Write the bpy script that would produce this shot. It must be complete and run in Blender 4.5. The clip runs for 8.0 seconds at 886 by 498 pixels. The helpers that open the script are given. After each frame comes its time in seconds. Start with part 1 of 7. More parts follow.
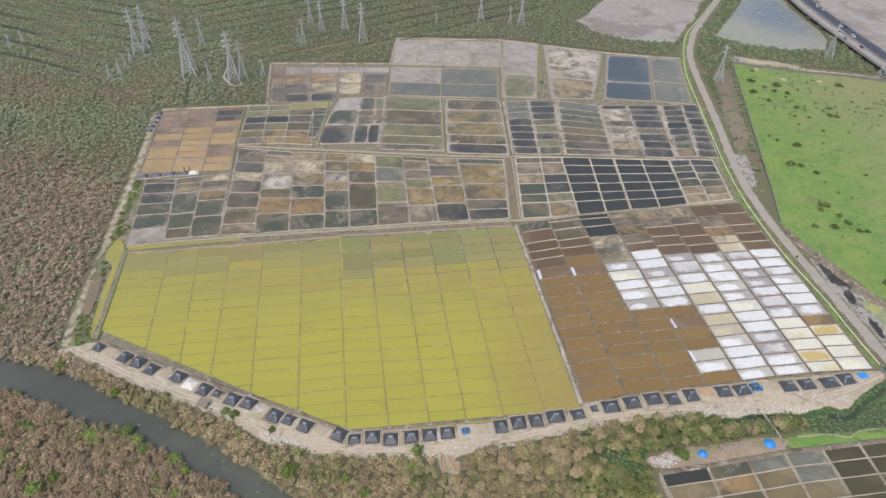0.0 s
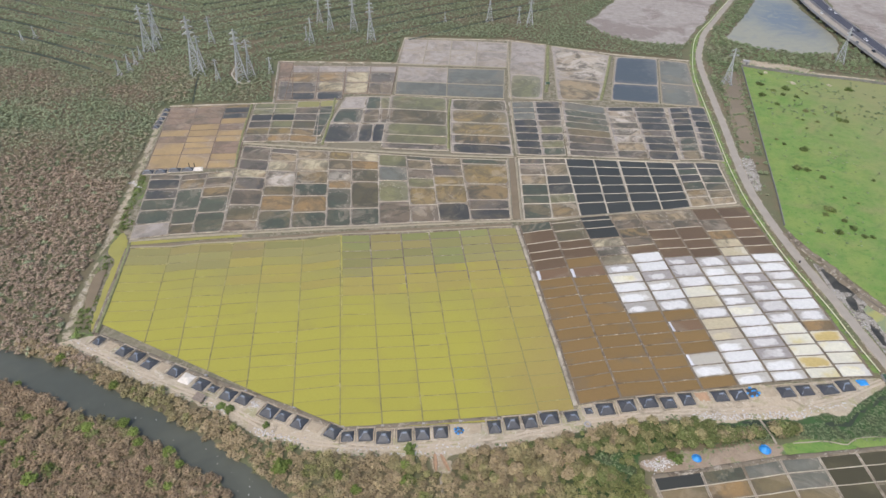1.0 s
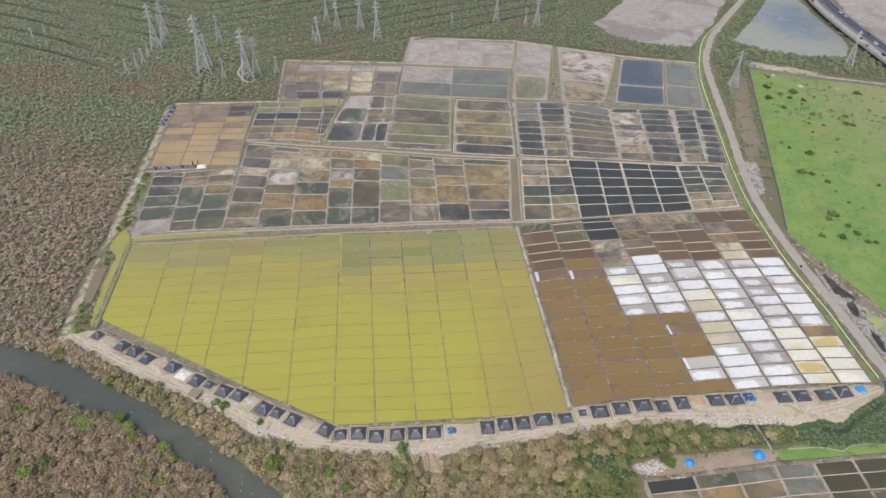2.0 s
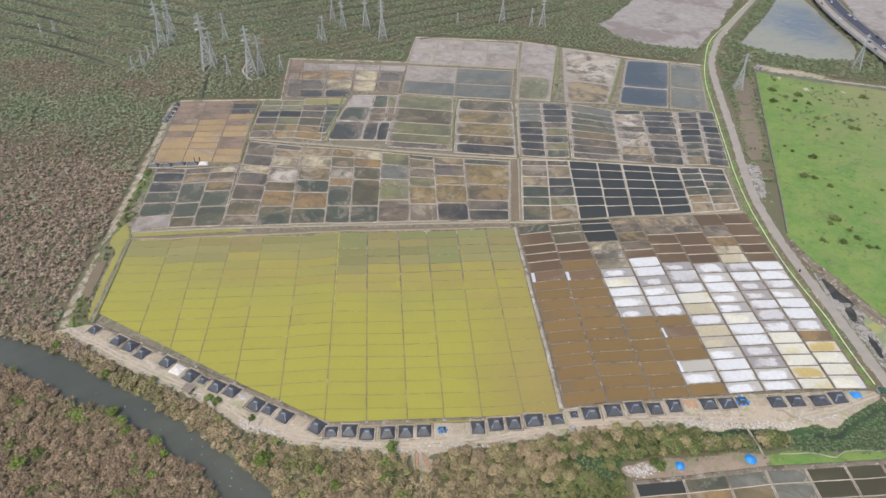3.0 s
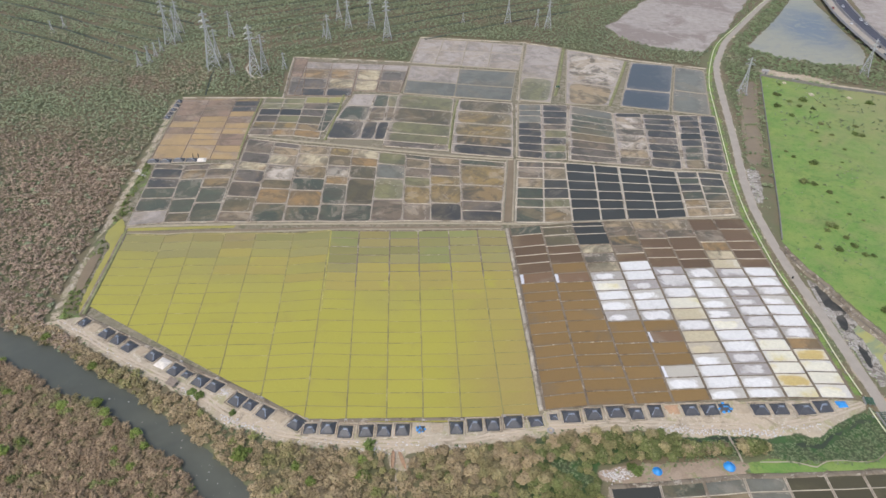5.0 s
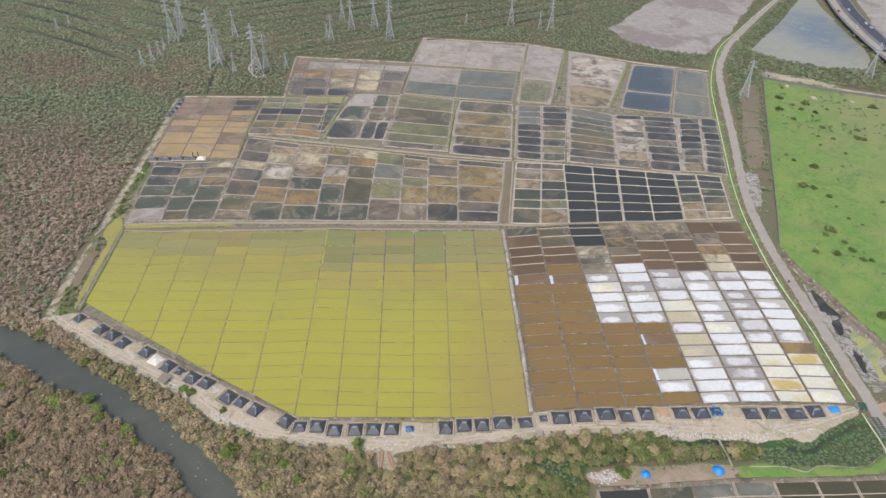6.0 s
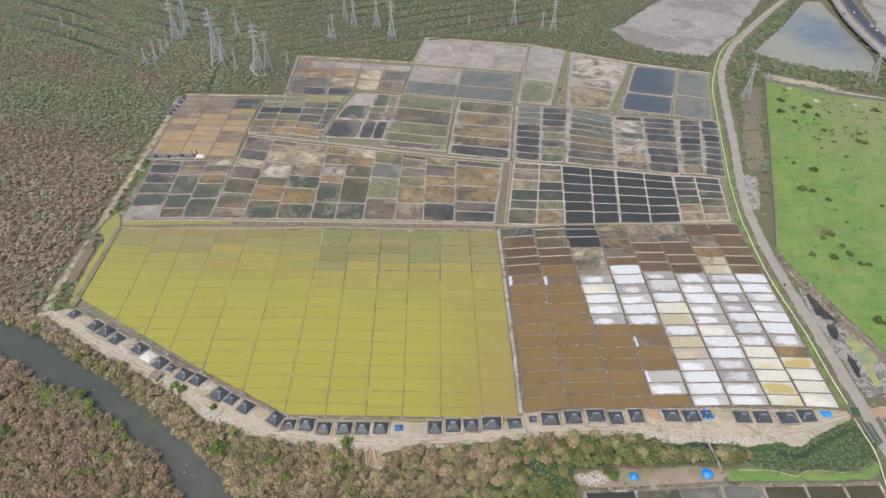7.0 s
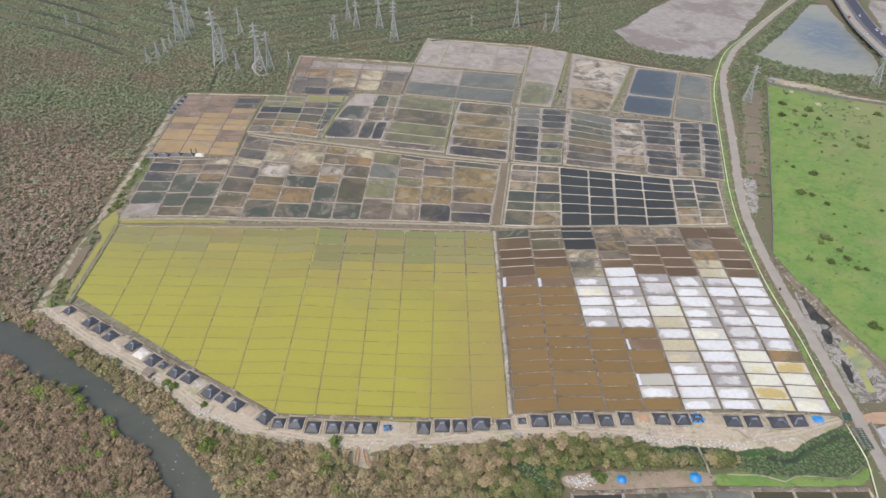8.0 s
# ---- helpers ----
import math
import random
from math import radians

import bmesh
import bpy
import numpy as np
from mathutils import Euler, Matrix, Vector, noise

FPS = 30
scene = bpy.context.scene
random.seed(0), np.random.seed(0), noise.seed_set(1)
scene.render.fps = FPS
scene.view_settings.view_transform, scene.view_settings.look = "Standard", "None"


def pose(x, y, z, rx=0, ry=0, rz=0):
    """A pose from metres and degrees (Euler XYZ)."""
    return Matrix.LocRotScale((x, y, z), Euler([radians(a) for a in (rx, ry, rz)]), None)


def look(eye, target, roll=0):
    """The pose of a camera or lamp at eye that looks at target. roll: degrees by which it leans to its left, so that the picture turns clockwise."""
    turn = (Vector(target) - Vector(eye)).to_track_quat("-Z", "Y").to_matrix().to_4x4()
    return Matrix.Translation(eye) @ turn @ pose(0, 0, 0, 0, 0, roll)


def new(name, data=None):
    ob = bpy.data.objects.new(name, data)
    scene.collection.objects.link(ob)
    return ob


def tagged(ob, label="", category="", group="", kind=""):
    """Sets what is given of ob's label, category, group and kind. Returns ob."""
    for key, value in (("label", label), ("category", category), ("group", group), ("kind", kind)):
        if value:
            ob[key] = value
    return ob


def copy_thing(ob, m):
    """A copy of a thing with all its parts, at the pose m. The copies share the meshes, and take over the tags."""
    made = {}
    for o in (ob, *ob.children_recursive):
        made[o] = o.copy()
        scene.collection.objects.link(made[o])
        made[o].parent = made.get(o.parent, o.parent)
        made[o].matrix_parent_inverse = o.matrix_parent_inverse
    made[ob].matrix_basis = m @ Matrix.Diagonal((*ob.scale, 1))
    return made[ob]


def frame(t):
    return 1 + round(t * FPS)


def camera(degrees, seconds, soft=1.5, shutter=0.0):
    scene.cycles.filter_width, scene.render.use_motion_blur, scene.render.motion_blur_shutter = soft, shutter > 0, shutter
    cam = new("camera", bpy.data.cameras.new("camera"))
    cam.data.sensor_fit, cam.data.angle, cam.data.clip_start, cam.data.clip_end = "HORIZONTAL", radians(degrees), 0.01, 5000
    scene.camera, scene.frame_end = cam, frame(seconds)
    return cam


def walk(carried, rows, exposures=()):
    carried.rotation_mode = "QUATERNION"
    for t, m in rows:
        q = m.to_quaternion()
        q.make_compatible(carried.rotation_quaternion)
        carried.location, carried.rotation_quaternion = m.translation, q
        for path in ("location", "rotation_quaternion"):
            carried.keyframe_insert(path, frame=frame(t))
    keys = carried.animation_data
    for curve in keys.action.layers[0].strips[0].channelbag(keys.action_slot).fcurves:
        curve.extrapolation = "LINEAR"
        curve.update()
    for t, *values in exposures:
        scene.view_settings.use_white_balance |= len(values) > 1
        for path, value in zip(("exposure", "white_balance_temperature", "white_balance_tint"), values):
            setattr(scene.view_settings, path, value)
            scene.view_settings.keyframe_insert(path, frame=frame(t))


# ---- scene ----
cam = camera(68.8, 8.0)
PATH = [
    (0, (0.254, -0.063, 209.705), (0.244, 1.525, 208.49), -0.1),
    (0.5, (3.19, -0.236, 209.58), (3.162, 1.353, 208.365), -0.1),
    (1, (6.27, -0.33, 209.503), (6.225, 1.259, 208.288), -0.0),
    (1.5, (9.041, -0.335, 209.542), (8.981, 1.253, 208.328), 0.0),
    (3, (18.286, -0.322, 209.428), (18.183, 1.264, 208.214), 0.2),
    (3.5, (21.456, -0.253, 209.481), (21.342, 1.333, 208.267), 0.2),
    (4, (24.576, -0.084, 209.406), (24.451, 1.501, 208.192), 0.3),
    (4.5, (27.752, 0.186, 209.525), (27.616, 1.77, 208.311), 0.3),
    (6, (37.232, 0.643, 209.356), (37.063, 2.226, 208.145), 0.4),
    (6.5, (40.166, 0.838, 209.302), (39.987, 2.42, 208.092), 0.5),
    (7, (43.527, 1.164, 209.193), (43.337, 2.745, 207.983), 0.5),
    (7.5, (46.58, 1.403, 209.341), (46.381, 2.983, 208.132), 0.6),
    (8, (49.806, 1.773, 209.273), (49.595, 3.353, 208.065), 0.6),
]
walk(cam, [(t, look(eye, target, roll)) for t, eye, target, roll in PATH])

# ---- world and light: bright hazy sky, soft high sun ----
SUN_UP, SUN_ROUND = radians(58), radians(205)
world = bpy.data.worlds.new("world")
scene.world = world
world.use_nodes = True
sky = world.node_tree.nodes.new("ShaderNodeTexSky")
sky.sky_type = "NISHITA"
sky.sun_disc = False
sky.sun_elevation, sky.sun_rotation = SUN_UP, SUN_ROUND
sky.dust_density, sky.air_density, sky.ozone_density = 3.0, 1.0, 1.2
backing = world.node_tree.nodes["Background"]
backing.inputs["Strength"].default_value = 0.15
world.node_tree.links.new(sky.outputs["Color"], backing.inputs["Color"])
sun = new("sun", bpy.data.lights.new("sun", "SUN"))
sun.data.energy, sun.data.angle, sun.data.color = 1.15, radians(28), (1.0, 0.975, 0.94)
sun_way = Vector((math.sin(SUN_ROUND) * math.cos(SUN_UP), math.cos(SUN_ROUND) * math.cos(SUN_UP), math.sin(SUN_UP)))
sun.matrix_world = look(sun_way * 600, (0, 0, 0))
scene.view_settings.exposure = 0.4


# ---- materials ----
def lin(r, g, b):
    """Linear colour from the usual 0 to 255 values."""
    return tuple((c / 255 / 12.92) if c < 10.3 else ((c / 255 + 0.055) / 1.055) ** 2.4 for c in (r, g, b)) + (1.0,)


class Nodes:
    """A material under construction, with short calls for its nodes."""

    def __init__(self, name, rough=0.8, metal=0.0):
        self.mat = bpy.data.materials.new(name)
        self.mat.use_nodes = True
        self.tree = self.mat.node_tree
        self.shader = self.tree.nodes["Principled BSDF"]
        self.shader.inputs["Roughness"].default_value = rough
        self.shader.inputs["Metallic"].default_value = metal

    def node(self, kind, **values):
        n = self.tree.nodes.new(kind)
        for key, value in values.items():
            n.inputs[key].default_value = value
        return n

    def link(self, a, b):
        self.tree.links.new(a, b)

    def place(self):
        return self.tree.nodes.new("ShaderNodeNewGeometry").outputs["Position"]

    def own(self):
        return self.tree.nodes.new("ShaderNodeObjectInfo").outputs["Random"]

    def island(self):
        return self.tree.nodes.new("ShaderNodeNewGeometry").outputs["Random Per Island"]

    def attribute(self, name):
        n = self.tree.nodes.new("ShaderNodeAttribute")
        n.attribute_name = name
        return n.outputs["Fac"]

    def drift(self, axis):
        """World place along x (0) or y (1)."""
        n = self.tree.nodes.new("ShaderNodeSeparateXYZ")
        self.link(self.place(), n.inputs[0])
        return n.outputs[axis]

    def noise(self, vector, scale, detail=3.0, rough=0.55, distort=0.0):
        n = self.node("ShaderNodeTexNoise", Scale=scale, Detail=detail, Roughness=rough, Distortion=distort)
        self.link(vector, n.inputs["Vector"])
        return n.outputs["Fac"]

    def math(self, op, a, b=None):
        n = self.tree.nodes.new("ShaderNodeMath")
        n.operation = op
        for socket, value in zip(n.inputs, (a, b)):
            if value is None:
                continue
            if isinstance(value, (int, float)):
                socket.default_value = value
            else:
                self.link(value, socket)
        return n.outputs[0]

    def span(self, value, low, high, a=0.0, b=1.0):
        n = self.node("ShaderNodeMapRange", **{"From Min": low, "From Max": high, "To Min": a, "To Max": b})
        n.interpolation_type = "SMOOTHSTEP"
        self.link(value, n.inputs["Value"])
        return n.outputs["Result"]

    def mix(self, fac, a, b):
        n = self.tree.nodes.new("ShaderNodeMix")
        n.data_type = "RGBA"
        for socket, value in ((n.inputs[0], fac), (n.inputs[6], a), (n.inputs[7], b)):
            if isinstance(value, (int, float, tuple)):
                socket.default_value = value
            else:
                self.link(value, socket)
        return n.outputs[2]

    def vary(self, colour, value, low, high):
        """colour times a factor that runs from low to high with value."""
        n = self.tree.nodes.new("ShaderNodeHueSaturation")
        self.link(self.span(value, 0.0, 1.0, low, high), n.inputs["Value"])
        self.link(colour, n.inputs["Color"])
        return n.outputs["Color"]

    def bump(self, height, strength, distance):
        n = self.node("ShaderNodeBump", Strength=strength, Distance=distance)
        self.link(height, n.inputs["Height"])
        self.link(n.outputs["Normal"], self.shader.inputs["Normal"])

    def colour(self, socket):
        self.link(socket, self.shader.inputs["Base Color"])
        return self.mat

    def shifted(self, amount=400.0):
        """World place, shifted for every object."""
        add = self.tree.nodes.new("ShaderNodeVectorMath")
        add.operation = "ADD"
        self.link(self.place(), add.inputs[0])
        self.link(self.math("MULTIPLY", self.own(), amount), add.inputs[1])
        return add.outputs[0]


def plain(name, colour, rough=0.8, metal=0.0, scale=0.6, change=0.25, relief=0.0):
    """A surface of one colour with coarse and fine variation."""
    m = Nodes(name, rough, metal)
    p = m.place()
    coarse, fine = m.noise(p, scale), m.noise(p, scale * 9, 4.0)
    c = m.vary(m.mix(1.0, colour, colour), coarse, 1 - change, 1 + change)
    c = m.vary(c, fine, 1 - change * 0.6, 1 + change * 0.6)
    if relief:
        m.bump(fine, 0.6, relief)
    return m.colour(c)


def pan_surface(name, main, second, margin, edge=0.1, patch=0.5, rough=0.35, flake=0.0, strip=None, own=0.06, drift=None, ragged=0.0, wild=0.0, pool=0.0, reach=1.0):
    """A pan's bed or brine: main colour running into a second one across the pan, patches, stains and a margin along the edges."""
    m = Nodes("pan_" + name, rough)
    uv = m.tree.nodes.new("ShaderNodeUVMap").outputs["UV"]
    cut = m.tree.nodes.new("ShaderNodeSeparateXYZ")
    m.link(uv, cut.inputs[0])
    u, v = cut.outputs[0], cut.outputs[1]
    p = m.shifted()
    big, mid, fine = m.noise(p, 0.06, 3.0, 0.55, 0.5), m.noise(p, 0.22, 4.0, 0.6, 0.3), m.noise(p, 1.7, 5.0, 0.65)
    turn = m.math("MULTIPLY", m.own(), 6.28)
    run = m.math("ADD", m.math("MULTIPLY", m.math("SUBTRACT", u, 0.5), m.math("COSINE", turn)), m.math("MULTIPLY", m.math("SUBTRACT", v, 0.5), m.math("SINE", turn)))
    run = m.math("ADD", m.math("MULTIPLY", run, 0.75 if wild else 0.55), m.math("ADD", m.math("MULTIPLY", m.math("SUBTRACT", big, 0.5), 1.3), m.math("MULTIPLY", m.math("SUBTRACT", mid, 0.5), 0.7)))
    du = m.math("MULTIPLY", m.math("MINIMUM", u, m.math("SUBTRACT", 1.0, u)), 2.0)
    dv = m.math("MINIMUM", v, m.math("SUBTRACT", 1.0, v))
    d = m.math("ADD", m.math("MINIMUM", du, dv), m.math("ADD", m.math("MULTIPLY", m.math("SUBTRACT", mid, 0.5), 3.0 * edge), m.math("MULTIPLY", m.math("SUBTRACT", m.own(), 0.5), -ragged)))
    c = m.mix(m.span(run, 0.35 - 0.5 * patch, 0.75 - 0.5 * patch), main, second)
    if drift:
        for axis, low, high, colour in drift:
            c = m.mix(m.span(m.math("ADD", m.drift(axis), m.math("MULTIPLY", m.math("SUBTRACT", m.noise(m.place(), 0.03, 3.0), 0.5), 0.7 * abs(high - low))), low, high), c, colour)
    if wild or pool:
        # a rounded pool, a little off the middle of the pan, with a dark brim and a thin salt line round it
        off = m.math("MULTIPLY", m.math("SUBTRACT", m.own(), 0.5), 0.26)
        pu = m.math("POWER", m.math("ABSOLUTE", m.math("MULTIPLY", m.math("SUBTRACT", m.math("ADD", u, off), 0.5), 2.0)), 4.0)
        pv = m.math("POWER", m.math("ABSOLUTE", m.math("MULTIPLY", m.math("SUBTRACT", m.math("SUBTRACT", v, off), 0.5), 2.0)), 4.0)
        brim = m.math("ADD", m.math("POWER", m.math("ADD", pu, pv), 0.25), m.math("ADD", m.math("MULTIPLY", m.math("SUBTRACT", m.noise(p, 0.1, 5.0, 0.6, 2.0), 0.5), 1.3 if wild else 1.1), m.math("MULTIPLY", m.math("SUBTRACT", m.own(), 0.75 if wild else 0.5), 0.6)))
    if wild:
        q = m.place()
        stain, crust, speck = m.noise(q, 0.055, 6.0, 0.66, 1.2), m.noise(q, 0.04, 6.0, 0.68, 1.6), m.noise(q, 0.35, 6.0, 0.7, 0.6)
        wash = m.noise(q, 0.022, 5.0, 0.6, 1.5)
        c = m.mix(m.math("MULTIPLY", m.span(wash, 0.5, 0.62), min(0.6, 1.3 * wild)), c, lin(142, 124, 94))
        c = m.mix(m.math("MULTIPLY", m.span(wash, 0.48, 0.36), min(0.5, 1.1 * wild)), c, lin(98, 95, 78))
        c = m.mix(m.math("MULTIPLY", m.span(stain, 0.47, 0.58), min(0.75, 1.3 * wild)), c, lin(84, 79, 66))
        c = m.mix(m.math("MULTIPLY", m.span(brim, 0.45, 0.85), 0.5 * wild), c, lin(82, 76, 64))
        c = m.mix(m.span(brim, 0.84, 1.0, 0.0, 0.4), c, margin)
        line = m.math("MULTIPLY", m.span(brim, 0.9, 0.95), m.span(brim, 1.06, 0.97))
        c = m.mix(m.math("MULTIPLY", line, m.math("MULTIPLY", m.span(speck, 0.46, 0.6), 0.5)), c, lin(190, 178, 158))
        c = m.mix(m.math("MULTIPLY", m.span(crust, 0.53, 0.63), 0.75 * wild), c, lin(184, 169, 146))
        c = m.vary(c, speck, 0.86, 1.12)
    if pool:
        c = m.mix(m.span(brim, 0.72 * reach, 1.05 * reach, 0.0, pool), c, margin)
        c = m.vary(c, m.noise(p, 0.6, 6.0, 0.75, 0.8), 0.78, 1.2)
    c = m.mix(m.span(d, -0.2 * edge, 1.3 * edge), margin, c)
    if strip:
        wob = m.math("ADD", u, m.math("MULTIPLY", m.math("SUBTRACT", mid, 0.5), 0.1))
        c = m.mix(m.span(wob, 0.1, 0.13), strip, c)
    c = m.vary(c, m.own(), 1 - own, 1 + own)
    c = m.vary(c, fine, 0.9, 1.1)
    m.shader.inputs["Specular IOR Level"].default_value = 0.3
    if flake:
        m.bump(fine, 0.5, flake)
    return m.colour(c)


def mottled(name, main, dark, pale, scale=0.1, rough=0.85):
    """Mud that changes along its length between a main, a wet dark and a dry pale tone."""
    m = Nodes(name, rough)
    p = m.place()
    c = m.mix(m.span(m.noise(p, scale, 5.0, 0.65, 0.6), 0.5, 0.62), main, dark)
    c = m.mix(m.span(m.noise(p, scale * 1.7, 6.0, 0.7, 1.0), 0.54, 0.64), c, pale)
    fine = m.noise(p, 2.2, 5.0, 0.7)
    m.bump(fine, 0.5, 0.05)
    return m.colour(m.vary(c, fine, 0.85, 1.15))


OLIVE_DRIFT = [(1, 205.0, 292.0, lin(142, 134, 86)), (0, 5.0, 60.0, lin(154, 136, 82))]
PAN = {
    "y": pan_surface("yellow_brine", lin(162, 155, 69), lin(157, 149, 71), lin(152, 146, 70), 0.04, 0.4, own=0.02, drift=OLIVE_DRIFT),
    "u": pan_surface("amber_brine", lin(157, 144, 78), lin(160, 152, 70), lin(150, 140, 76), 0.05, 0.5, own=0.03),
    "h": pan_surface("grey_olive_brine", lin(144, 137, 86), lin(150, 143, 80), lin(146, 136, 96), 0.08, 0.5),
    "j": pan_surface("deep_olive_brine", lin(134, 129, 80), lin(142, 134, 82), lin(138, 130, 94), 0.08, 0.5),
    "v": pan_surface("brown_olive_brine", lin(144, 132, 82), lin(138, 126, 80), lin(140, 128, 94), 0.08, 0.5),
    "A": pan_surface("green_brine", lin(132, 133, 82), lin(138, 134, 82), lin(138, 132, 92), 0.08, 0.5),
    "K": pan_surface("dark_olive_pond", lin(80, 75, 56), lin(92, 86, 64), lin(108, 100, 80), 0.05, 0.5),
    "W": pan_surface("dark_brown_brine", lin(138, 124, 84), lin(144, 130, 84), lin(140, 128, 96), 0.06, 0.5),
    "E": pan_surface("brown_grey_mud", lin(154, 142, 126), lin(132, 121, 108), lin(150, 139, 124), 0.1, 0.5, 0.6, wild=0.4),
    "o": pan_surface("ochre_brine", lin(146, 124, 80), lin(108, 98, 74), lin(138, 128, 104), 0.1, 0.5, wild=0.45),
    "d": pan_surface("olive_brine", lin(126, 122, 86), lin(108, 106, 80), lin(136, 130, 104), 0.1, 0.5, wild=0.3),
    "k": pan_surface("dark_olive_brine", lin(98, 90, 68), lin(110, 102, 78), lin(122, 112, 92), 0.1, 0.45, wild=0.4),
    "b": pan_surface("pinkish_mud", lin(146, 124, 104), lin(126, 110, 94), lin(146, 132, 118), 0.08, 0.5, 0.5, wild=0.3),
    "m": pan_surface("brown_brine", lin(132, 107, 68), lin(123, 104, 76), lin(122, 104, 78), 0.03, 0.5, own=0.05),
    "M": pan_surface("brown_brine_raked", lin(124, 100, 76), lin(134, 118, 98), lin(110, 93, 76), 0.03, 0.6, 0.35, 0.0, lin(206, 206, 209)),
    "c": pan_surface("chocolate_brine", lin(106, 87, 66), lin(120, 102, 78), lin(126, 110, 88), 0.06, 0.5, own=0.12),
    "w": pan_surface("white_salt", lin(215, 213, 208), lin(204, 201, 196), lin(172, 166, 154), 0.05, 0.35, 0.6, 0.02, pool=0.9),
    "g": pan_surface("grey_salt", lin(212, 209, 204), lin(190, 184, 176), lin(156, 150, 141), 0.07, 0.6, 0.55, 0.02, pool=0.95, reach=0.84),
    "G": pan_surface("grey_salt_raked", lin(178, 172, 158), lin(168, 158, 142), lin(164, 157, 154), 0.08, 0.6, 0.5, 0.02, lin(214, 214, 217)),
    "e": pan_surface("cream_salt", lin(213, 208, 188), lin(204, 192, 146), lin(190, 186, 180), 0.06, 0.6, 0.55, 0.02, pool=0.8),
    "I": pan_surface("beige_salt_mud", lin(188, 176, 146), lin(204, 196, 174), lin(168, 158, 142), 0.06, 0.55, 0.55, 0.02, pool=0.8),
    "Y": pan_surface("yellow_salt", lin(188, 166, 108), lin(205, 191, 146), lin(204, 199, 184), 0.05, 0.45, 0.5, 0.02, pool=0.75),
    "t": pan_surface("tan_mud", lin(160, 141, 111), lin(126, 112, 92), lin(142, 130, 112), 0.1, 0.5, 0.5, wild=0.5),
    "X": pan_surface("cream_mud", lin(192, 178, 146), lin(158, 138, 108), lin(150, 134, 112), 0.1, 0.45, 0.5, wild=0.45),
    "x": pan_surface("ochre_and_slate_brine", lin(140, 119, 84), lin(80, 76, 68), lin(138, 126, 106), 0.1, 0.6, wild=0.6),
    "B": pan_surface("brown_mud", lin(122, 108, 90), lin(94, 86, 74), lin(134, 120, 104), 0.1, 0.5, wild=0.5),
    "D": pan_surface("teal_green_brine", lin(88, 91, 74), lin(100, 101, 82), lin(116, 110, 94), 0.08, 0.45, wild=0.3),
    "N": pan_surface("black_brine", lin(64, 64, 58), lin(78, 77, 70), lin(100, 94, 82), 0.04, 0.4),
    "n": pan_surface("dark_brine", lin(72, 71, 67), lin(94, 89, 81), lin(120, 110, 96), 0.08, 0.5, wild=0.2),
    "s": pan_surface("slate_mud", lin(110, 101, 90), lin(84, 79, 72), lin(138, 126, 110), 0.1, 0.6, 0.4, wild=0.5),
    "p": pan_surface("pale_mud", lin(166, 156, 146), lin(150, 141, 131), lin(160, 150, 138), 0.1, 0.6, 0.7, wild=0.22),
    "P": pan_surface("lilac_salt_mud", lin(200, 196, 190), lin(164, 157, 150), lin(150, 143, 137), 0.06, 0.6, 0.6, pool=0.95, reach=0.74),
    "r": pan_surface("rust_brine", lin(152, 124, 84), lin(118, 101, 76), lin(138, 124, 102), 0.1, 0.42, 0.4, wild=0.4),
    "z": pan_surface("crusted_mud", lin(188, 176, 160), lin(134, 121, 108), lin(148, 136, 122), 0.1, 0.55, 0.6, 0.02, wild=0.6),
    "q": pan_surface("dark_green_brine", lin(80, 84, 70), lin(96, 94, 76), lin(120, 112, 96), 0.08, 0.5, wild=0.4),
    "a": pan_surface("grey_olive_water", lin(116, 115, 103), lin(104, 103, 93), lin(128, 120, 104), 0.08, 0.5, wild=0.2),
    "f": pan_surface("murky_brown_water", lin(126, 112, 82), lin(112, 104, 84), lin(124, 113, 94), 0.08, 0.5, wild=0.25),
    "l": pan_surface("blue_brine", lin(78, 83, 85), lin(100, 101, 98), lin(112, 110, 104), 0.1, 0.6),
    "i": pan_surface("orange_mud", lin(168, 142, 100), lin(152, 130, 102), lin(152, 135, 114), 0.06, 0.5, 0.45, wild=0.08),
}
BUND = {
    "grey": plain("grey_mud_bund", lin(182, 172, 153), 0.85, 0, 0.12, 0.4, 0.05),
    "olive": mottled("olive_mud_bund", lin(138, 130, 82), lin(118, 111, 76), lin(164, 155, 104), 0.09),
    "straw": mottled("straw_mud_bund", lin(166, 158, 84), lin(140, 132, 80), lin(184, 174, 116), 0.2),
    "tan": mottled("tan_mud_bund", lin(164, 153, 136), lin(124, 112, 94), lin(190, 179, 160), 0.08),
    "mauve": mottled("mauve_mud_bund", lin(128, 111, 95), lin(112, 97, 83), lin(146, 130, 110), 0.1),
    "dark": mottled("dark_mud_bund", lin(124, 113, 96), lin(98, 87, 72), lin(164, 154, 138), 0.16),
    "path": plain("trodden_path", lin(150, 140, 120), 0.9, 0, 0.3, 0.22, 0.05),
    "green": plain("weedy_bund", lin(126, 126, 88), 0.9, 0, 0.3, 0.35, 0.05),
}


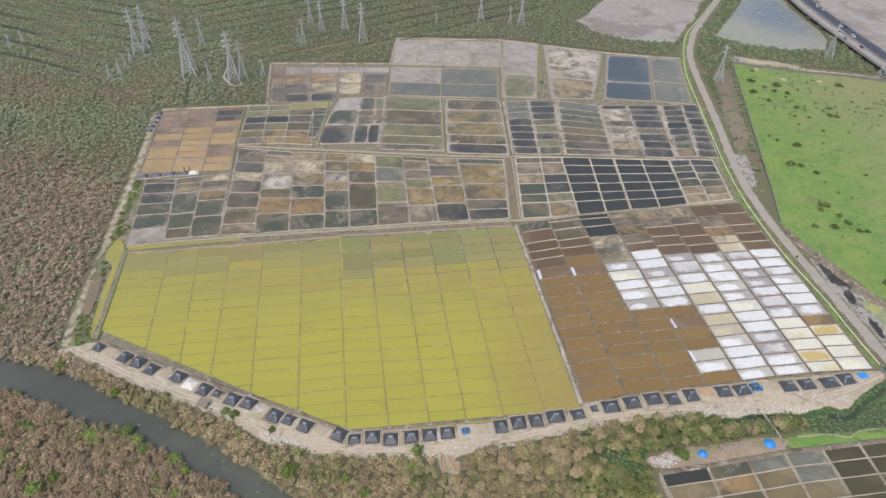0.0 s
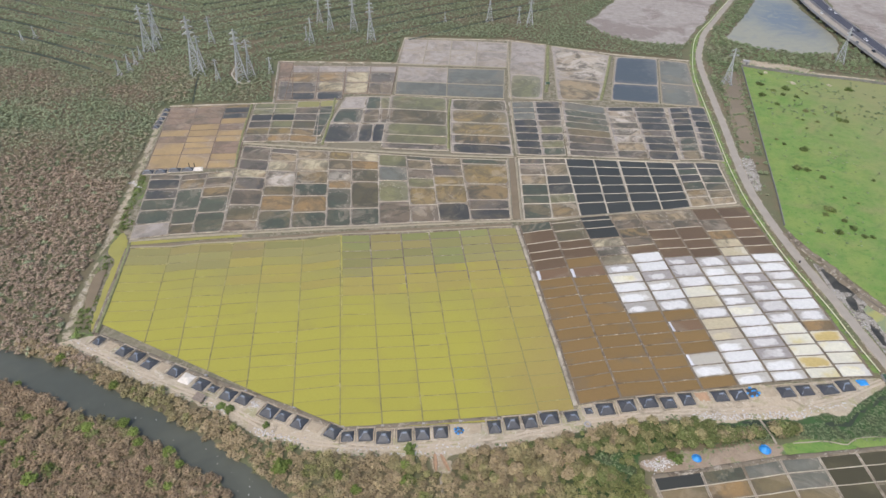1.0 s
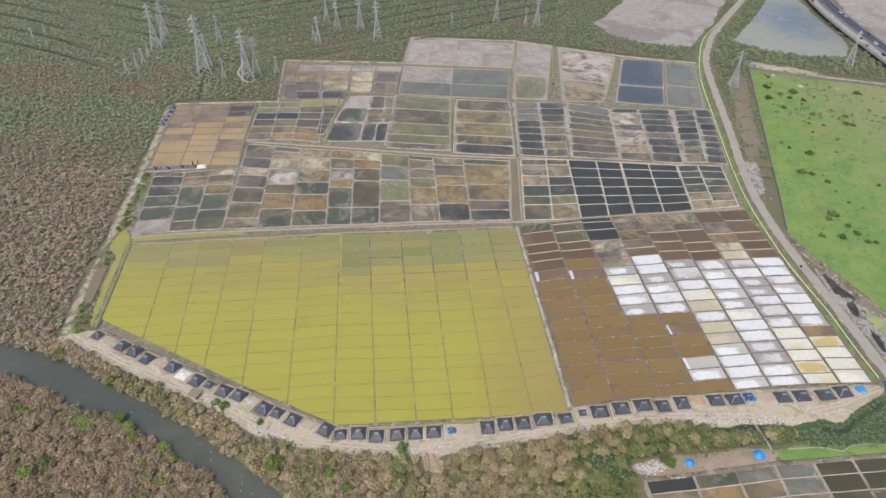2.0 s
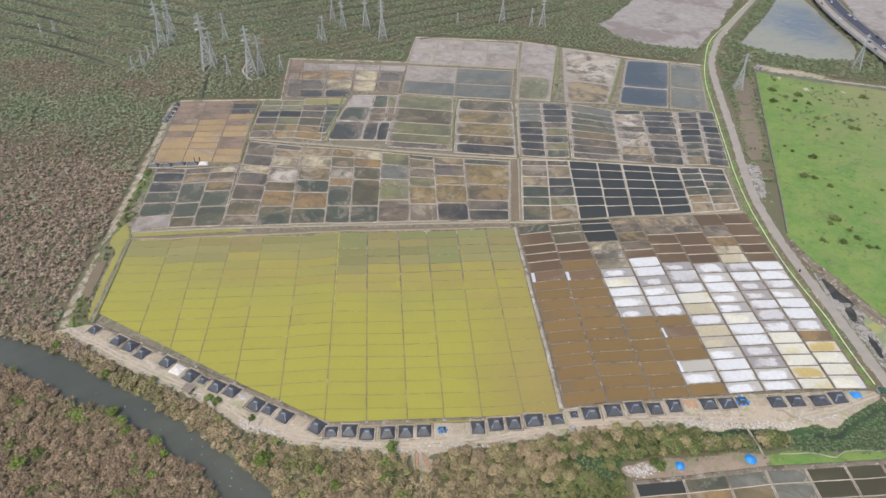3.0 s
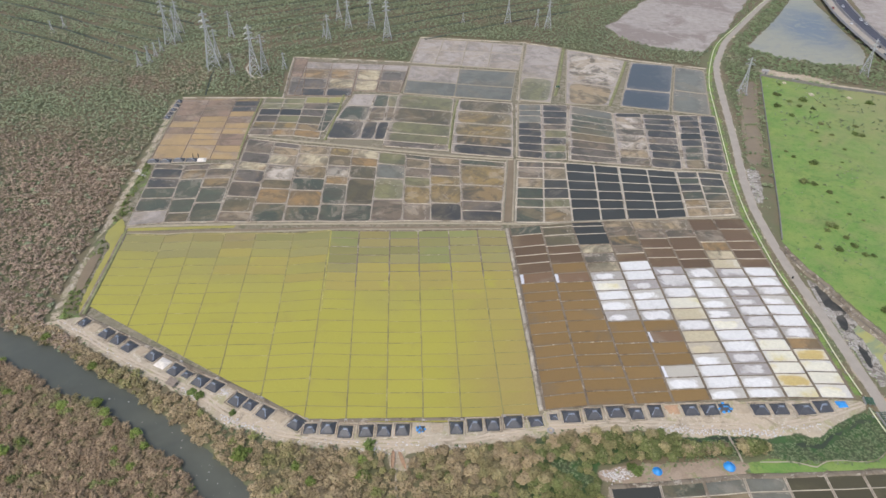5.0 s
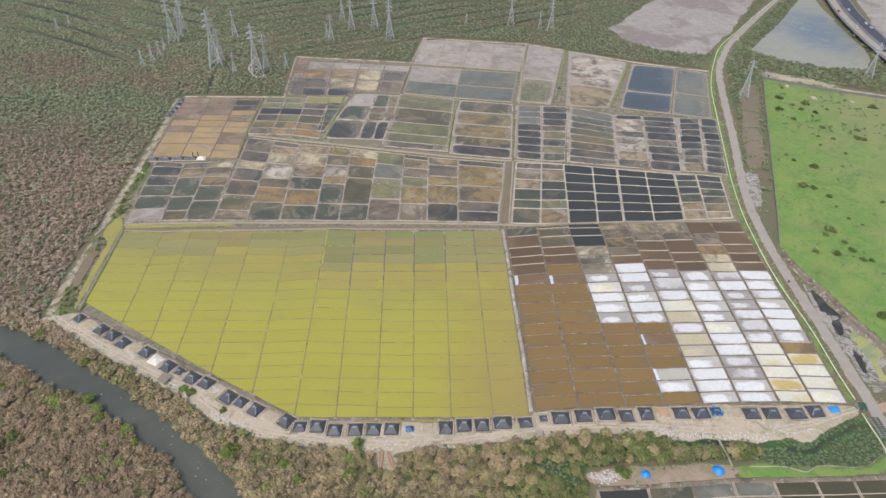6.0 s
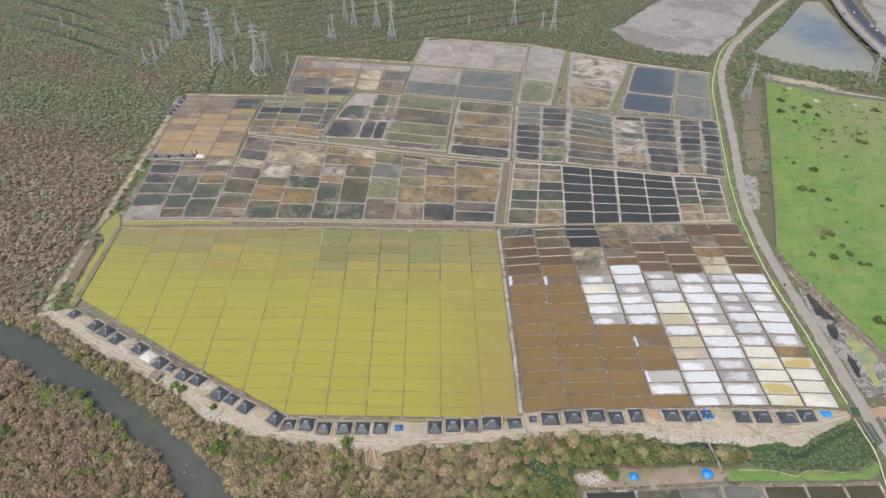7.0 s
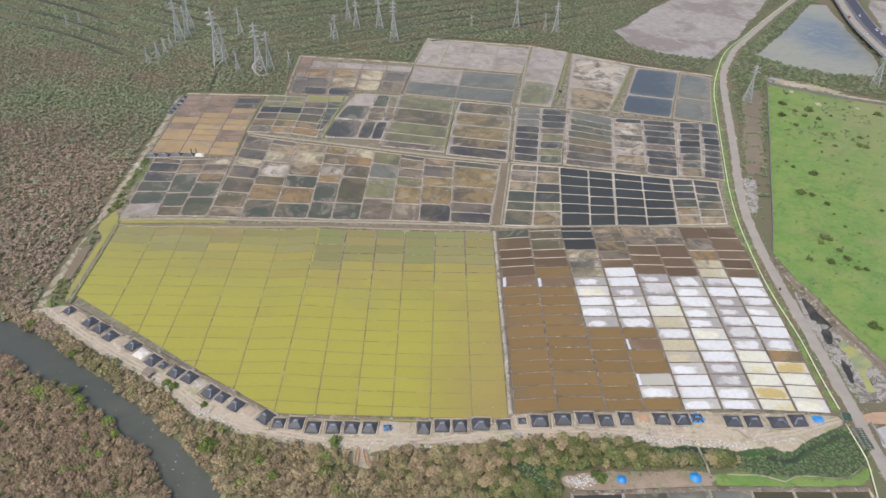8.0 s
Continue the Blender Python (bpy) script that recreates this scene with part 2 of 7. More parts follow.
def ground_material():
    """Mud, bare soil, weeds and pale crust, mixed by the ground's cover."""
    m = Nodes("ground_soil", 0.9)
    p = m.place()
    big, mid, fine = m.noise(p, 0.025, 4.0), m.noise(p, 0.16, 4.0, 0.6), m.noise(p, 1.3, 5.0, 0.7)
    rub = m.math("MULTIPLY", m.math("SUBTRACT", m.math("ADD", m.math("MULTIPLY", mid, 0.6), m.math("MULTIPLY", fine, 0.4)), 0.5), 1.3)
    c = m.mix(m.span(big, 0.4, 0.6), lin(114, 103, 80), lin(102, 104, 74))
    soil = m.mix(m.span(mid, 0.35, 0.65), lin(180, 167, 145), lin(164, 151, 130))
    soil = m.mix(m.span(big, 0.45, 0.6), soil, lin(184, 168, 144))
    soil = m.mix(m.math("MULTIPLY", m.span(m.noise(p, 0.12, 6.0, 0.7, 1.0), 0.53, 0.62), 0.75), soil, lin(138, 126, 106))
    soil = m.mix(m.math("MULTIPLY", m.span(m.noise(p, 0.09, 6.0, 0.72, 0.8), 0.53, 0.62), 0.65), soil, lin(150, 147, 104))
    soil = m.mix(m.math("MULTIPLY", m.span(m.noise(p, 0.2, 6.0, 0.72, 1.2), 0.57, 0.64), 0.6), soil, lin(206, 196, 178))
    earth = m.mix(m.span(mid, 0.38, 0.62), lin(158, 140, 120), lin(144, 126, 106))
    earth = m.mix(m.math("MULTIPLY", m.span(m.noise(p, 0.15, 6.0, 0.7, 0.8), 0.54, 0.62), 0.7), earth, lin(126, 134, 84))
    soil = m.mix(m.span(fine, 0.58, 0.75), soil, lin(200, 190, 178))
    weed = m.mix(m.span(mid, 0.3, 0.7), lin(102, 136, 62), lin(120, 142, 74))
    weed = m.mix(m.span(m.noise(p, 0.045, 6.0, 0.68), 0.44, 0.62), weed, lin(126, 144, 74))
    weed = m.mix(m.math("MULTIPLY", m.span(m.noise(p, 0.03, 6.0, 0.7, 0.8), 0.5, 0.7), 0.6), weed, lin(136, 132, 88))
    weed = m.mix(m.math("MULTIPLY", m.span(m.noise(p, 0.06, 6.0, 0.7, 1.0), 0.5, 0.66), 0.5), weed, lin(84, 120, 58))
    weed = m.mix(m.math("MULTIPLY", m.span(m.noise(p, 0.14, 6.0, 0.75, 0.6), 0.54, 0.66), 0.5), weed, lin(80, 108, 56))
    weed = m.mix(m.span(m.noise(p, 0.4, 5.0, 0.7), 0.55, 0.7), weed, lin(84, 116, 54))
    weed = m.mix(m.math("MULTIPLY", m.span(m.math("ADD", m.drift(0), m.math("MULTIPLY", m.math("SUBTRACT", m.noise(p, 0.02, 5.0, 0.65), 0.5), 200.0)), 225.0, 340.0), 0.75), weed, lin(140, 136, 96))
    pale = m.mix(m.span(mid, 0.4, 0.6), lin(160, 151, 142), lin(150, 141, 132))
    pale = m.mix(m.math("MULTIPLY", m.span(m.noise(p, 0.02, 5.0, 0.6, 0.8), 0.48, 0.6), 0.75), pale, lin(128, 116, 108))
    pale = m.mix(m.math("MULTIPLY", m.span(m.noise(p, 0.06, 6.0, 0.7, 1.2), 0.54, 0.62), 0.35), pale, lin(180, 172, 164))
    crust = m.mix(m.span(m.noise(p, 0.16, 6.0, 0.65, 2.0), 0.46, 0.58), lin(160, 153, 142), lin(120, 112, 100))
    crust = m.mix(m.span(m.noise(p, 0.3, 6.0, 0.7, 1.5), 0.57, 0.63), crust, lin(184, 180, 172))
    crust = m.mix(m.span(m.noise(p, 0.11, 5.0, 0.7, 1.0), 0.57, 0.64), crust, lin(92, 86, 76))
    bog = m.mix(m.span(mid, 0.35, 0.65), lin(62, 92, 48), lin(74, 82, 56))
    mud = m.mix(m.span(m.noise(p, 0.3, 5.0, 0.7, 0.5), 0.42, 0.58), lin(142, 132, 112), lin(108, 104, 82))
    mud = m.mix(m.span(big, 0.5, 0.6), mud, lin(126, 118, 98))
    for name, layer in (("mud", mud), ("pale", pale), ("crust", crust), ("weed", weed), ("bog", bog), ("soil", soil), ("earth", earth)):
        c = m.mix(m.span(m.math("ADD", m.attribute(name), rub), 0.4, 0.6), c, layer)
    c = m.vary(c, fine, 0.8, 1.18)
    m.bump(fine, 0.5, 0.06)
    return m.colour(c)


def water_material(name, deep, shoal, rough=0.08, scale=0.02, soft=0.1):
    m = Nodes(name, rough)
    p = m.place()
    big, fine = m.noise(p, scale, 4.0, 0.6, 0.8), m.noise(p, 0.9, 3.0)
    m.shader.inputs["Specular IOR Level"].default_value = 0.32
    c = m.mix(m.span(big, 0.52 - soft, 0.52 + soft), deep, shoal)
    m.bump(fine, 0.15, 0.1)
    return m.colour(m.vary(c, m.noise(p, 0.15, 4.0), 0.9, 1.1))


def leaf_material(name, green, dry, tips, tone=0.25):
    """Foliage: each clump its own shade, from green to dry by the plant's own dryness."""
    m = Nodes(name, 0.75)
    p = m.place()
    shade, spread = m.island(), m.noise(p, 0.06, 3.0)
    dryness = m.math("ADD", m.attribute("dry"), m.math("MULTIPLY", m.math("SUBTRACT", spread, 0.5), 0.8))
    c = m.mix(m.span(dryness, 0.15, 0.85), green, dry)
    c = m.mix(m.math("MULTIPLY", m.span(shade, 0.75, 1.0), 0.5), c, tips)
    c = m.vary(c, shade, 0.9, 1.12)
    c = m.vary(c, m.attribute("tone"), 1 - tone, 1 + tone)
    c = m.vary(c, m.own(), 0.78, 1.2)
    m.shader.inputs["Specular IOR Level"].default_value = 0.15
    thin = m.tree.nodes.new("ShaderNodeBsdfTranslucent")
    both = m.tree.nodes.new("ShaderNodeMixShader")
    both.inputs[0].default_value = 0.12
    m.link(c, thin.inputs["Color"])
    m.link(m.shader.outputs[0], both.inputs[1])
    m.link(thin.outputs[0], both.inputs[2])
    m.link(both.outputs[0], m.tree.nodes["Material Output"].inputs["Surface"])
    return m.colour(c)


def pond_material():
    """Shallow water, blue-grey in the middle, with streaked sandy shoals towards the shore."""
    m = Nodes("pond_water", 0.4)
    p = m.place()
    dx = m.math("DIVIDE", m.math("ABSOLUTE", m.math("SUBTRACT", m.drift(0), 328.0)), 50.0)
    dy = m.math("DIVIDE", m.math("ABSOLUTE", m.math("SUBTRACT", m.drift(1), 668.0)), 88.0)
    d = m.math("POWER", m.math("ADD", m.math("POWER", dx, 2.0), m.math("POWER", dy, 2.0)), 0.5)
    d = m.math("ADD", d, m.math("MULTIPLY", m.math("SUBTRACT", m.noise(p, 0.03, 5.0, 0.65, 1.5), 0.5), 1.3))
    c = m.mix(m.span(d, 0.1, 1.05), lin(106, 115, 122), lin(150, 146, 126))
    c = m.mix(m.span(m.noise(p, 0.045, 5.0, 0.6, 2.5), 0.5, 0.66), c, lin(138, 138, 126))
    return m.colour(m.vary(c, m.noise(p, 0.2, 4.0), 0.94, 1.06))


GROUND = ground_material()
RIVER_WATER = water_material("river_water", lin(82, 84, 75), lin(90, 91, 80), 0.3)
POND_WATER = pond_material()
CREEK_WATER = water_material("creek_water", lin(54, 62, 48), lin(66, 74, 54), 0.5)
YELLOW_WATER = water_material("yellow_pool_water", lin(164, 160, 100), lin(130, 140, 110), 0.35, 0.06, 0.08)
SLUDGE_WATER = water_material("sludge_water", lin(58, 56, 50), lin(84, 80, 70), 0.3, 0.1)
DITCH_WATER = water_material("ditch_brine", lin(156, 148, 76), lin(146, 140, 80), 0.3, 0.05, 0.2)
RED_SOIL = plain("red_soil", lin(176, 146, 118), 0.9, 0, 0.3, 0.2, 0.05)
GRAVEL = plain("grey_gravel", lin(172, 168, 164), 0.9, 0, 0.8, 0.2, 0.08)
MUDDY_WATER = water_material("muddy_water", lin(122, 107, 84), lin(134, 119, 96), 0.4, 0.03, 0.2)
BANK_LEAF = leaf_material("bank_tree_leaves", lin(126, 130, 80), lin(160, 143, 113), lin(172, 158, 116), 0.22)
MANGROVE = leaf_material("mangrove_leaves", lin(112, 119, 74), lin(146, 127, 104), lin(158, 144, 112), 0.2)
BRIGHT_LEAF = leaf_material("bright_mangrove_leaves", lin(118, 132, 70), lin(136, 132, 86), lin(142, 152, 86))
# forest leaves paler and greyer than the bank's: distance haze put into their colour
HAZY_FOREST_LEAF = leaf_material("haze_paled_forest_leaves", lin(146, 155, 122), lin(158, 139, 120), lin(160, 160, 132), 0.18)
BUSH_LEAF = leaf_material("bush_leaves", lin(130, 144, 106), lin(150, 148, 122), lin(160, 164, 130), 0.18)
SHRUB_LEAF = leaf_material("shrub_leaves", lin(98, 112, 62), lin(122, 120, 84), lin(120, 132, 76))
BARK = plain("bark", lin(92, 78, 64), 0.9, 0, 1.5, 0.3, 0.03)
ASPHALT = plain("worn_asphalt", lin(158, 149, 136), 0.85, 0, 0.15, 0.12, 0.01)
CONCRETE = plain("grey_concrete", lin(160, 156, 152), 0.8, 0, 0.3, 0.15, 0.01)
NEW_ASPHALT = plain("dark_asphalt", lin(74, 74, 82), 0.8, 0, 0.2, 0.15, 0.01)
DARK_CONCRETE = plain("stained_concrete", lin(84, 84, 92), 0.85, 0, 0.2, 0.2, 0.01)
PIPE_PAINT = plain("pale_yellow_paint", lin(214, 212, 176), 0.5, 0, 0.4, 0.12)
WALL_CONCRETE = plain("weathered_concrete", lin(124, 122, 114), 0.85, 0, 0.15, 0.25, 0.01)
STEEL = plain("galvanised_steel", lin(186, 188, 188), 0.5, 0.3, 0.5, 0.15)
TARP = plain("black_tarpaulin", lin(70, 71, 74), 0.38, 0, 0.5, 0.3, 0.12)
# lighter grey for the highlights painted on black heaps
TARP_HIGHLIGHT = plain("tarpaulin_highlight", lin(122, 130, 142), 0.4, 0, 0.7, 0.3, 0.1)
BLUE_TARP = plain("blue_tarpaulin", lin(52, 140, 206), 0.4, 0, 0.6, 0.22, 0.12)
SALT = plain("heaped_salt", lin(214, 206, 194), 0.8, 0, 0.9, 0.2, 0.12)


# ---- mesh helpers ----
def mesh_of(name, verts, faces, material, smooth=False):
    me = bpy.data.meshes.new(name)
    me.from_pydata([tuple(v) for v in verts], [], [tuple(f) for f in faces])
    me.materials.append(material)
    if smooth:
        me.shade_smooth()
    return me


def piece(name, me, parent, label="", at=None):
    """A mesh as a part of its thing, or a thing of its own when parent is None."""
    ob = new(name, me)
    ob.parent = parent
    if at is not None:
        ob.matrix_basis = at
    return tagged(ob, label)


def thing(name, label, category, group="", kind="", at=None):
    ob = new(name)
    ob.empty_display_size = 1.0
    if at is not None:
        ob.matrix_basis = at
    return tagged(ob, label, category, group, kind)


def part(name, bm, material, parent, label=""):
    me = bpy.data.meshes.new(name)
    bm.to_mesh(me)
    bm.free()
    me.materials.append(material)
    return piece(name, me, parent, label)


def resample(points, step):
    """A smooth line through the points, with about one point a step."""
    p = np.array(points, float)
    ext = np.vstack([2 * p[0] - p[1], p, 2 * p[-1] - p[-2]])
    got = []
    for i in range(1, len(ext) - 2):
        a, b, c, d = ext[i - 1:i + 3]
        n = max(1, int(np.linalg.norm(c - b) / step))
        for k in range(n):
            s = k / n
            got.append(0.5 * (2 * b + (c - a) * s + (2 * a - 5 * b + 4 * c - d) * s * s + (3 * b - a - 3 * c + d) * s ** 3))
    got.append(p[-1])
    return np.array(got)


def sides_of(line):
    way = np.gradient(line, axis=0)
    way /= np.linalg.norm(way, axis=1)[:, None] + 1e-9
    return np.stack([-way[:, 1], way[:, 0]], 1)


def swept(name, line, profile, material, wobble=0.0, smooth=False):
    """A mesh swept along a line in plan; profile: (offset to the left, height) from one foot to the other."""
    side = sides_of(line)
    n, k = len(line), len(profile)
    verts = []
    for i in range(n):
        a = 1 + wobble * (noise.noise((line[i][0] * 0.21, line[i][1] * 0.21, 3.0)))
        b = wobble * 1.2 * noise.noise((line[i][0] * 0.13, line[i][1] * 0.13, 9.0))
        for off, z in profile:
            verts.append((line[i][0] + side[i][0] * (off * a + b), line[i][1] + side[i][1] * (off * a + b), z * (a if z > 0 else 1)))
    faces = [(i * k + j, (i + 1) * k + j, (i + 1) * k + j + 1, i * k + j + 1) for i in range(n - 1) for j in range(k - 1)]
    faces += [tuple(range(k)), tuple(range((n - 1) * k + k - 1, (n - 1) * k - 1, -1))]
    return mesh_of(name, verts, faces, material, smooth)


def inside(poly, x, y):
    hit = np.zeros(np.shape(x), bool)
    for (ax, ay), (bx, by) in zip(poly, poly[1:] + poly[:1]):
        cross = ((ay > y) != (by > y)) & (x < (bx - ax) * (y - ay) / (by - ay + 1e-12) + ax)
        hit ^= cross
    return hit


def to_line(points, x, y):
    """Distance to a line in plan."""
    best = np.full(np.shape(x), 1e9)
    for (ax, ay), (bx, by) in zip(points, points[1:]):
        dx, dy = bx - ax, by - ay
        s = np.clip(((x - ax) * dx + (y - ay) * dy) / (dx * dx + dy * dy + 1e-9), 0, 1)
        best = np.minimum(best, np.hypot(x - ax - s * dx, y - ay - s * dy))
    return best


def signed(poly, x, y):
    """Distance to an outline, negative inside."""
    d = to_line(poly + poly[:1], x, y)
    return np.where(inside(poly, x, y), -d, d)


def step(value, low, high):
    s = np.clip((value - low) / (high - low), 0, 1)
    return s * s * (3 - 2 * s)


# ---- plan ----
PANS = [(-157, 204), (-171, 274), (-186, 340), (-195, 350), (-212, 444), (-135, 452), (-150, 536), (-48, 534), (-46, 597), (50, 592), (142, 559), (203, 546), (188, 454), (178, 369), (173, 324), (184, 189), (124, 182), (57, 171), (54.5, 166.8), (40, 164.4), (24, 161.8), (8.5, 160.2), (-6, 158.7), (-22, 157.4), (-39, 156), (-103, 182)]
SOUTH_EDGE = [(-172, 199), (-154, 192), (-136, 183), (-113, 173), (-87, 163), (-67, 151), (-49, 147), (-31, 145), (-14, 145), (0, 146), (20, 149), (38, 154), (56, 159), (77, 163.5), (93, 165.5), (98, 165), (103.5, 163), (109.5, 164.5), (115.5, 164.5), (123, 166.5), (135, 167), (140.5, 166.5), (149, 168.5), (154, 170.5), (160, 169), (163, 169.5), (169, 175), (177, 180), (187, 186)]
SOUTH_PANS = [(184, 189), (124, 182), (57, 171), (54.5, 166.8), (40, 164.4), (24, 161.8), (8.5, 160.2), (-6, 158.7), (-22, 157.4), (-39, 156), (-103, 182), (-157, 204)]
WEST_PATH = [(-170, 203), (-174, 219), (-179, 253), (-188, 303), (-195, 343), (-203, 387), (-214, 438)]
WEST_PANS = [(-212, 444), (-195, 350), (-186, 340), (-171, 274), (-157, 204)]
RIVER_NORTH = [(-420, 230), (-270, 212), (-195, 195), (-178, 191), (-152, 182), (-136, 173), (-109, 161), (-87, 149), (-72, 140), (-54, 128), (-30, 108), (10, 60)]
RIVER_SOUTH = [(-8, 50), (-48, 102), (-74, 128), (-79, 134), (-95, 140), (-120, 156), (-148, 163), (-162, 170), (-186, 178), (-265, 192), (-420, 208)]
RIVER = RIVER_NORTH + RIVER_SOUTH
ROAD = [(380, 858), (334, 785), (307, 742), (278, 691), (256, 652), (235, 614), (223, 583), (213.5, 556), (207, 524), (202.8, 492), (197.1, 449.4), (192.1, 412), (187.6, 381.6), (183.9, 354.3), (182.2, 330), (182.4, 312), (183.4, 286), (184.9, 268.5), (187.1, 249.7), (189.1, 231.3), (190.7, 214.5), (192.2, 200.4), (193.1, 187.2), (193.5, 178), (195, 164), (197, 130), (200, 60)]
PIPELINE = [(376, 858), (331, 785), (281, 702), (254, 655), (225, 605), (208, 555), (197, 510), (190, 458), (182, 394), (178, 359), (176, 328), (176, 306), (177, 279), (179, 259), (183, 233), (185, 209), (187, 192)]
PIPELINE_SOUTH = [(187, 185), (188, 177), (189, 169), (188, 160), (187, 153), (186, 130), (184, 60)]
MEADOW_EDGE = [(244, 535), (224, 449), (208, 380), (196, 328), (188, 299), (194, 277), (200, 265), (206.5, 246), (213, 231), (219, 216), (226, 192), (232, 150)]
MEADOW = MEADOW_EDGE + [(420, 150), (440, 470), (353, 496), (327, 506), (286, 517)]
POND = [(251, 602), (300, 684), (347, 771), (363, 773), (360, 730), (356, 669), (354, 602), (339, 568), (307, 566), (274, 579)]
MUDFLAT = [(131, 644), (159, 699), (207, 775), (310, 790), (242, 644), (209, 585), (167, 592), (140, 615)]
BOG = [(94, 162), (104, 162.5), (116, 164), (128, 166.2), (141, 166.2), (150, 168), (157, 168.6), (164, 168.8), (170, 174.5), (178, 179.5), (186, 183), (192, 176), (186, 166), (181, 162), (170, 159.5), (160, 159), (150, 157.5), (145, 159), (140, 160), (124, 157.5), (104, 155)]
GRASS = [(128, 153), (127, 149.5), (151.5, 152), (185.5, 158), (189, 165.5), (181.5, 161.5), (160.5, 159), (145.5, 158.5), (139.5, 156)]
CREEK = [(94, 161), (104, 161.3), (112, 162.8), (120, 164), (128, 165), (142, 165.3), (150.5, 166.2), (154, 165), (158, 164), (164, 166), (169, 171), (176, 174.5), (181, 178.5), (189, 180)]
CAUSEWAY = [(74.6, 145.8), (85.6, 148.1), (100.4, 150.9), (113.7, 153.3), (127.7, 154.8), (131.8, 153.4), (129.9, 148.8), (112.3, 145.1), (97.8, 142.9), (86.7, 141.1), (76.2, 141.5)]
YELLOW_POND = [(199.2, 231.6), (204.6, 237.5), (207.7, 229.1), (210.6, 220.4), (207.0, 217.6), (205.0, 214.4), (205.4, 208.8), (205.6, 205.0), (202.9, 204.1), (202.7, 211.2), (202.0, 222.1)]
WEST_DITCH = [(-173.0, 277.3), (-168.8, 264.2), (-166.9, 251.9), (-162.3, 229.3), (-158.5, 208.5), (-161.5, 208.5), (-164.6, 218.9), (-167.5, 232.0), (-169.0, 240.3), (-171.0, 251.9), (-172.4, 259.5), (-177.4, 264.2), (-180.1, 270.6), (-179.6, 278.1), (-178.3, 283.8)]
WEST_POOL = [(-173.6, 251.9), (-171.0, 240.3), (-169.8, 233.3), (-168.0, 222.7), (-170.8, 222.7), (-176.0, 238.8), (-177.1, 248.9)]
WEST_MUD = [(-182.0, 317.7), (-172.2, 277.3), (-158.0, 207.0), (-166.0, 215.0), (-176.5, 249.0), (-180.5, 265.0), (-178.5, 284.1), (-182.2, 294.8), (-183.5, 308.8)]
SIDE_PONDS = [(220, 514), (238, 526), (219, 449), (205, 384), (192, 384), (204, 439)]
SLUDGE = [(189.4, 266.1), (194.4, 262.4), (197.9, 255.6), (200.9, 247.6), (202.1, 240.4), (200.4, 243.2), (197.6, 245.8), (192.8, 244.3), (191.4, 247.5), (190.3, 254.4), (189.1, 261.6)]
SLUDGE_MID = [(193.5, 241.1), (199.1, 241.9), (198.7, 237.9), (198.1, 232.0), (194.7, 230.9), (193.7, 235.9)]
SLUDGE_LOW = [(197.2, 221.4), (200.3, 219.5), (200.3, 213.7), (197.1, 206.5), (195.9, 213.0)]
CRUST = [(190.0, 268.0), (195.0, 263.0), (202.3, 240.0), (208.0, 229.7), (213.2, 216.7), (210.0, 204.0), (204.8, 198.5), (197.2, 197.9), (195.2, 206.4), (193.5, 217.6), (192.0, 229.6), (190.0, 248.0)]
SOUTHEAST = [(79, 139), (97, 142), (113, 145), (128, 148), (143, 150), (158, 152), (186, 156), (186, 60), (83, 60)]

# ---- ground ----
def spread_out(spans, far=5200.0, grow=1.3):
    """Grid lines: (start, spacing) of each span, the last row being the end, then ever wider out to the horizon."""
    inner = sum((list(np.arange(a, b - 0.3 * gap, gap)) for (a, gap), (b, _) in zip(spans, spans[1:])), []) + [spans[-1][0]]
    gap, right, left = spans[-1][1], [inner[-1]], [inner[0]]
    while right[-1] < far or left[-1] > -far:
        gap *= grow
        right.append(right[-1] + gap)
        left.append(left[-1] - gap)
    return np.array(left[:0:-1] + inner + right[1:])


gx = spread_out([(-520, 8.0), (-252, 2.25), (262, 4.0), (480, 4.0)])
gy = spread_out([(60, 4.0), (104, 2.25), (610, 4.0), (806, 4.0)])
X, Y = np.meshgrid(gx, gy)
wave = np.array([noise.noise((x * 0.05, y * 0.05, 0.0)) for x, y in zip(X.ravel(), Y.ravel())]).reshape(X.shape)
ripple = np.array([noise.noise((x * 0.21, y * 0.21, 5.0)) for x, y in zip(X.ravel(), Y.ravel())]).reshape(X.shape)
near = (np.abs(X) < 900) & (Y > -400) & (Y < 1300)
Z = np.where(near, 0.12 * ripple + 0.15 * wave, 0.0)
d_pans, d_river, d_pond, d_creek = signed(PANS, X, Y), signed(RIVER, X, Y), signed(POND, X, Y), to_line(CREEK, X, Y)
d_side, d_meadow, d_sludge, d_se = signed(SIDE_PONDS, X, Y), signed(MEADOW, X, Y), signed(SLUDGE, X, Y), signed(SOUTHEAST, X, Y)
d_road, d_flat, d_bog, d_cause = to_line(ROAD, X, Y), signed(MUDFLAT, X, Y), signed(BOG, X, Y), signed(CAUSEWAY, X, Y)
strip_south = signed(SOUTH_EDGE + SOUTH_PANS, X, Y)
strip_west = signed(WEST_PATH + WEST_PANS, X, Y)
Z = Z + 0.35 * step(-np.minimum(strip_south, d_cause + 1.5 * ripple), -1, 2) * (d_pans > 0)
Z = np.where(d_pans < 1, np.minimum(Z, -0.2), Z)
Z = np.where(d_se < 1, np.minimum(Z, -0.2), Z)
Z -= 1.6 * step(-d_river + 1.5 * ripple, -2.5, 1.5)
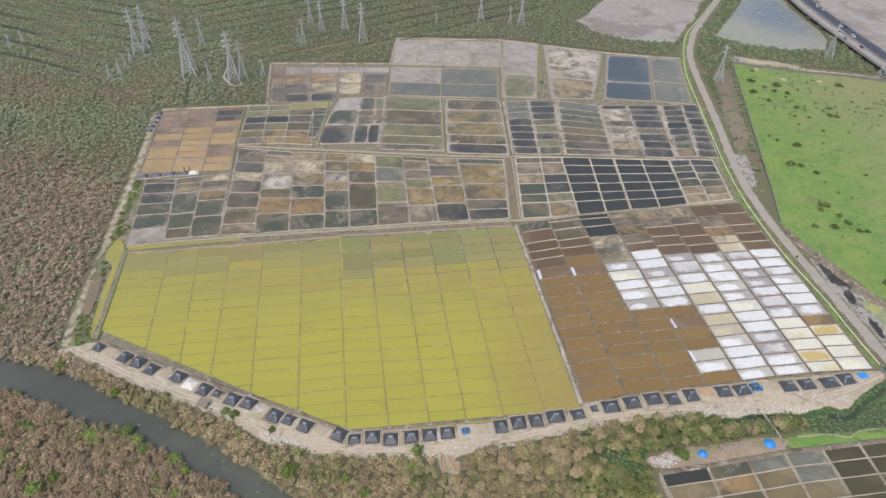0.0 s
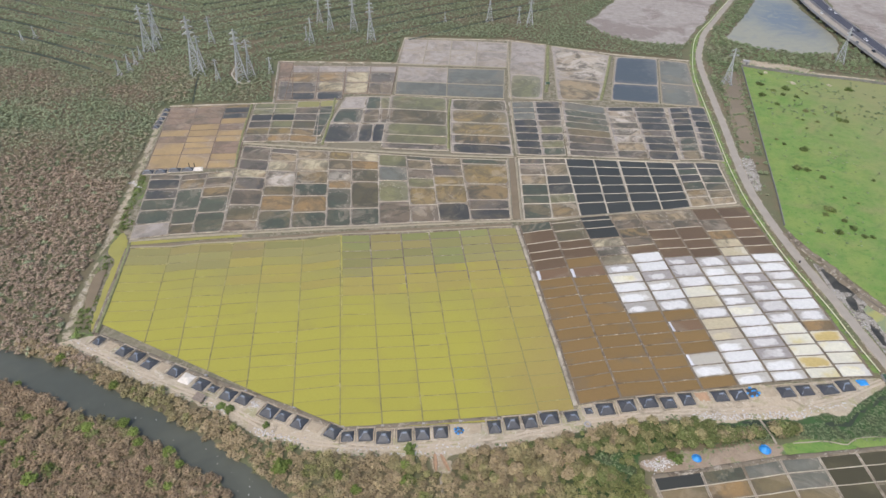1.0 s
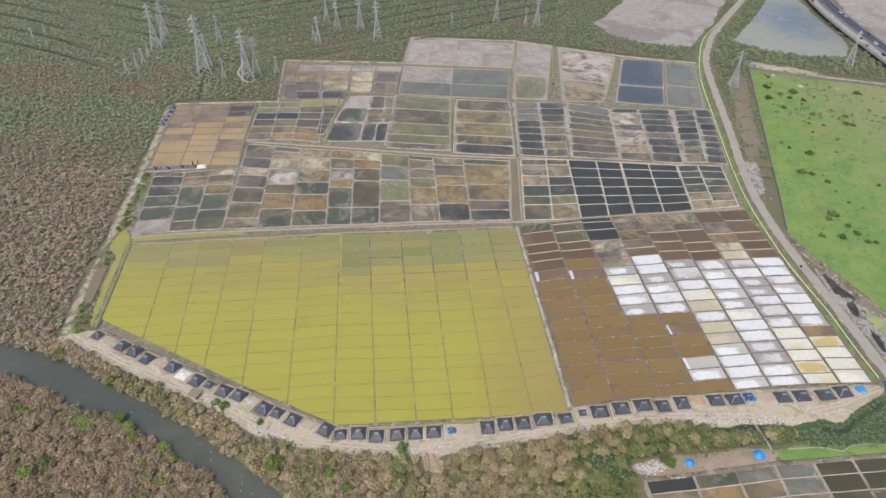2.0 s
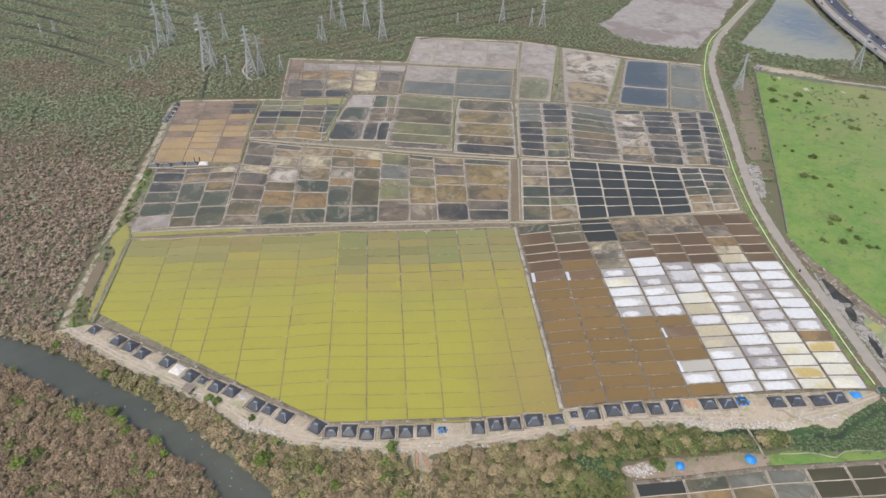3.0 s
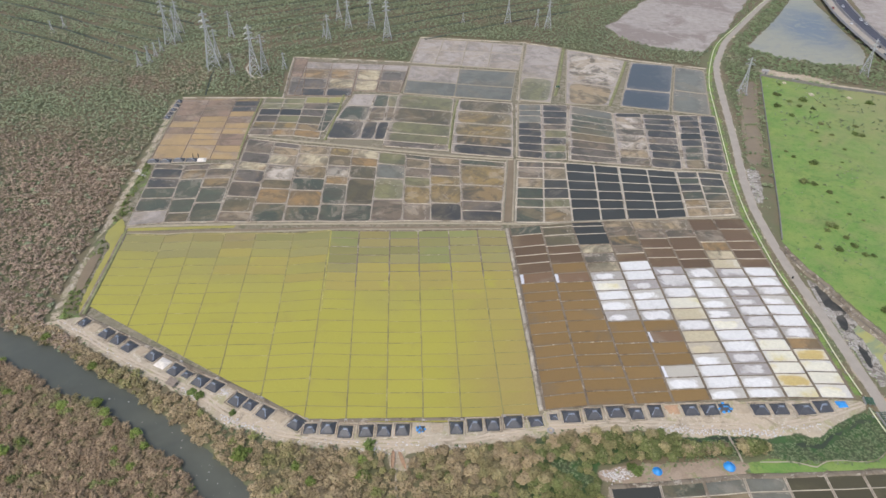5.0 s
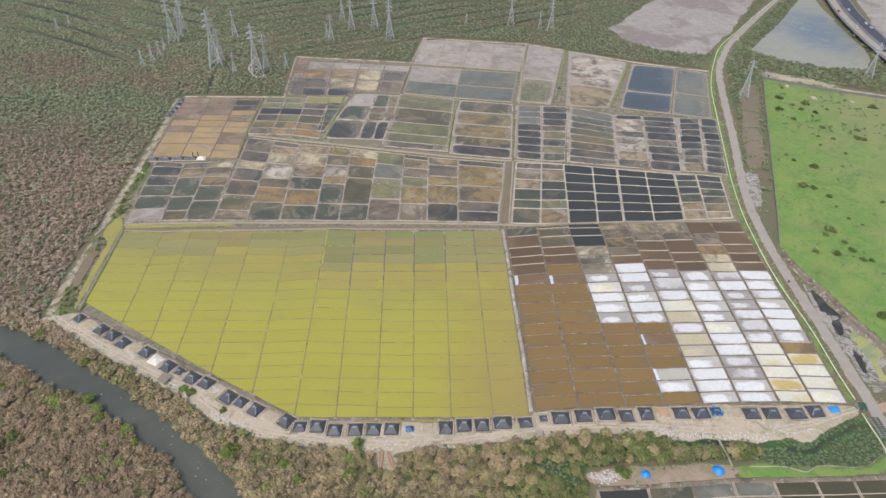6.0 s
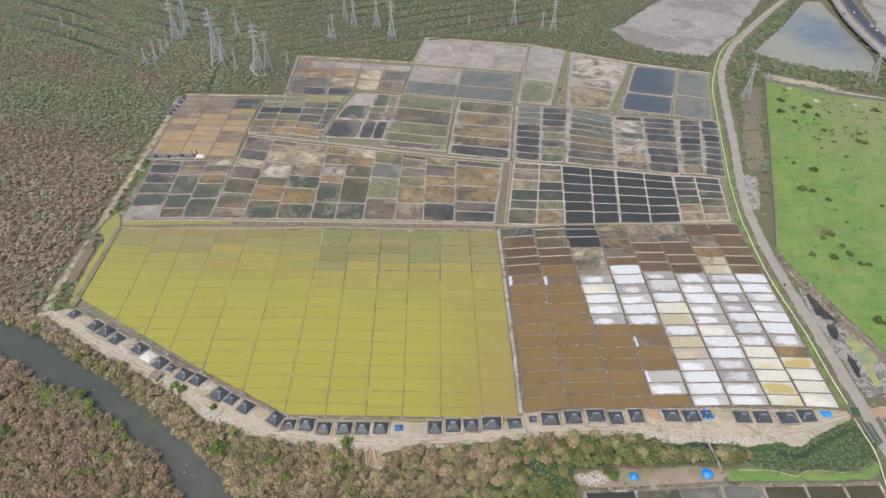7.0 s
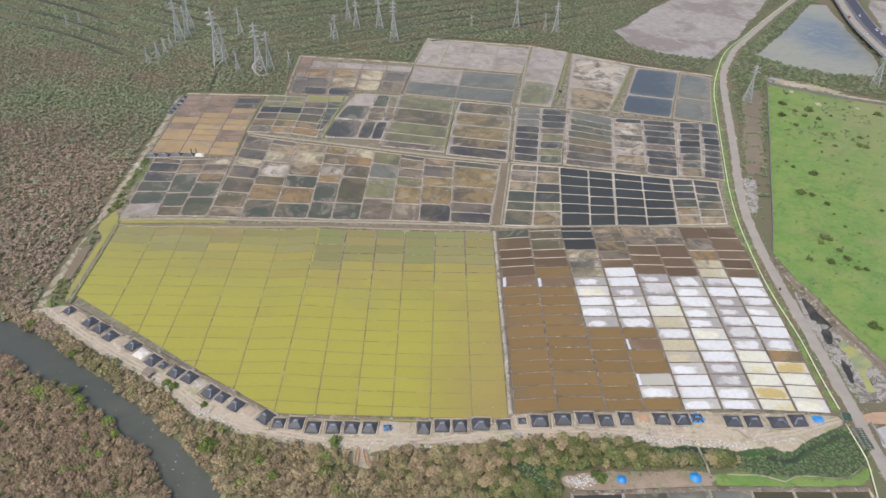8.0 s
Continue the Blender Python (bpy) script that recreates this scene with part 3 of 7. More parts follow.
Z -= 0.9 * step(-d_pond + 2 * ripple, -2, 2) + 0.7 * step(-d_side + 2 * ripple, -2, 1.5) + 0.8 * step(0.7 - d_creek + 0.6 * ripple, -0.8, 0.8) + 0.8 * step(-d_sludge + 1.5 * ripple, -1, 1) + 0.8 * step(-np.minimum(signed(SLUDGE_MID, X, Y), signed(SLUDGE_LOW, X, Y)) + 0.8 * ripple, -0.8, 1) + 0.6 * step(-signed(YELLOW_POND, X, Y) + ripple, -1, 1) + 0.7 * step(-np.minimum(signed(WEST_DITCH, X, Y), signed(WEST_POOL, X, Y)), -3.4, -2.2)
Z = np.where(d_road < 6, np.maximum(Z, 0.25 * (1 - step(d_road, 3.5, 6))), Z)
cover = {
    "soil": np.maximum.reduce([step(-strip_south, -2.0, 1.0), 0.55 * step(3.8 - d_road, -1.5, 1.5), 0.55 * step(3.0 - to_line(WEST_PATH, X, Y), -1.5, 1.5), step(-d_se, -2, 1), 0.8 * step(3.0 - to_line([(246, 540), (270, 534), (300, 520), (352, 504)], X, Y), -1.5, 2), 0.85 * step(6.5 - to_line([(250, 545), (268, 540), (292, 530)], X, Y) + 2 * ripple, -1.5, 2), 0.9 * step(3.6 - to_line([(1.0, 146), (1.6, 140)], X, Y) + 1.5 * ripple, -1.5, 1)]),
    "mud": np.maximum(step(-d_pans, -1.0, 1.5), step(-signed(WEST_MUD, X, Y) + 1.5 * ripple, -1.0, 1.0)),
    "weed": np.maximum.reduce([step(-d_meadow, -1.5, 2.0), 0.45 * step(-strip_west + 2, -3.0, 2.0), 0.52 * step(5.2 - to_line(PIPELINE, X, Y), 0, 3.0) * (X < np.interp(Y, [100, 200, 300, 480, 560, 860], [190, 187, 180, 195, 212, 378])), step(-signed(GRASS, X, Y) + 1.2 * ripple, -1.5, 1), 0.5 * step(-d_cause + 1.0 * ripple, -2.0, 2.5) * (X > 92) * (Y < 148.5 + 0.12 * (X - 100)), step(3 - to_line([(262, 541), (300, 527)], X, Y), -1, 3)]),
    "pale": np.maximum.reduce([step(-d_flat + 5 * wave, -3, 3), step(-signed([(385, 540), (470, 520), (540, 760), (415, 800), (390, 690)], X, Y) + 6 * wave, -3, 3)]),
    "crust": np.maximum(step(-signed(CRUST, X, Y) + 1.0 * ripple, -0.8, 0.8), 0.8 * step(5.5 - to_line([(187, 340), (189.5, 352), (193.5, 374)], X, Y), 0, 3)),
    "earth": step(-d_cause + 1.5 * ripple, -1.5, 1.0),
    "bog": np.maximum(step(-d_bog + 2 * ripple, -3, 1), 0.75 * step(-signed([(40, 154), (56, 158), (78, 162.5), (93, 164.5), (104, 156), (90, 151.5), (76, 146), (73, 132), (60, 122), (46, 130)], X, Y) + 2 * ripple, -2, 2)),
}
cover["weed"] = np.where((cover["bog"] > 0.5) | (cover["crust"] > 0.5) | (signed(WEST_MUD, X, Y) < 0), 0, cover["weed"])
cover["soil"] = np.where(signed(WEST_MUD, X, Y) < 1, 0, cover["soil"])
cover["soil"] = np.where((d_meadow < -1), 0, cover["soil"])
nx, ny = len(gx), len(gy)
gm = bpy.data.meshes.new("ground")
gm.vertices.add(nx * ny)
gm.vertices.foreach_set("co", np.stack([X, Y, Z], -1).astype(np.float32).ravel())
k = (np.arange(ny - 1)[:, None] * nx + np.arange(nx - 1)[None, :]).ravel()
loops = np.stack([k, k + 1, k + nx + 1, k + nx], 1).astype(np.int32)
gm.loops.add(loops.size)
gm.loops.foreach_set("vertex_index", loops.ravel())
gm.polygons.add(len(loops))
gm.polygons.foreach_set("loop_start", np.arange(len(loops), dtype=np.int32) * 4)
gm.update(calc_edges=True)
gm.shade_smooth()
for key, values in cover.items():
    gm.attributes.new(key, "FLOAT", "POINT").data.foreach_set("value", values.astype(np.float32).ravel())
gm.materials.append(GROUND)
tagged(new("ground", gm), "flat muddy coastal ground with bare soil, weeds and grass", "ground", kind="structure")


def height_at(x, y):
    i, j = np.clip(np.searchsorted(gx, x) - 1, 0, nx - 2), np.clip(np.searchsorted(gy, y) - 1, 0, ny - 2)
    s, t = (x - gx[i]) / (gx[i + 1] - gx[i]), (y - gy[j]) / (gy[j + 1] - gy[j])
    return (Z[j, i] * (1 - s) + Z[j, i + 1] * s) * (1 - t) + (Z[j + 1, i] * (1 - s) + Z[j + 1, i + 1] * s) * t


def sheet(name, outline, z, material, label, category, grow=3.0):
    """A level sheet of water inside an outline, a little larger than it, so that its rim runs into the banks."""
    centre = np.mean(outline, axis=0)
    pts = np.array(outline, float)
    side = sides_of(np.vstack([pts, pts[:1]]))[:-1]
    area = sum(a[0] * b[1] - b[0] * a[1] for a, b in zip(outline, outline[1:] + outline[:1]))
    out = pts - side * (grow if area > 0 else -grow)
    bm = bmesh.new()
    bm.faces.new([bm.verts.new((x, y, z)) for x, y in out])
    bmesh.ops.triangulate(bm, faces=bm.faces[:])
    ob = part(name, bm, material, None, label)
    return tagged(ob, label, category, kind="structure")


def shore(outline):
    """A closed outline with a winding line between its points."""
    line = resample(outline + outline[:1], 1.5)[:-1]
    side = sides_of(np.vstack([line, line[:1]]))[:-1]
    return [(x + sx * w, y + sy * w) for (x, y), (sx, sy) in zip(line, side) for w in [0.7 * noise.noise((x * 0.35, y * 0.35, 2.0))]]


sheet("river_water", RIVER, -0.75, RIVER_WATER, "dark grey-green tidal river water between mangrove banks", "river")
sheet("pond_water", POND, -0.4, POND_WATER, "shallow blue-grey pond with sandy shoals", "pond")
sheet("side_pond_water", SIDE_PONDS, -0.35, MUDDY_WATER, "narrow muddy pond beside the road", "pond")
sheet("sludge_water", SLUDGE, -0.35, SLUDGE_WATER, "dark stagnant water between rubble banks", "pond", 1.2)
sheet("sludge_water", SLUDGE_MID, -0.35, SLUDGE_WATER, "small dark stagnant pool in grey crust", "pond", 0.8)
sheet("sludge_water", SLUDGE_LOW, -0.35, SLUDGE_WATER, "small dark stagnant pool in grey crust", "pond", 0.8)
sheet("yellow_pond_water", YELLOW_POND, -0.32, YELLOW_WATER, "shallow yellow-green pool in grey crust", "pond", 0.4)
RED_YARD = [(195.4, 190.8), (199.8, 192.8), (205.6, 194.0), (212, 197), (209, 188), (203.8, 187.4), (198.5, 187.0), (195.8, 186.8)]
GRAVEL_YARD = [(198.5, 184.5), (204.5, 187.5), (209, 186), (206, 172), (202.0, 173.0), (197.5, 176.0)]
sheet("soil_yard", RED_YARD, max(height_at(x, y) for x, y in RED_YARD) + 0.05, RED_SOIL, "trodden reddish soil at the road junction", "soil", 0.0)
sheet("gravel_yard", GRAVEL_YARD, max(height_at(x, y) for x, y in GRAVEL_YARD) + 0.09, GRAVEL, "pale grey gravel yard beside the road", "gravel", 0.0)
sheet("west_pool_water", shore(WEST_POOL), -0.3, MUDDY_WATER, "brown muddy pool beside the western path", "pool", 0.0)
sheet("ditch_water", [(-170.4, 275.2), (-150, 278.0), (-132, 280.9), (-112, 283.6), (-112, 281.4), (-132, 278.5), (-150, 275.3), (-169.4, 272.3)], 0.03, DITCH_WATER, "yellow-olive brine strip along the northern bund", "ditch", 0.0)
sheet("ditch_water", shore(WEST_DITCH), -0.26, DITCH_WATER, "yellow-olive brine in the western ditch", "ditch", 0.0)
creek_line = resample(CREEK, 3.0)
creek = piece("creek_water", swept("creek_water", creek_line, [(-1.3, -0.35), (1.3, -0.35)], CREEK_WATER), None)
tagged(creek, "narrow dark creek winding through green bog plants", "creek", kind="structure")

# ---- salt pans ----
# bed, then the margins of the pool in it: west, east, north and south, and how square it is
POOLS = {
    "upper": ("p", 1.7, 0.35, 0.2, 6.0), "condenser": ("p", 0.35, 0.3, 0.25, 12.0), "reservoir": ("E", 0.5, 0.5, 0.45, 7.0), "west": ("E", 0.4, 0.4, 0.4, 9.0), "pond": ("p", 1.0, 0.4, 0.6, 6.0),
    "olive": ("E", 2.4, 0.8, 0.4, 9.0), "ochre": ("p", 1.8, 0.8, 0.5, 7.0), "northwest": ("E", 1.4, 0.9, 0.8, 7.0), "northcrust": ("p", 2.6, 2.0, 2.0, 6.0), "northsalt": ("p", 3.0, 1.8, 1.8, 6.0), "northblue": ("p", 1.6, 0.4, 0.8, 12.0), "northgrey": ("E", 0.6, 0.6, 0.6, 12.0),
}


def rounded(p, west, east, ends, rough, seed, n=36, power=5.0):
    """An uneven rounded outline inside a four-sided pan, with its own margin on each side."""
    wide, deep = np.linalg.norm(p[1] - p[0]) / 2, np.linalg.norm(p[3] - p[0]) / 2
    got = []
    for k in range(n):
        a = 2 * math.pi * (k + 0.5) / n
        ca, sa = math.cos(a), math.sin(a)
        r = (abs(ca) ** power + abs(sa) ** power) ** (-1 / power)
        u, v = ca * r, sa * r
        wob = rough * noise.noise((u * 1.6 + seed, v * 1.6, seed * 2.3))
        u *= max(0.2, 1 - ((west if u < 0 else east) - 1.5 * wob) / wide)
        v *= max(0.2, 1 - (ends - 0.6 * wob) / deep)
        u, v = min(max(u, -0.98), 0.98), min(max(v, -0.96), 0.96)
        s, t = (u + 1) / 2, (v + 1) / 2
        got.append((p[0] * (1 - s) + p[1] * s) * (1 - t) + (p[3] * (1 - s) + p[2] * s) * t)
    return got


def slab(name, outline, top, bottom, corner, material, field):
    """A flat-topped body over an outline, with the pan's own coordinates on it."""
    n = len(outline)
    area = sum(a[0] * b[1] - b[0] * a[1] for a, b in zip(outline, outline[1:] + outline[:1]))
    if area < 0:
        outline = outline[::-1]
    verts = [(x, y, top) for x, y in outline] + [(x, y, bottom) for x, y in outline]
    faces = [tuple(range(n))] + [((k + 1) % n, k, k + n, (k + 1) % n + n) for k in range(n)]
    me = mesh_of(name, verts, faces, material)
    uv = me.uv_layers.new(name="UVMap")
    inv = np.linalg.inv(np.array([corner[1] - corner[0], corner[3] - corner[0]]).T)
    for loop in me.loops:
        w = inv @ (np.array(me.vertices[loop.vertex_index].co[:2]) - corner[0])
        uv.data[loop.index].uv = (w[0], w[1])
    return piece(name, me, field)


def salt_pan_column(field, quad, cuts, codes, bund, clip=(), width=1.0, pool=None, low=0.0):
    """One column of pans: beds, the brine or salt lying in them, cross bunds."""
    a, b, c, d = (np.array(p) for p in quad)
    edges = [0.0, *cuts, 1.0]
    for i, code in enumerate(codes):
        v0, v1 = edges[i], edges[i + 1]
        p = [a + (d - a) * v0, b + (c - b) * v0, b + (c - b) * v1, a + (d - a) * v1]
        bed = clipped(p, clip)
        if len(bed) < 3:
            continue
        level = 0.02 + 0.06 * random.random()
        if pool and code not in "pb" and code != pool[0]:
            bed_code, west, east, ends, power = pool
            west, east, ends = west * random.uniform(0.5, 1.5), east * random.uniform(0.5, 1.4), ends * random.uniform(0.7, 1.3)
            slab("pan", bed, level, -0.3, p, PAN[bed_code], field)
            slab("brine", rounded(p, west, east, ends, 0.45, p[0][0] + i, power=power), level + 0.035, level - 0.05, p, PAN[code], field)
        else:
            slab("pan", bed, level, -0.3, p, PAN[code], field)
        if i:
            run = clipped_run(p[0], p[1], clip)
            if run is not None:
                pale = bund == "dark" and code in "cknsafKNqr"
                worn = low and v0 < 0.32 and a[0] > -60
                ridge(field, run[0], run[1], (0.5 if pale else 0.55 if bund == "dark" else 0.42) * width, "grey" if pale else "dark" if worn else bund, (random.uniform(0.08, 0.26) if low and v0 < 0.4 else random.uniform(0.05, 0.13) if low else 0.3))


def clipped(poly, planes):
    """The polygon's part on the inner side of every (point, inward normal)."""
    pts = [np.array(p) for p in poly]
    for point, normal in planes:
        res = []
        for p, q in zip(pts, pts[1:] + pts[:1]):
            dp, dq = np.dot(p - np.array(point), normal), np.dot(q - np.array(point), normal)
            if dp >= 0:
                res.append(p)
            if dp * dq < 0:
                res.append(p + (q - p) * dp / (dp - dq))
        pts = res
    return pts


def clipped_run(p, q, planes):
    p, q = np.array(p, float), np.array(q, float)
    for point, normal in planes:
        dp, dq = np.dot(p - np.array(point), normal), np.dot(q - np.array(point), normal)
        if dp < 0 and dq < 0:
            return None
        if dp < 0:
            p = p + (q - p) * dp / (dp - dq)
        elif dq < 0:
            q = q + (p - q) * dq / (dq - dp)
    return (p, q) if np.linalg.norm(q - p) > 1 else None


def ridge(field, p, q, half, material, high=0.3, name="bund"):
    """A low bank of mud from p to q with uneven flanks."""
    n = max(2, int(np.linalg.norm(np.array(q) - np.array(p)) / 4))
    line = np.array([np.array(p) + (np.array(q) - np.array(p)) * k / n for k in range(n + 1)])
    me = swept(name, line, [(-half * 1.5, -0.25), (-half * 0.6, high), (half * 0.6, high * 0.92), (half * 1.5, -0.25)], BUND[material], 0.2)
    return piece(name, me, field)


def double_ridge(field, p, q, half, material):
    """Two parallel banks with a narrow feeder ditch between them."""
    n = max(2, int(np.linalg.norm(np.array(q) - np.array(p)) / 4))
    line = np.array([np.array(p) + (np.array(q) - np.array(p)) * k / n for k in range(n + 1)])
    h = half
    me = swept("bund", line, [(-h * 1.5, -0.25), (-h, 0.32), (-h * 0.5, 0.3), (0, -0.1), (h * 0.5, 0.3), (h, 0.32), (h * 1.5, -0.25)], BUND[material], 0.18)
    return piece("bund", me, field)


WIDE_BANKS = [((107.3, 312.2), (109.1, 371.0)), ((142.1, 317.9), (144.6, 369.1)), ((78.8, 377.4), (82.5, 461.0)), ((110.0, 375.1), (114.3, 451.0)), ((150.7, 373.5), (159.3, 451.6))]

# each row: field, corners of a column, cuts along it, what each pan holds
FIELDS = {
    "crystal": ("crystallising pans with brown brine and white salt crust", "dark", 0.5),
    "reservoir": ("mixed dark and rusty brine pans with pale crusted bunds", "tan", 0.53),
    "condenser": ("nearly black brine pans between pale mud bunds", "grey", 0.70),
    "upper": ("narrow dark and crusted pans between pale banks", "tan", 0.5),
    "west": ("olive and ochre brine pans with weedy bunds", "tan", 0.55),
    "pond": ("deep dark brine ponds with rounded mud banks", "tan", 0.65),
    "olive": ("long olive green brine pans in a column", "tan", 0.61),
    "ochre": ("long ochre brine pans with pale bunds", "tan", 0.61),
    "orange": ("drying orange-tan mud pans in a tidy grid", "mauve", 0.44),
    "northwest": ("rust and navy pans at the edge of the mangroves", "mauve", 0.61),
    "north": ("dry pale pinkish mud pans", "path", 0.70),
    "northmid": ("grey half-dry mud pans", "path", 0.70),
    "northcrust": ("pale dry pan and olive wet pan", "path", 0.70),
    "northsalt": ("pale crusted mud pans with white streaks", "path", 0.70),
    "northblue": ("deep slate-blue brine ponds", "path", 0.70),
    "northgrey": ("grey shallow brine ponds beside the road", "path", 0.70),
}
made_fields = {key: thing("salt_pan_field", label, "salt pans", "salt pan fields") for key, (label, _, _) in FIELDS.items()}


built_banks = set()


def pan_columns(rows):
    for key, quad, cuts, codes in rows:
        _, bund, width = FIELDS[key]
        field = made_fields[key]
        salt_pan_column(field, quad, cuts, codes, bund, width=width, pool=POOLS.get(key))
        bank = double_ridge if key in ("crystal", "condenser") else ridge
        for p, q in ((quad[0], quad[3]), (quad[1], quad[2])):
            if (p, q) in built_banks:
                continue
            built_banks.add((p, q))
            bank(field, p, q, (0.85 if key == "crystal" else 0.55) * width, bund)
            if key == "crystal":
                ridge(field, p, q, 0.13, "mauve", 0.16, "feeder")
        ridge(field, quad[0], quad[1], 0.45 * width, bund)
        ridge(field, quad[3], quad[2], 0.45 * width, bund)


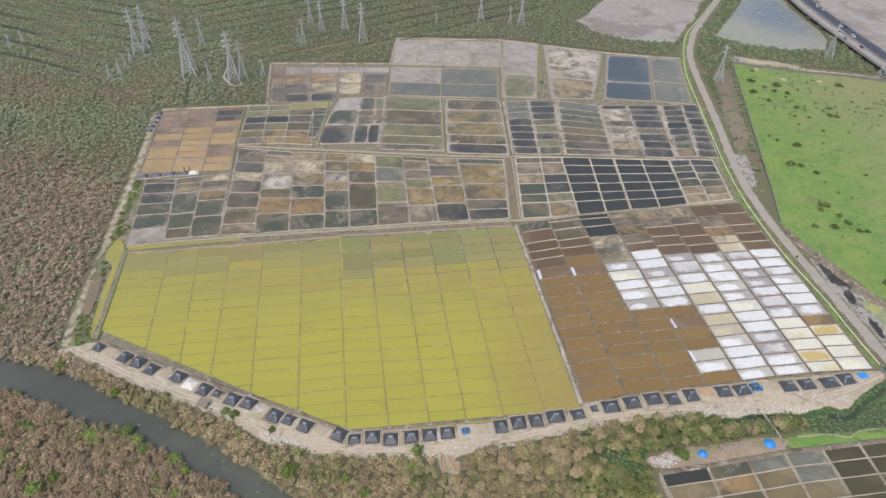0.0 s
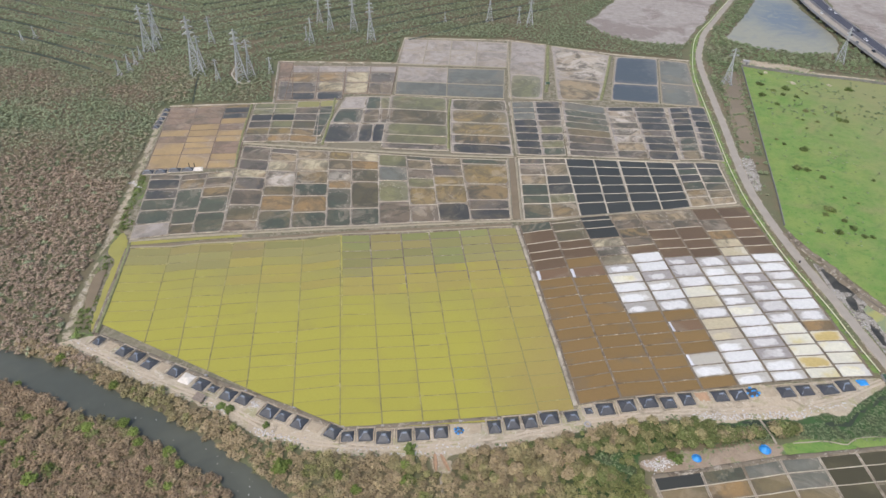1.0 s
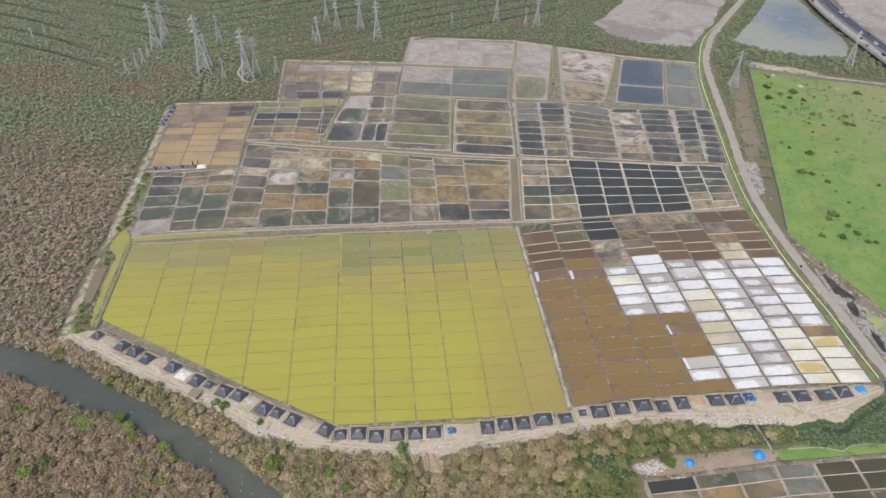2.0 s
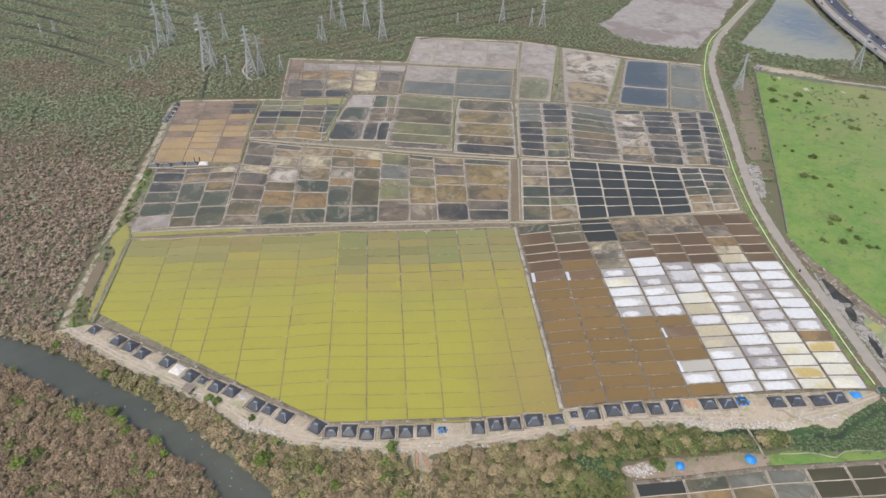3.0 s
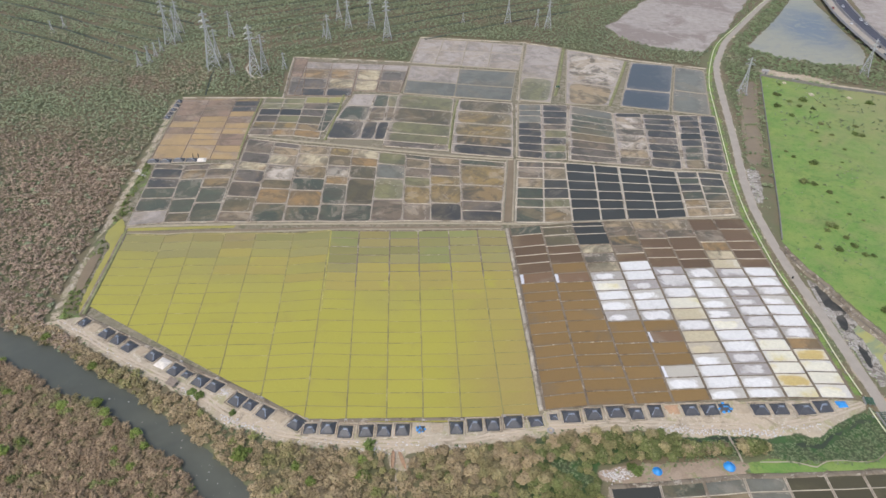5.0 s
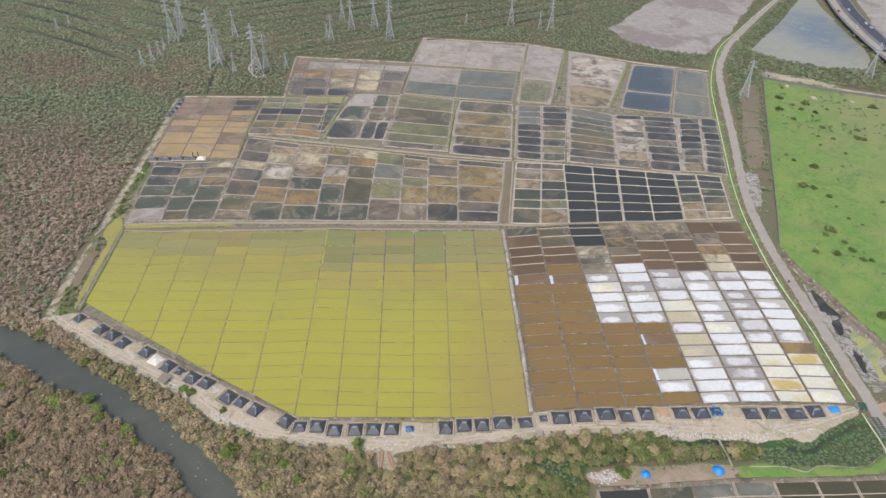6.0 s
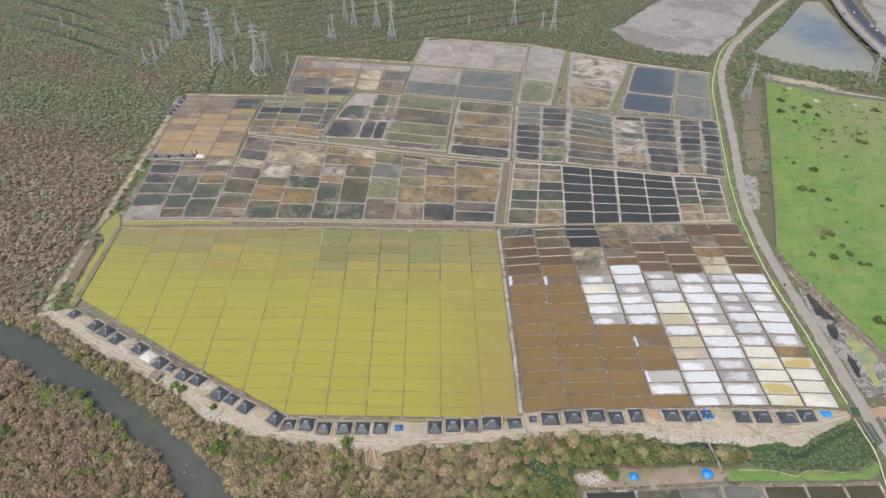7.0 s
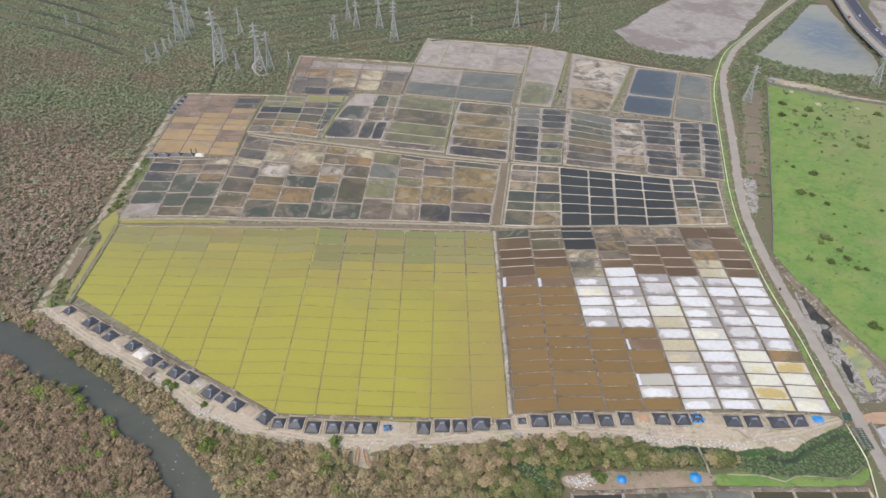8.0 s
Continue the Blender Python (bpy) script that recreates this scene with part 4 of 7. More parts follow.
pan_columns([
    ("crystal", ((40.6, 296.6), (57.9, 301.1), (74.4, 175.5), (56.8, 171.6)), (0.061, 0.144, 0.204, 0.259, 0.322, 0.384, 0.439, 0.493, 0.551, 0.608, 0.665, 0.723, 0.779, 0.835, 0.892, 0.946,), "qccccMmmmmmmmmmmm"),
    ("crystal", ((57.9, 301.1), (75.1, 305.1), (93.8, 178.2), (74.4, 175.5)), (0.020, 0.081, 0.156, 0.212, 0.275, 0.338, 0.396, 0.449, 0.503, 0.555, 0.612, 0.670, 0.722, 0.782, 0.836, 0.891, 0.943,), "kkkccmMmmmmmmmmmmm"),
    ("crystal", ((75.1, 305.1), (92.8, 308.0), (109.1, 180.7), (93.8, 178.2)), (0.029, 0.086, 0.161, 0.222, 0.281, 0.341, 0.395, 0.455, 0.510, 0.568, 0.625, 0.680, 0.736, 0.789, 0.844, 0.899, 0.956,), "NNNXzXgewwgmmmmmmm"),
    ("crystal", ((92.8, 308.0), (108.7, 310.9), (124.8, 183.2), (109.1, 180.7)), (0.043, 0.108, 0.175, 0.232, 0.283, 0.344, 0.402, 0.459, 0.517, 0.573, 0.630, 0.685, 0.738, 0.793, 0.847, 0.900, 0.951,), "tBxBcwwPwwgmMmmGwm"),
    ("crystal", ((108.7, 310.9), (124.8, 312.7), (140.3, 185.8), (124.8, 183.2)), (0.065, 0.135, 0.202, 0.266, 0.325, 0.377, 0.453, 0.512, 0.572, 0.633, 0.689, 0.746, 0.800, 0.853, 0.904, 0.955,), "tBcccPPgeIgIIwwww"),
    ("crystal", ((124.8, 312.7), (140.9, 315.2), (156.0, 187.7), (140.3, 185.8)), (0.073, 0.130, 0.218, 0.279, 0.337, 0.401, 0.459, 0.519, 0.576, 0.631, 0.691, 0.745, 0.798, 0.851, 0.905, 0.957,), "tBcccgwwwgewwPPww"),
    ("crystal", ((140.9, 315.2), (155.6, 317.0), (170.1, 189.1), (156.0, 187.7)), (0.084, 0.167, 0.229, 0.286, 0.345, 0.401, 0.459, 0.512, 0.567, 0.619, 0.680, 0.738, 0.794, 0.847, 0.899, 0.954,), "cBrXIPwPPgPgeeeYe"),
    ("crystal", ((155.6, 317.0), (172.1, 318.8), (183.9, 190.1), (170.1, 189.1)), (0.075, 0.163, 0.222, 0.283, 0.337, 0.394, 0.453, 0.506, 0.561, 0.614, 0.675, 0.733, 0.786, 0.837, 0.890, 0.943,), "cccccwwgwwwgrYeee"),
    ("reservoir", ((-186.4, 344.9), (-167.3, 345.4), (-153.2, 282.1), (-171.9, 277.4)), (0.083, 0.252, 0.424, 0.597, 0.804,), "BnnDqp"),
    ("reservoir", ((-167.3, 345.4), (-151.9, 348.6), (-140.7, 284.1), (-153.2, 282.1)), (0.106, 0.280, 0.624, 0.853,), "BxDDk"),
    ("reservoir", ((-151.9, 348.6), (-136.1, 351.2), (-124.3, 286.1), (-140.7, 284.1)), (0.100, 0.274, 0.440, 0.698,), "XBxDD"),
    ("reservoir", ((-138.8, 384.6), (-119.4, 382.0), (-105.9, 287.7), (-124.3, 286.1)), (0.181, 0.316, 0.408, 0.558, 0.731, 0.898,), "BsXsBkB"),
    ("reservoir", ((-119.4, 382.0), (-101.3, 379.4), (-86.9, 290.4), (-105.9, 287.7)), (0.067, 0.173, 0.313, 0.511, 0.622, 0.799,), "stXzkrq"),
    ("reservoir", ((-101.3, 379.4), (-80.0, 378.5), (-67.7, 292.6), (-86.9, 290.4)), (0.129, 0.302, 0.472, 0.632, 0.831,), "tXxqrq"),
    ("reservoir", ((-80.0, 378.5), (-64.7, 377.4), (-53.9, 293.5), (-67.7, 292.6)), (0.124, 0.276, 0.429, 0.537, 0.797,), "otzrqq"),
    ("reservoir", ((-64.7, 377.4), (-46.9, 375.6), (-38.0, 295.6), (-53.9, 293.5)), (0.123, 0.255, 0.438, 0.796,), "Xrkkq"),
    ("reservoir", ((-46.9, 375.6), (-28.5, 373.8), (-20.0, 297.8), (-38.0, 295.6)), (0.193, 0.414, 0.715,), "dadB"),
    ("reservoir", ((-28.5, 373.8), (-12.4, 372.0), (-3.8, 299.4), (-20.0, 297.8)), (0.065, 0.219, 0.368, 0.509, 0.768,), "qtBdoB"),
    ("reservoir", ((-12.4, 372.0), (7.2, 371.1), (13.7, 301.0), (-3.8, 299.4)), (0.123, 0.319, 0.468, 0.749,), "tsoon"),
    ("reservoir", ((7.2, 371.1), (37.3, 369.7), (35.9, 302.7), (13.7, 301.0)), (0.091, 0.442, 0.701, 0.850,), "qoxsn"),
    ("condenser", ((45.1, 372.2), (61.4, 372.6), (60.0, 304.0), (43.9, 303.0)), (0.106, 0.301, 0.466, 0.643, 0.776,), "sBtqDq"),
    ("condenser", ((61.4, 372.6), (75.4, 373.0), (76.3, 306.7), (60.0, 304.0)), (0.098, 0.317, 0.466, 0.638, 0.775,), "Btnndx"),
    ("condenser", ((75.4, 373.0), (93.6, 372.1), (92.5, 309.4), (76.3, 306.7)), (0.158, 0.331, 0.487, 0.646, 0.799,), "NNNNNN"),
    ("condenser", ((93.6, 372.1), (109.1, 371.0), (107.3, 312.2), (92.5, 309.4)), (0.155, 0.327, 0.504, 0.662, 0.815,), "NNNNNN"),
    ("condenser", ((109.1, 371.0), (126.7, 370.1), (124.6, 314.4), (107.3, 312.2)), (0.139, 0.322, 0.497, 0.666, 0.828,), "NNNNNN"),
    ("condenser", ((126.7, 370.1), (144.6, 369.1), (142.1, 317.9), (124.6, 314.4)), (0.148, 0.317, 0.505, 0.674, 0.837,), "NNNNNN"),
    ("condenser", ((144.6, 369.1), (158.0, 370.2), (155.4, 320.6), (142.1, 317.9)), (0.150, 0.302, 0.463, 0.644, 0.807,), "nqnqxt"),
    ("condenser", ((158.0, 370.2), (172.8, 369.2), (169.7, 323.4), (155.4, 320.6)), (0.151, 0.340, 0.510, 0.687, 0.859,), "nnqqkt"),
    ("upper", ((43.3, 458.5), (61.7, 460.2), (61.1, 376.9), (44.5, 378.4)), (0.127, 0.234, 0.369, 0.499, 0.623, 0.762, 0.887,), "aaannnnn"),
    ("upper", ((62.0, 460.2), (81.6, 461.0), (76.3, 377.8), (61.3, 376.9)), (0.13, 0.264, 0.391, 0.498, 0.635, 0.76, 0.878,), "nnnsdndD"),
    ("upper", ((83.3, 461.1), (113.8, 450.9), (109.7, 375.1), (78.2, 377.4)), (0.156, 0.277, 0.397, 0.521, 0.646, 0.776, 0.905,), "aDqDfBss"),
    ("upper", ((114.9, 451.0), (134.8, 451.8), (130.4, 374.5), (110.4, 375.1)), (0.084, 0.206, 0.333, 0.448, 0.588, 0.72, 0.868,), "nzzszzts"),
    ("upper", ((135.3, 451.9), (158.3, 451.7), (149.6, 372.6), (130.7, 373.8)), (0.097, 0.208, 0.33, 0.47, 0.584, 0.722, 0.854,), "nnnnsnnn"),
    ("upper", ((160.4, 451.6), (176.0, 453.3), (164.9, 374.7), (151.8, 374.0)), (0.118, 0.242, 0.368, 0.489, 0.614, 0.737, 0.857,), "nnnNnqqt"),
    ("upper", ((176.6, 453.4), (188.4, 452.9), (178.1, 372.3), (165.4, 374.7)), (0.16, 0.294, 0.423, 0.524, 0.639, 0.743, 0.883,), "nnNnnnnn"),
])
pan_columns([
    ("west", ((-147.6, 450.2), (-132.8, 450.9), (-125.4, 391.3), (-141.4, 389.9)), (0.15, 0.311, 0.487, 0.667, 0.837,), "ddnsoB"),
    ("west", ((-132.8, 450.9), (-116.3, 451.7), (-110.2, 392.1), (-125.4, 391.3)), (0.152, 0.303, 0.481, 0.674, 0.845,), "ddNdor"),
    ("west", ((-117.2, 455.0), (-99.9, 456.3), (-90.9, 389.4), (-110.2, 392.1)), (0.164, 0.33, 0.505, 0.7, 0.848,), "hBskxr"),
    ("west", ((-99.9, 456.3), (-86.2, 458.2), (-90.2, 400.7), (-95.0, 400.3)), (0.18, 0.383, 0.742,), "hqDq"),
    ("pond", ((-81.5, 464.2), (-65.4, 465.0), (-64.4, 420.1), (-86.4, 420.2)), (0.467,), "pq"),
    ("pond", ((-65.4, 465.0), (-54.7, 465.3), (-51.2, 420.7), (-63.4, 420.2)), (0.481,), "Ds"),
    ("pond", ((-54.7, 465.3), (-47.2, 465.2), (-45.3, 420.6), (-50.7, 420.7)), (0.467,), "ds"),
    ("pond", ((-86.6, 419.3), (-64.8, 418.8), (-63.9, 391.9), (-87.9, 390.8)), (), "n"),
    ("pond", ((-64.2, 418.3), (-55.1, 419.1), (-54.2, 392.2), (-63.4, 391.9)), (), "n"),
    ("pond", ((-54.8, 419.1), (-47.0, 419.8), (-46.4, 392.3), (-53.7, 392.2)), (), "n"),
    ("olive", ((-46.8, 468.3), (-4.3, 464.3), (-1.2, 381.5), (-45.9, 384.1)), (0.281, 0.557, 0.763, 0.910,), "dkdds"),
    ("ochre", ((-1.2, 462.3), (40.5, 460.5), (41.7, 376.6), (1.1, 379.2)), (0.218, 0.462, 0.690, 0.846,), "kooxn"),
    ("orange", ((-209.2, 441.5), (-189.7, 443.0), (-173.8, 353.6), (-192.7, 351.7)), (0.013, 0.112, 0.207, 0.311, 0.411, 0.517, 0.62, 0.805,), "obbbbibii"),
    ("orange", ((-189.7, 443.0), (-169.5, 446.5), (-154.7, 354.2), (-173.8, 353.6)), (0.02, 0.118, 0.213, 0.324, 0.423, 0.528, 0.62, 0.71, 0.802,), "obbbiiiiii"),
    ("orange", ((-169.5, 446.5), (-150.5, 449.1), (-135.9, 355.4), (-154.7, 354.2)), (0.048, 0.146, 0.241, 0.334, 0.437, 0.53, 0.62, 0.708, 0.798, 0.895,), "onnibiibbii"),
    ("northwest", ((-147.5, 532.8), (-137.1, 532.9), (-121.7, 457.7), (-133.8, 455.9)), (0.418, 0.519,), "bbs"),
    ("northwest", ((-135.9, 526.0), (-113.4, 525.1), (-104.5, 458.6), (-127.8, 457.2)), (0.216, 0.504, 0.796,), "prsn"),
    ("northwest", ((-113.4, 525.1), (-90.5, 526.0), (-84.0, 460.5), (-104.5, 458.6)), (0.192, 0.487, 0.778,), "prXn"),
    ("northwest", ((-90.5, 526.0), (-69.4, 525.8), (-66.5, 471.6), (-84.3, 470.7)), (0.223, 0.621,), "pXX"),
    ("northwest", ((-69.4, 525.8), (-47.5, 525.8), (-47.3, 469.8), (-65.8, 470.6)), (0.216, 0.613,), "psB"),
    ("north", ((-45.6, 592.1), (-24.1, 591.2), (-26.1, 530.8), (-46.4, 532.8)), (0.469,), "pp"),
    ("north", ((-24.1, 591.2), (-2.1, 590.3), (-3.5, 530.2), (-26.1, 530.8)), (0.441,), "pp"),
    ("north", ((-2.1, 590.3), (21.3, 588.0), (19.0, 528.4), (-3.5, 530.2)), (0.406,), "pp"),
    ("north", ((21.3, 588.0), (49.1, 584.4), (44.7, 526.6), (19.0, 528.4)), (0.399,), "pp"),
    ("northmid", ((-46.4, 526.5), (-4.3, 524.0), (-4.4, 467.4), (-44.4, 470.4)), (0.557,), "pa"),
    ("northmid", ((-4.3, 524.0), (43.0, 521.6), (39.4, 464.5), (-4.4, 467.4)), (0.566,), "aa"),
    ("northcrust", ((52.4, 588.9), (83.3, 582.5), (69.2, 464.3), (43.4, 466.7)), (0.619,), "pd"),
    ("northsalt", ((88.0, 578.3), (136.0, 556.2), (112.9, 463.5), (80.8, 463.6)), (0.628,), "zt"),
    ("northblue", ((140.9, 553.7), (175.6, 549.4), (156.7, 458.7), (121.5, 463.8)), (0.635,), "ll"),
    ("northgrey", ((177.3, 548.1), (199.6, 541.0), (185.6, 454.6), (158.8, 458.8)), (0.562,), "aa"),
])

for p, q in WIDE_BANKS:
    double_ridge(made_fields["condenser" if p[1] < 330 else "upper"], p, q, 0.75, "tan")

# the large yellow-green field: long lines between a northern and a southern edge, cut off by the slanting south-west bank
YELLOW_NORTH = [(-169.5, 269.5), (-146.8, 270.6), (-131.9, 274.1), (-114.8, 275.6), (-98.0, 277.7), (-77.5, 279.3), (-58.1, 284.5), (-42.1, 285.6), (-25.2, 287.2), (-9.7, 288.9), (6.9, 291.1), (22.7, 293.3), (38.0, 294.6)]
YELLOW_SOUTH = [(-143.3, 142.8), (-122.5, 145.6), (-106.2, 147.8), (-94.0, 149.5), (-76.5, 151.9), (-57.3, 154.5), (-38.5, 157.1), (-22.0, 158.1), (-5.9, 159.4), (8.7, 160.9), (23.8, 162.4), (40.4, 165.0), (54.4, 167.4)]
SLANT = [(-158.0, 205.6), (-131.8, 195.1), (-103.4, 182.9), (-58.5, 166.0), (-38.7, 156.8)]
YELLOW_CODES = ["hhyyyyyyyyyyyyyyyy", "vhhyyyyyyyyyyyyyyy", "vhhyyyyyyyyyyyyyyy", "Wvuyuyyyyyyyyyyyyy", "jhyuuyyyyyyyyyyyyy", "jhhuyuyyyyyyyyyyyy",
                "AAjjhuuyyyyyyyyyyy", "vvjhuuuyyyyyyyyyyy", "Avjhuuuyyyyyyyyyyy", "AjAAuuuyyyyyyyyyyy", "Ahhhuuuuyyyyyyyyyy", "hvhhyuuuuuyyyyyyyy"]
yellow = thing("salt_pan_field", "large field of yellow-green brine pans with low bunds", "salt pans", "salt pan fields")
planes = []
for p, q in zip(SLANT, SLANT[1:]):
    w = np.array(q) - np.array(p)
    planes.append((p, np.array((-w[1], w[0])) / np.linalg.norm(w)))
for i, codes in enumerate(YELLOW_CODES):
    quad = (YELLOW_NORTH[i], YELLOW_NORTH[i + 1], YELLOW_SOUTH[i + 1], YELLOW_SOUTH[i])
    shift = [0.004 * random.uniform(-1, 1) for _ in range(17)]
    salt_pan_column(yellow, quad, [(k + 1) / 18 + shift[k] for k in range(17)], codes, "olive", clip=planes, width=0.6, low=1)
    run = clipped_run(YELLOW_NORTH[i], YELLOW_SOUTH[i], planes)
    if i:
        ridge(yellow, run[0], run[1], 0.35, "olive", 0.18)
    if i > 6:
        north, south = np.array(YELLOW_NORTH[i]), np.array(YELLOW_SOUTH[i])
        ridge(yellow, north, north + (south - north) * random.uniform(0.22, 0.38), 0.38, "dark", 0.26)
    ridge(yellow, YELLOW_NORTH[i], YELLOW_NORTH[i + 1], 0.6, "dark" if i > 5 else "olive")
ridge(yellow, (-57.4, 284.0), (-47.2, 219.4), 0.46, "straw", 0.24)
for p, q in zip(SLANT, SLANT[1:]):
    ridge(yellow, p, q, 0.8, "dark")
ridge(yellow, SLANT[-1], YELLOW_SOUTH[-1], 0.8, "dark")
ridge(yellow, YELLOW_NORTH[0], SLANT[0], 1.2, "dark", 0.5)

# south-east field beyond the creek
SE_NORTH = [(79, 139), (97, 142), (113, 145), (128, 148), (143, 150), (158, 152), (172, 154), (185, 156)]
SE_SOUTH = [(84, 100), (100, 102), (116, 104), (131, 106), (146, 108), (161, 110), (175, 112), (188, 114)]
southeast = thing("salt_pan_field", "grey-brown brine pans south of the creek", "salt pans", "salt pan fields")
for i, codes in enumerate(["NfkKkk", "qrkKkk", "affkkk", "aaffkk", "KKKKKK", "KKkKKK", "KKKkKK"]):
    quad = (SE_NORTH[i], SE_NORTH[i + 1], SE_SOUTH[i + 1], SE_SOUTH[i])
    salt_pan_column(southeast, quad, [0.15, 0.31, 0.48, 0.65, 0.82], codes, "dark", width=0.34)
    double_ridge(southeast, quad[0], quad[3], 0.42, "tan")
    ridge(southeast, quad[0], quad[1], 0.9, "dark", 0.45)

# feeder canal and trodden ways between the fields
canal = piece("canal_water", swept("canal_water", resample([(40.5, 376), (40, 338), (39.5, 303)], 4), [(-2.2, -0.05), (2.2, -0.05)], MUDDY_WATER), None)
tagged(canal, "narrow muddy feeder canal between pale banks", "canal", kind="structure")


def dirt_path(points, half, material="path", label="trodden pale mud path between salt pans", high=0.42):
    me = swept("path", resample(points, 4), [(-half - 0.5, -0.25), (-half, high * 0.9), (0, high), (half, high * 0.9), (half + 0.5, -0.25)], BUND[material], 0.2)
    return tagged(piece("path", me, None), label, "path", kind="structure")


dirt_path([(39.4, 296), (45.6, 247), (50.9, 207.5), (55.4, 171)], 0.42, "tan")
dirt_path([(-171.5, 275.8), (-153, 279.4), (-124, 283.6), (-87, 288), (-38, 293.6), (14, 299.2), (37, 301), (59, 302.7), (75.5, 306), (108, 311.6), (141.5, 316.6), (171, 321.3)], 0.5)
dirt_path([(43.2, 374), (43, 338), (42.6, 303)], 0.4)
dirt_path([(38.0, 372), (37.4, 338), (36.7, 303)], 0.4)
dirt_path([(-140, 388), (-101, 384.5), (-64, 381.3), (-28, 377.8), (7, 375), (42, 374)], 0.55)
dirt_path([(44, 375.2), (75, 373.4), (109, 371.8), (147.5, 370.7), (174, 370)], 0.45)
NORTH_BANK = [(-211, 444), (-135, 452), (-150, 535), (-48, 534), (-46, 596), (50, 592), (142, 559), (203, 546)]
for p, q in zip(NORTH_BANK, NORTH_BANK[1:]):
    dirt_path([p, q], 0.3, "tan", "grey outer bank of the salt pans")
dirt_path([(44.5, 378), (45, 460)], 0.54)
dirt_path([(45.5, 463), (47, 530), (49.5, 590)], 0.54)
dirt_path([(-170, 272), (-163, 237), (-157.5, 206)], 0.54, "green", "weedy bank beside the pans", 0.6)
dirt_path([(-136.5, 356), (-143, 391), (-150.5, 449)], 0.5, "green", "weedy bank between the pans", 0.45)
dirt_path([(-86.5, 388), (-87.5, 430), (-89.5, 462)], 0.6, "green", "weedy bank between the ponds", 0.45)
dirt_path([(73.5, 478), (77, 505), (85, 580)], 0.8, "green", "weedy bank between the dry pans", 0.45)
dirt_path([(113.5, 464), (127.5, 517), (136.5, 554)], 0.8, "green", "weedy bank between the ponds", 0.45)
dirt_path([(-1, 384), (-2, 430), (-1, 462)], 0.54, "green", "weedy bank between the olive pans", 0.45)

RUT = plain("packed_wheel_track", lin(184, 169, 148), 0.9, 0, 0.4, 0.15, 0.02)
track = resample([(-166, 200.5), (-152, 194), (-134, 185.5), (-112, 176), (-86, 166), (-66, 155.5), (-48, 150.5), (-30, 148.6), (-12, 148.6), (4, 150), (22, 153), (40, 157.5), (58, 163), (78, 166.5), (94, 168.5), (116, 169.5), (138, 171.5), (152, 174), (168, 179), (186, 187.5)], 3)
for off in (-0.85, 0.85):
    me = swept("wheel_track", track + sides_of(track) * off, [(-0.45, 0.2), (-0.4, 0.42), (0.4, 0.42), (0.45, 0.2)], RUT, 0.5)
    tagged(piece("wheel_track", me, None), "pale packed wheel track along the embankment", "track", kind="structure")

DITCH = resample([(-169, 272), (-147, 273.6), (-132, 276.6), (-98, 281), (-58, 287), (-25, 290.4), (7, 294), (36, 297.4)], 4)
tagged(piece("ditch_water", swept("ditch_water", DITCH, [(-0.9, 0.02), (0.9, 0.02)], MUDDY_WATER), None), "narrow brown feeder ditch north of the yellow pans", "ditch", kind="structure")
tagged(piece("ditch_bank", swept("ditch_bank", DITCH - sides_of(DITCH) * 1.6, [(-0.6, -0.2), (-0.3, 0.35), (0.3, 0.35), (0.6, -0.2)], BUND["path"], 0.2), None), "pale mud bank along the feeder ditch", "bank", kind="structure")
def lanes(x, y):
    """How far along the sets of lanes between mangrove rows a place lies: whole numbers are lanes."""
    west = (y + 0.45 * x - 378) / 27.0
    east = (y - 0.67 * x - 622) / 27.0
    return np.where(x < -268, np.where(west > -0.4, west, 0.5), np.where((y > 555 - 0.2 * (x + 268)) & (east > -0.4), east, 0.5))


# added dark strips along the lanes stand for the shade between tree rows
for slope, start, west, east, count in ((-0.45, 378.0, -560.0, -270.0, 14), (0.67, 622.0, -266.0, 190.0, 15)):
    for k in range(count):
        xs = np.arange(west, east, 8.0)
        ys = start + 27.0 * k + slope * xs + 3 * np.sin(xs * 0.03 + k)
        keep = (ys > (505 if slope < 0 else 590)) & (ys < 790) & (np.abs(xs) < 0.74 * (ys + 120)) & (xs < np.interp(ys, [590, 620, 860], [60, 110, 100]))
        if keep.sum() > 4:
            line = np.stack([xs[keep], ys[keep]], 1)
            tagged(piece("tidal_channel", swept("tidal_channel", line, [(-1.3, 0.0), (-1.2, 0.3), (1.2, 0.3), (1.3, 0.0)], CREEK_WATER), None), "dark strip painted for the shade between mangrove rows", "channel", kind="structure")

FOREST_DITCH = [(-207.6, 500.6), (-205.2, 486.6), (-200.1, 466.9), (-195.9, 450.3)]
PYLON_BANK = [(-184.6, 528.0), (-183.1, 513.2), (-182.7, 507.0), (-177.3, 496.6), (-169.0, 487.1), (-164.5, 487.6), (-163.7, 492.7)]
tagged(piece("tidal_channel", swept("tidal_channel", resample(FOREST_DITCH, 5), [(-0.7, 0.0), (-0.6, 0.3), (0.6, 0.3), (0.7, 0.0)], CREEK_WATER), None), "narrow dark ditch between brown and green mangroves", "channel", kind="structure")
dirt_path(PYLON_BANK, 0.5, "grey", "pale curved mud bank round the foot of a pylon", 0.6)

# ---- road, pipeline, viaduct ----
road_line = resample(ROAD, 4)
tagged(piece("road", swept("road", road_line, [(-2.8, 0.0), (-2.3, 0.34), (0, 0.4), (2.3, 0.34), (2.8, 0.0)], ASPHALT), None), "narrow grey asphalt road with dusty edges", "road", kind="structure")


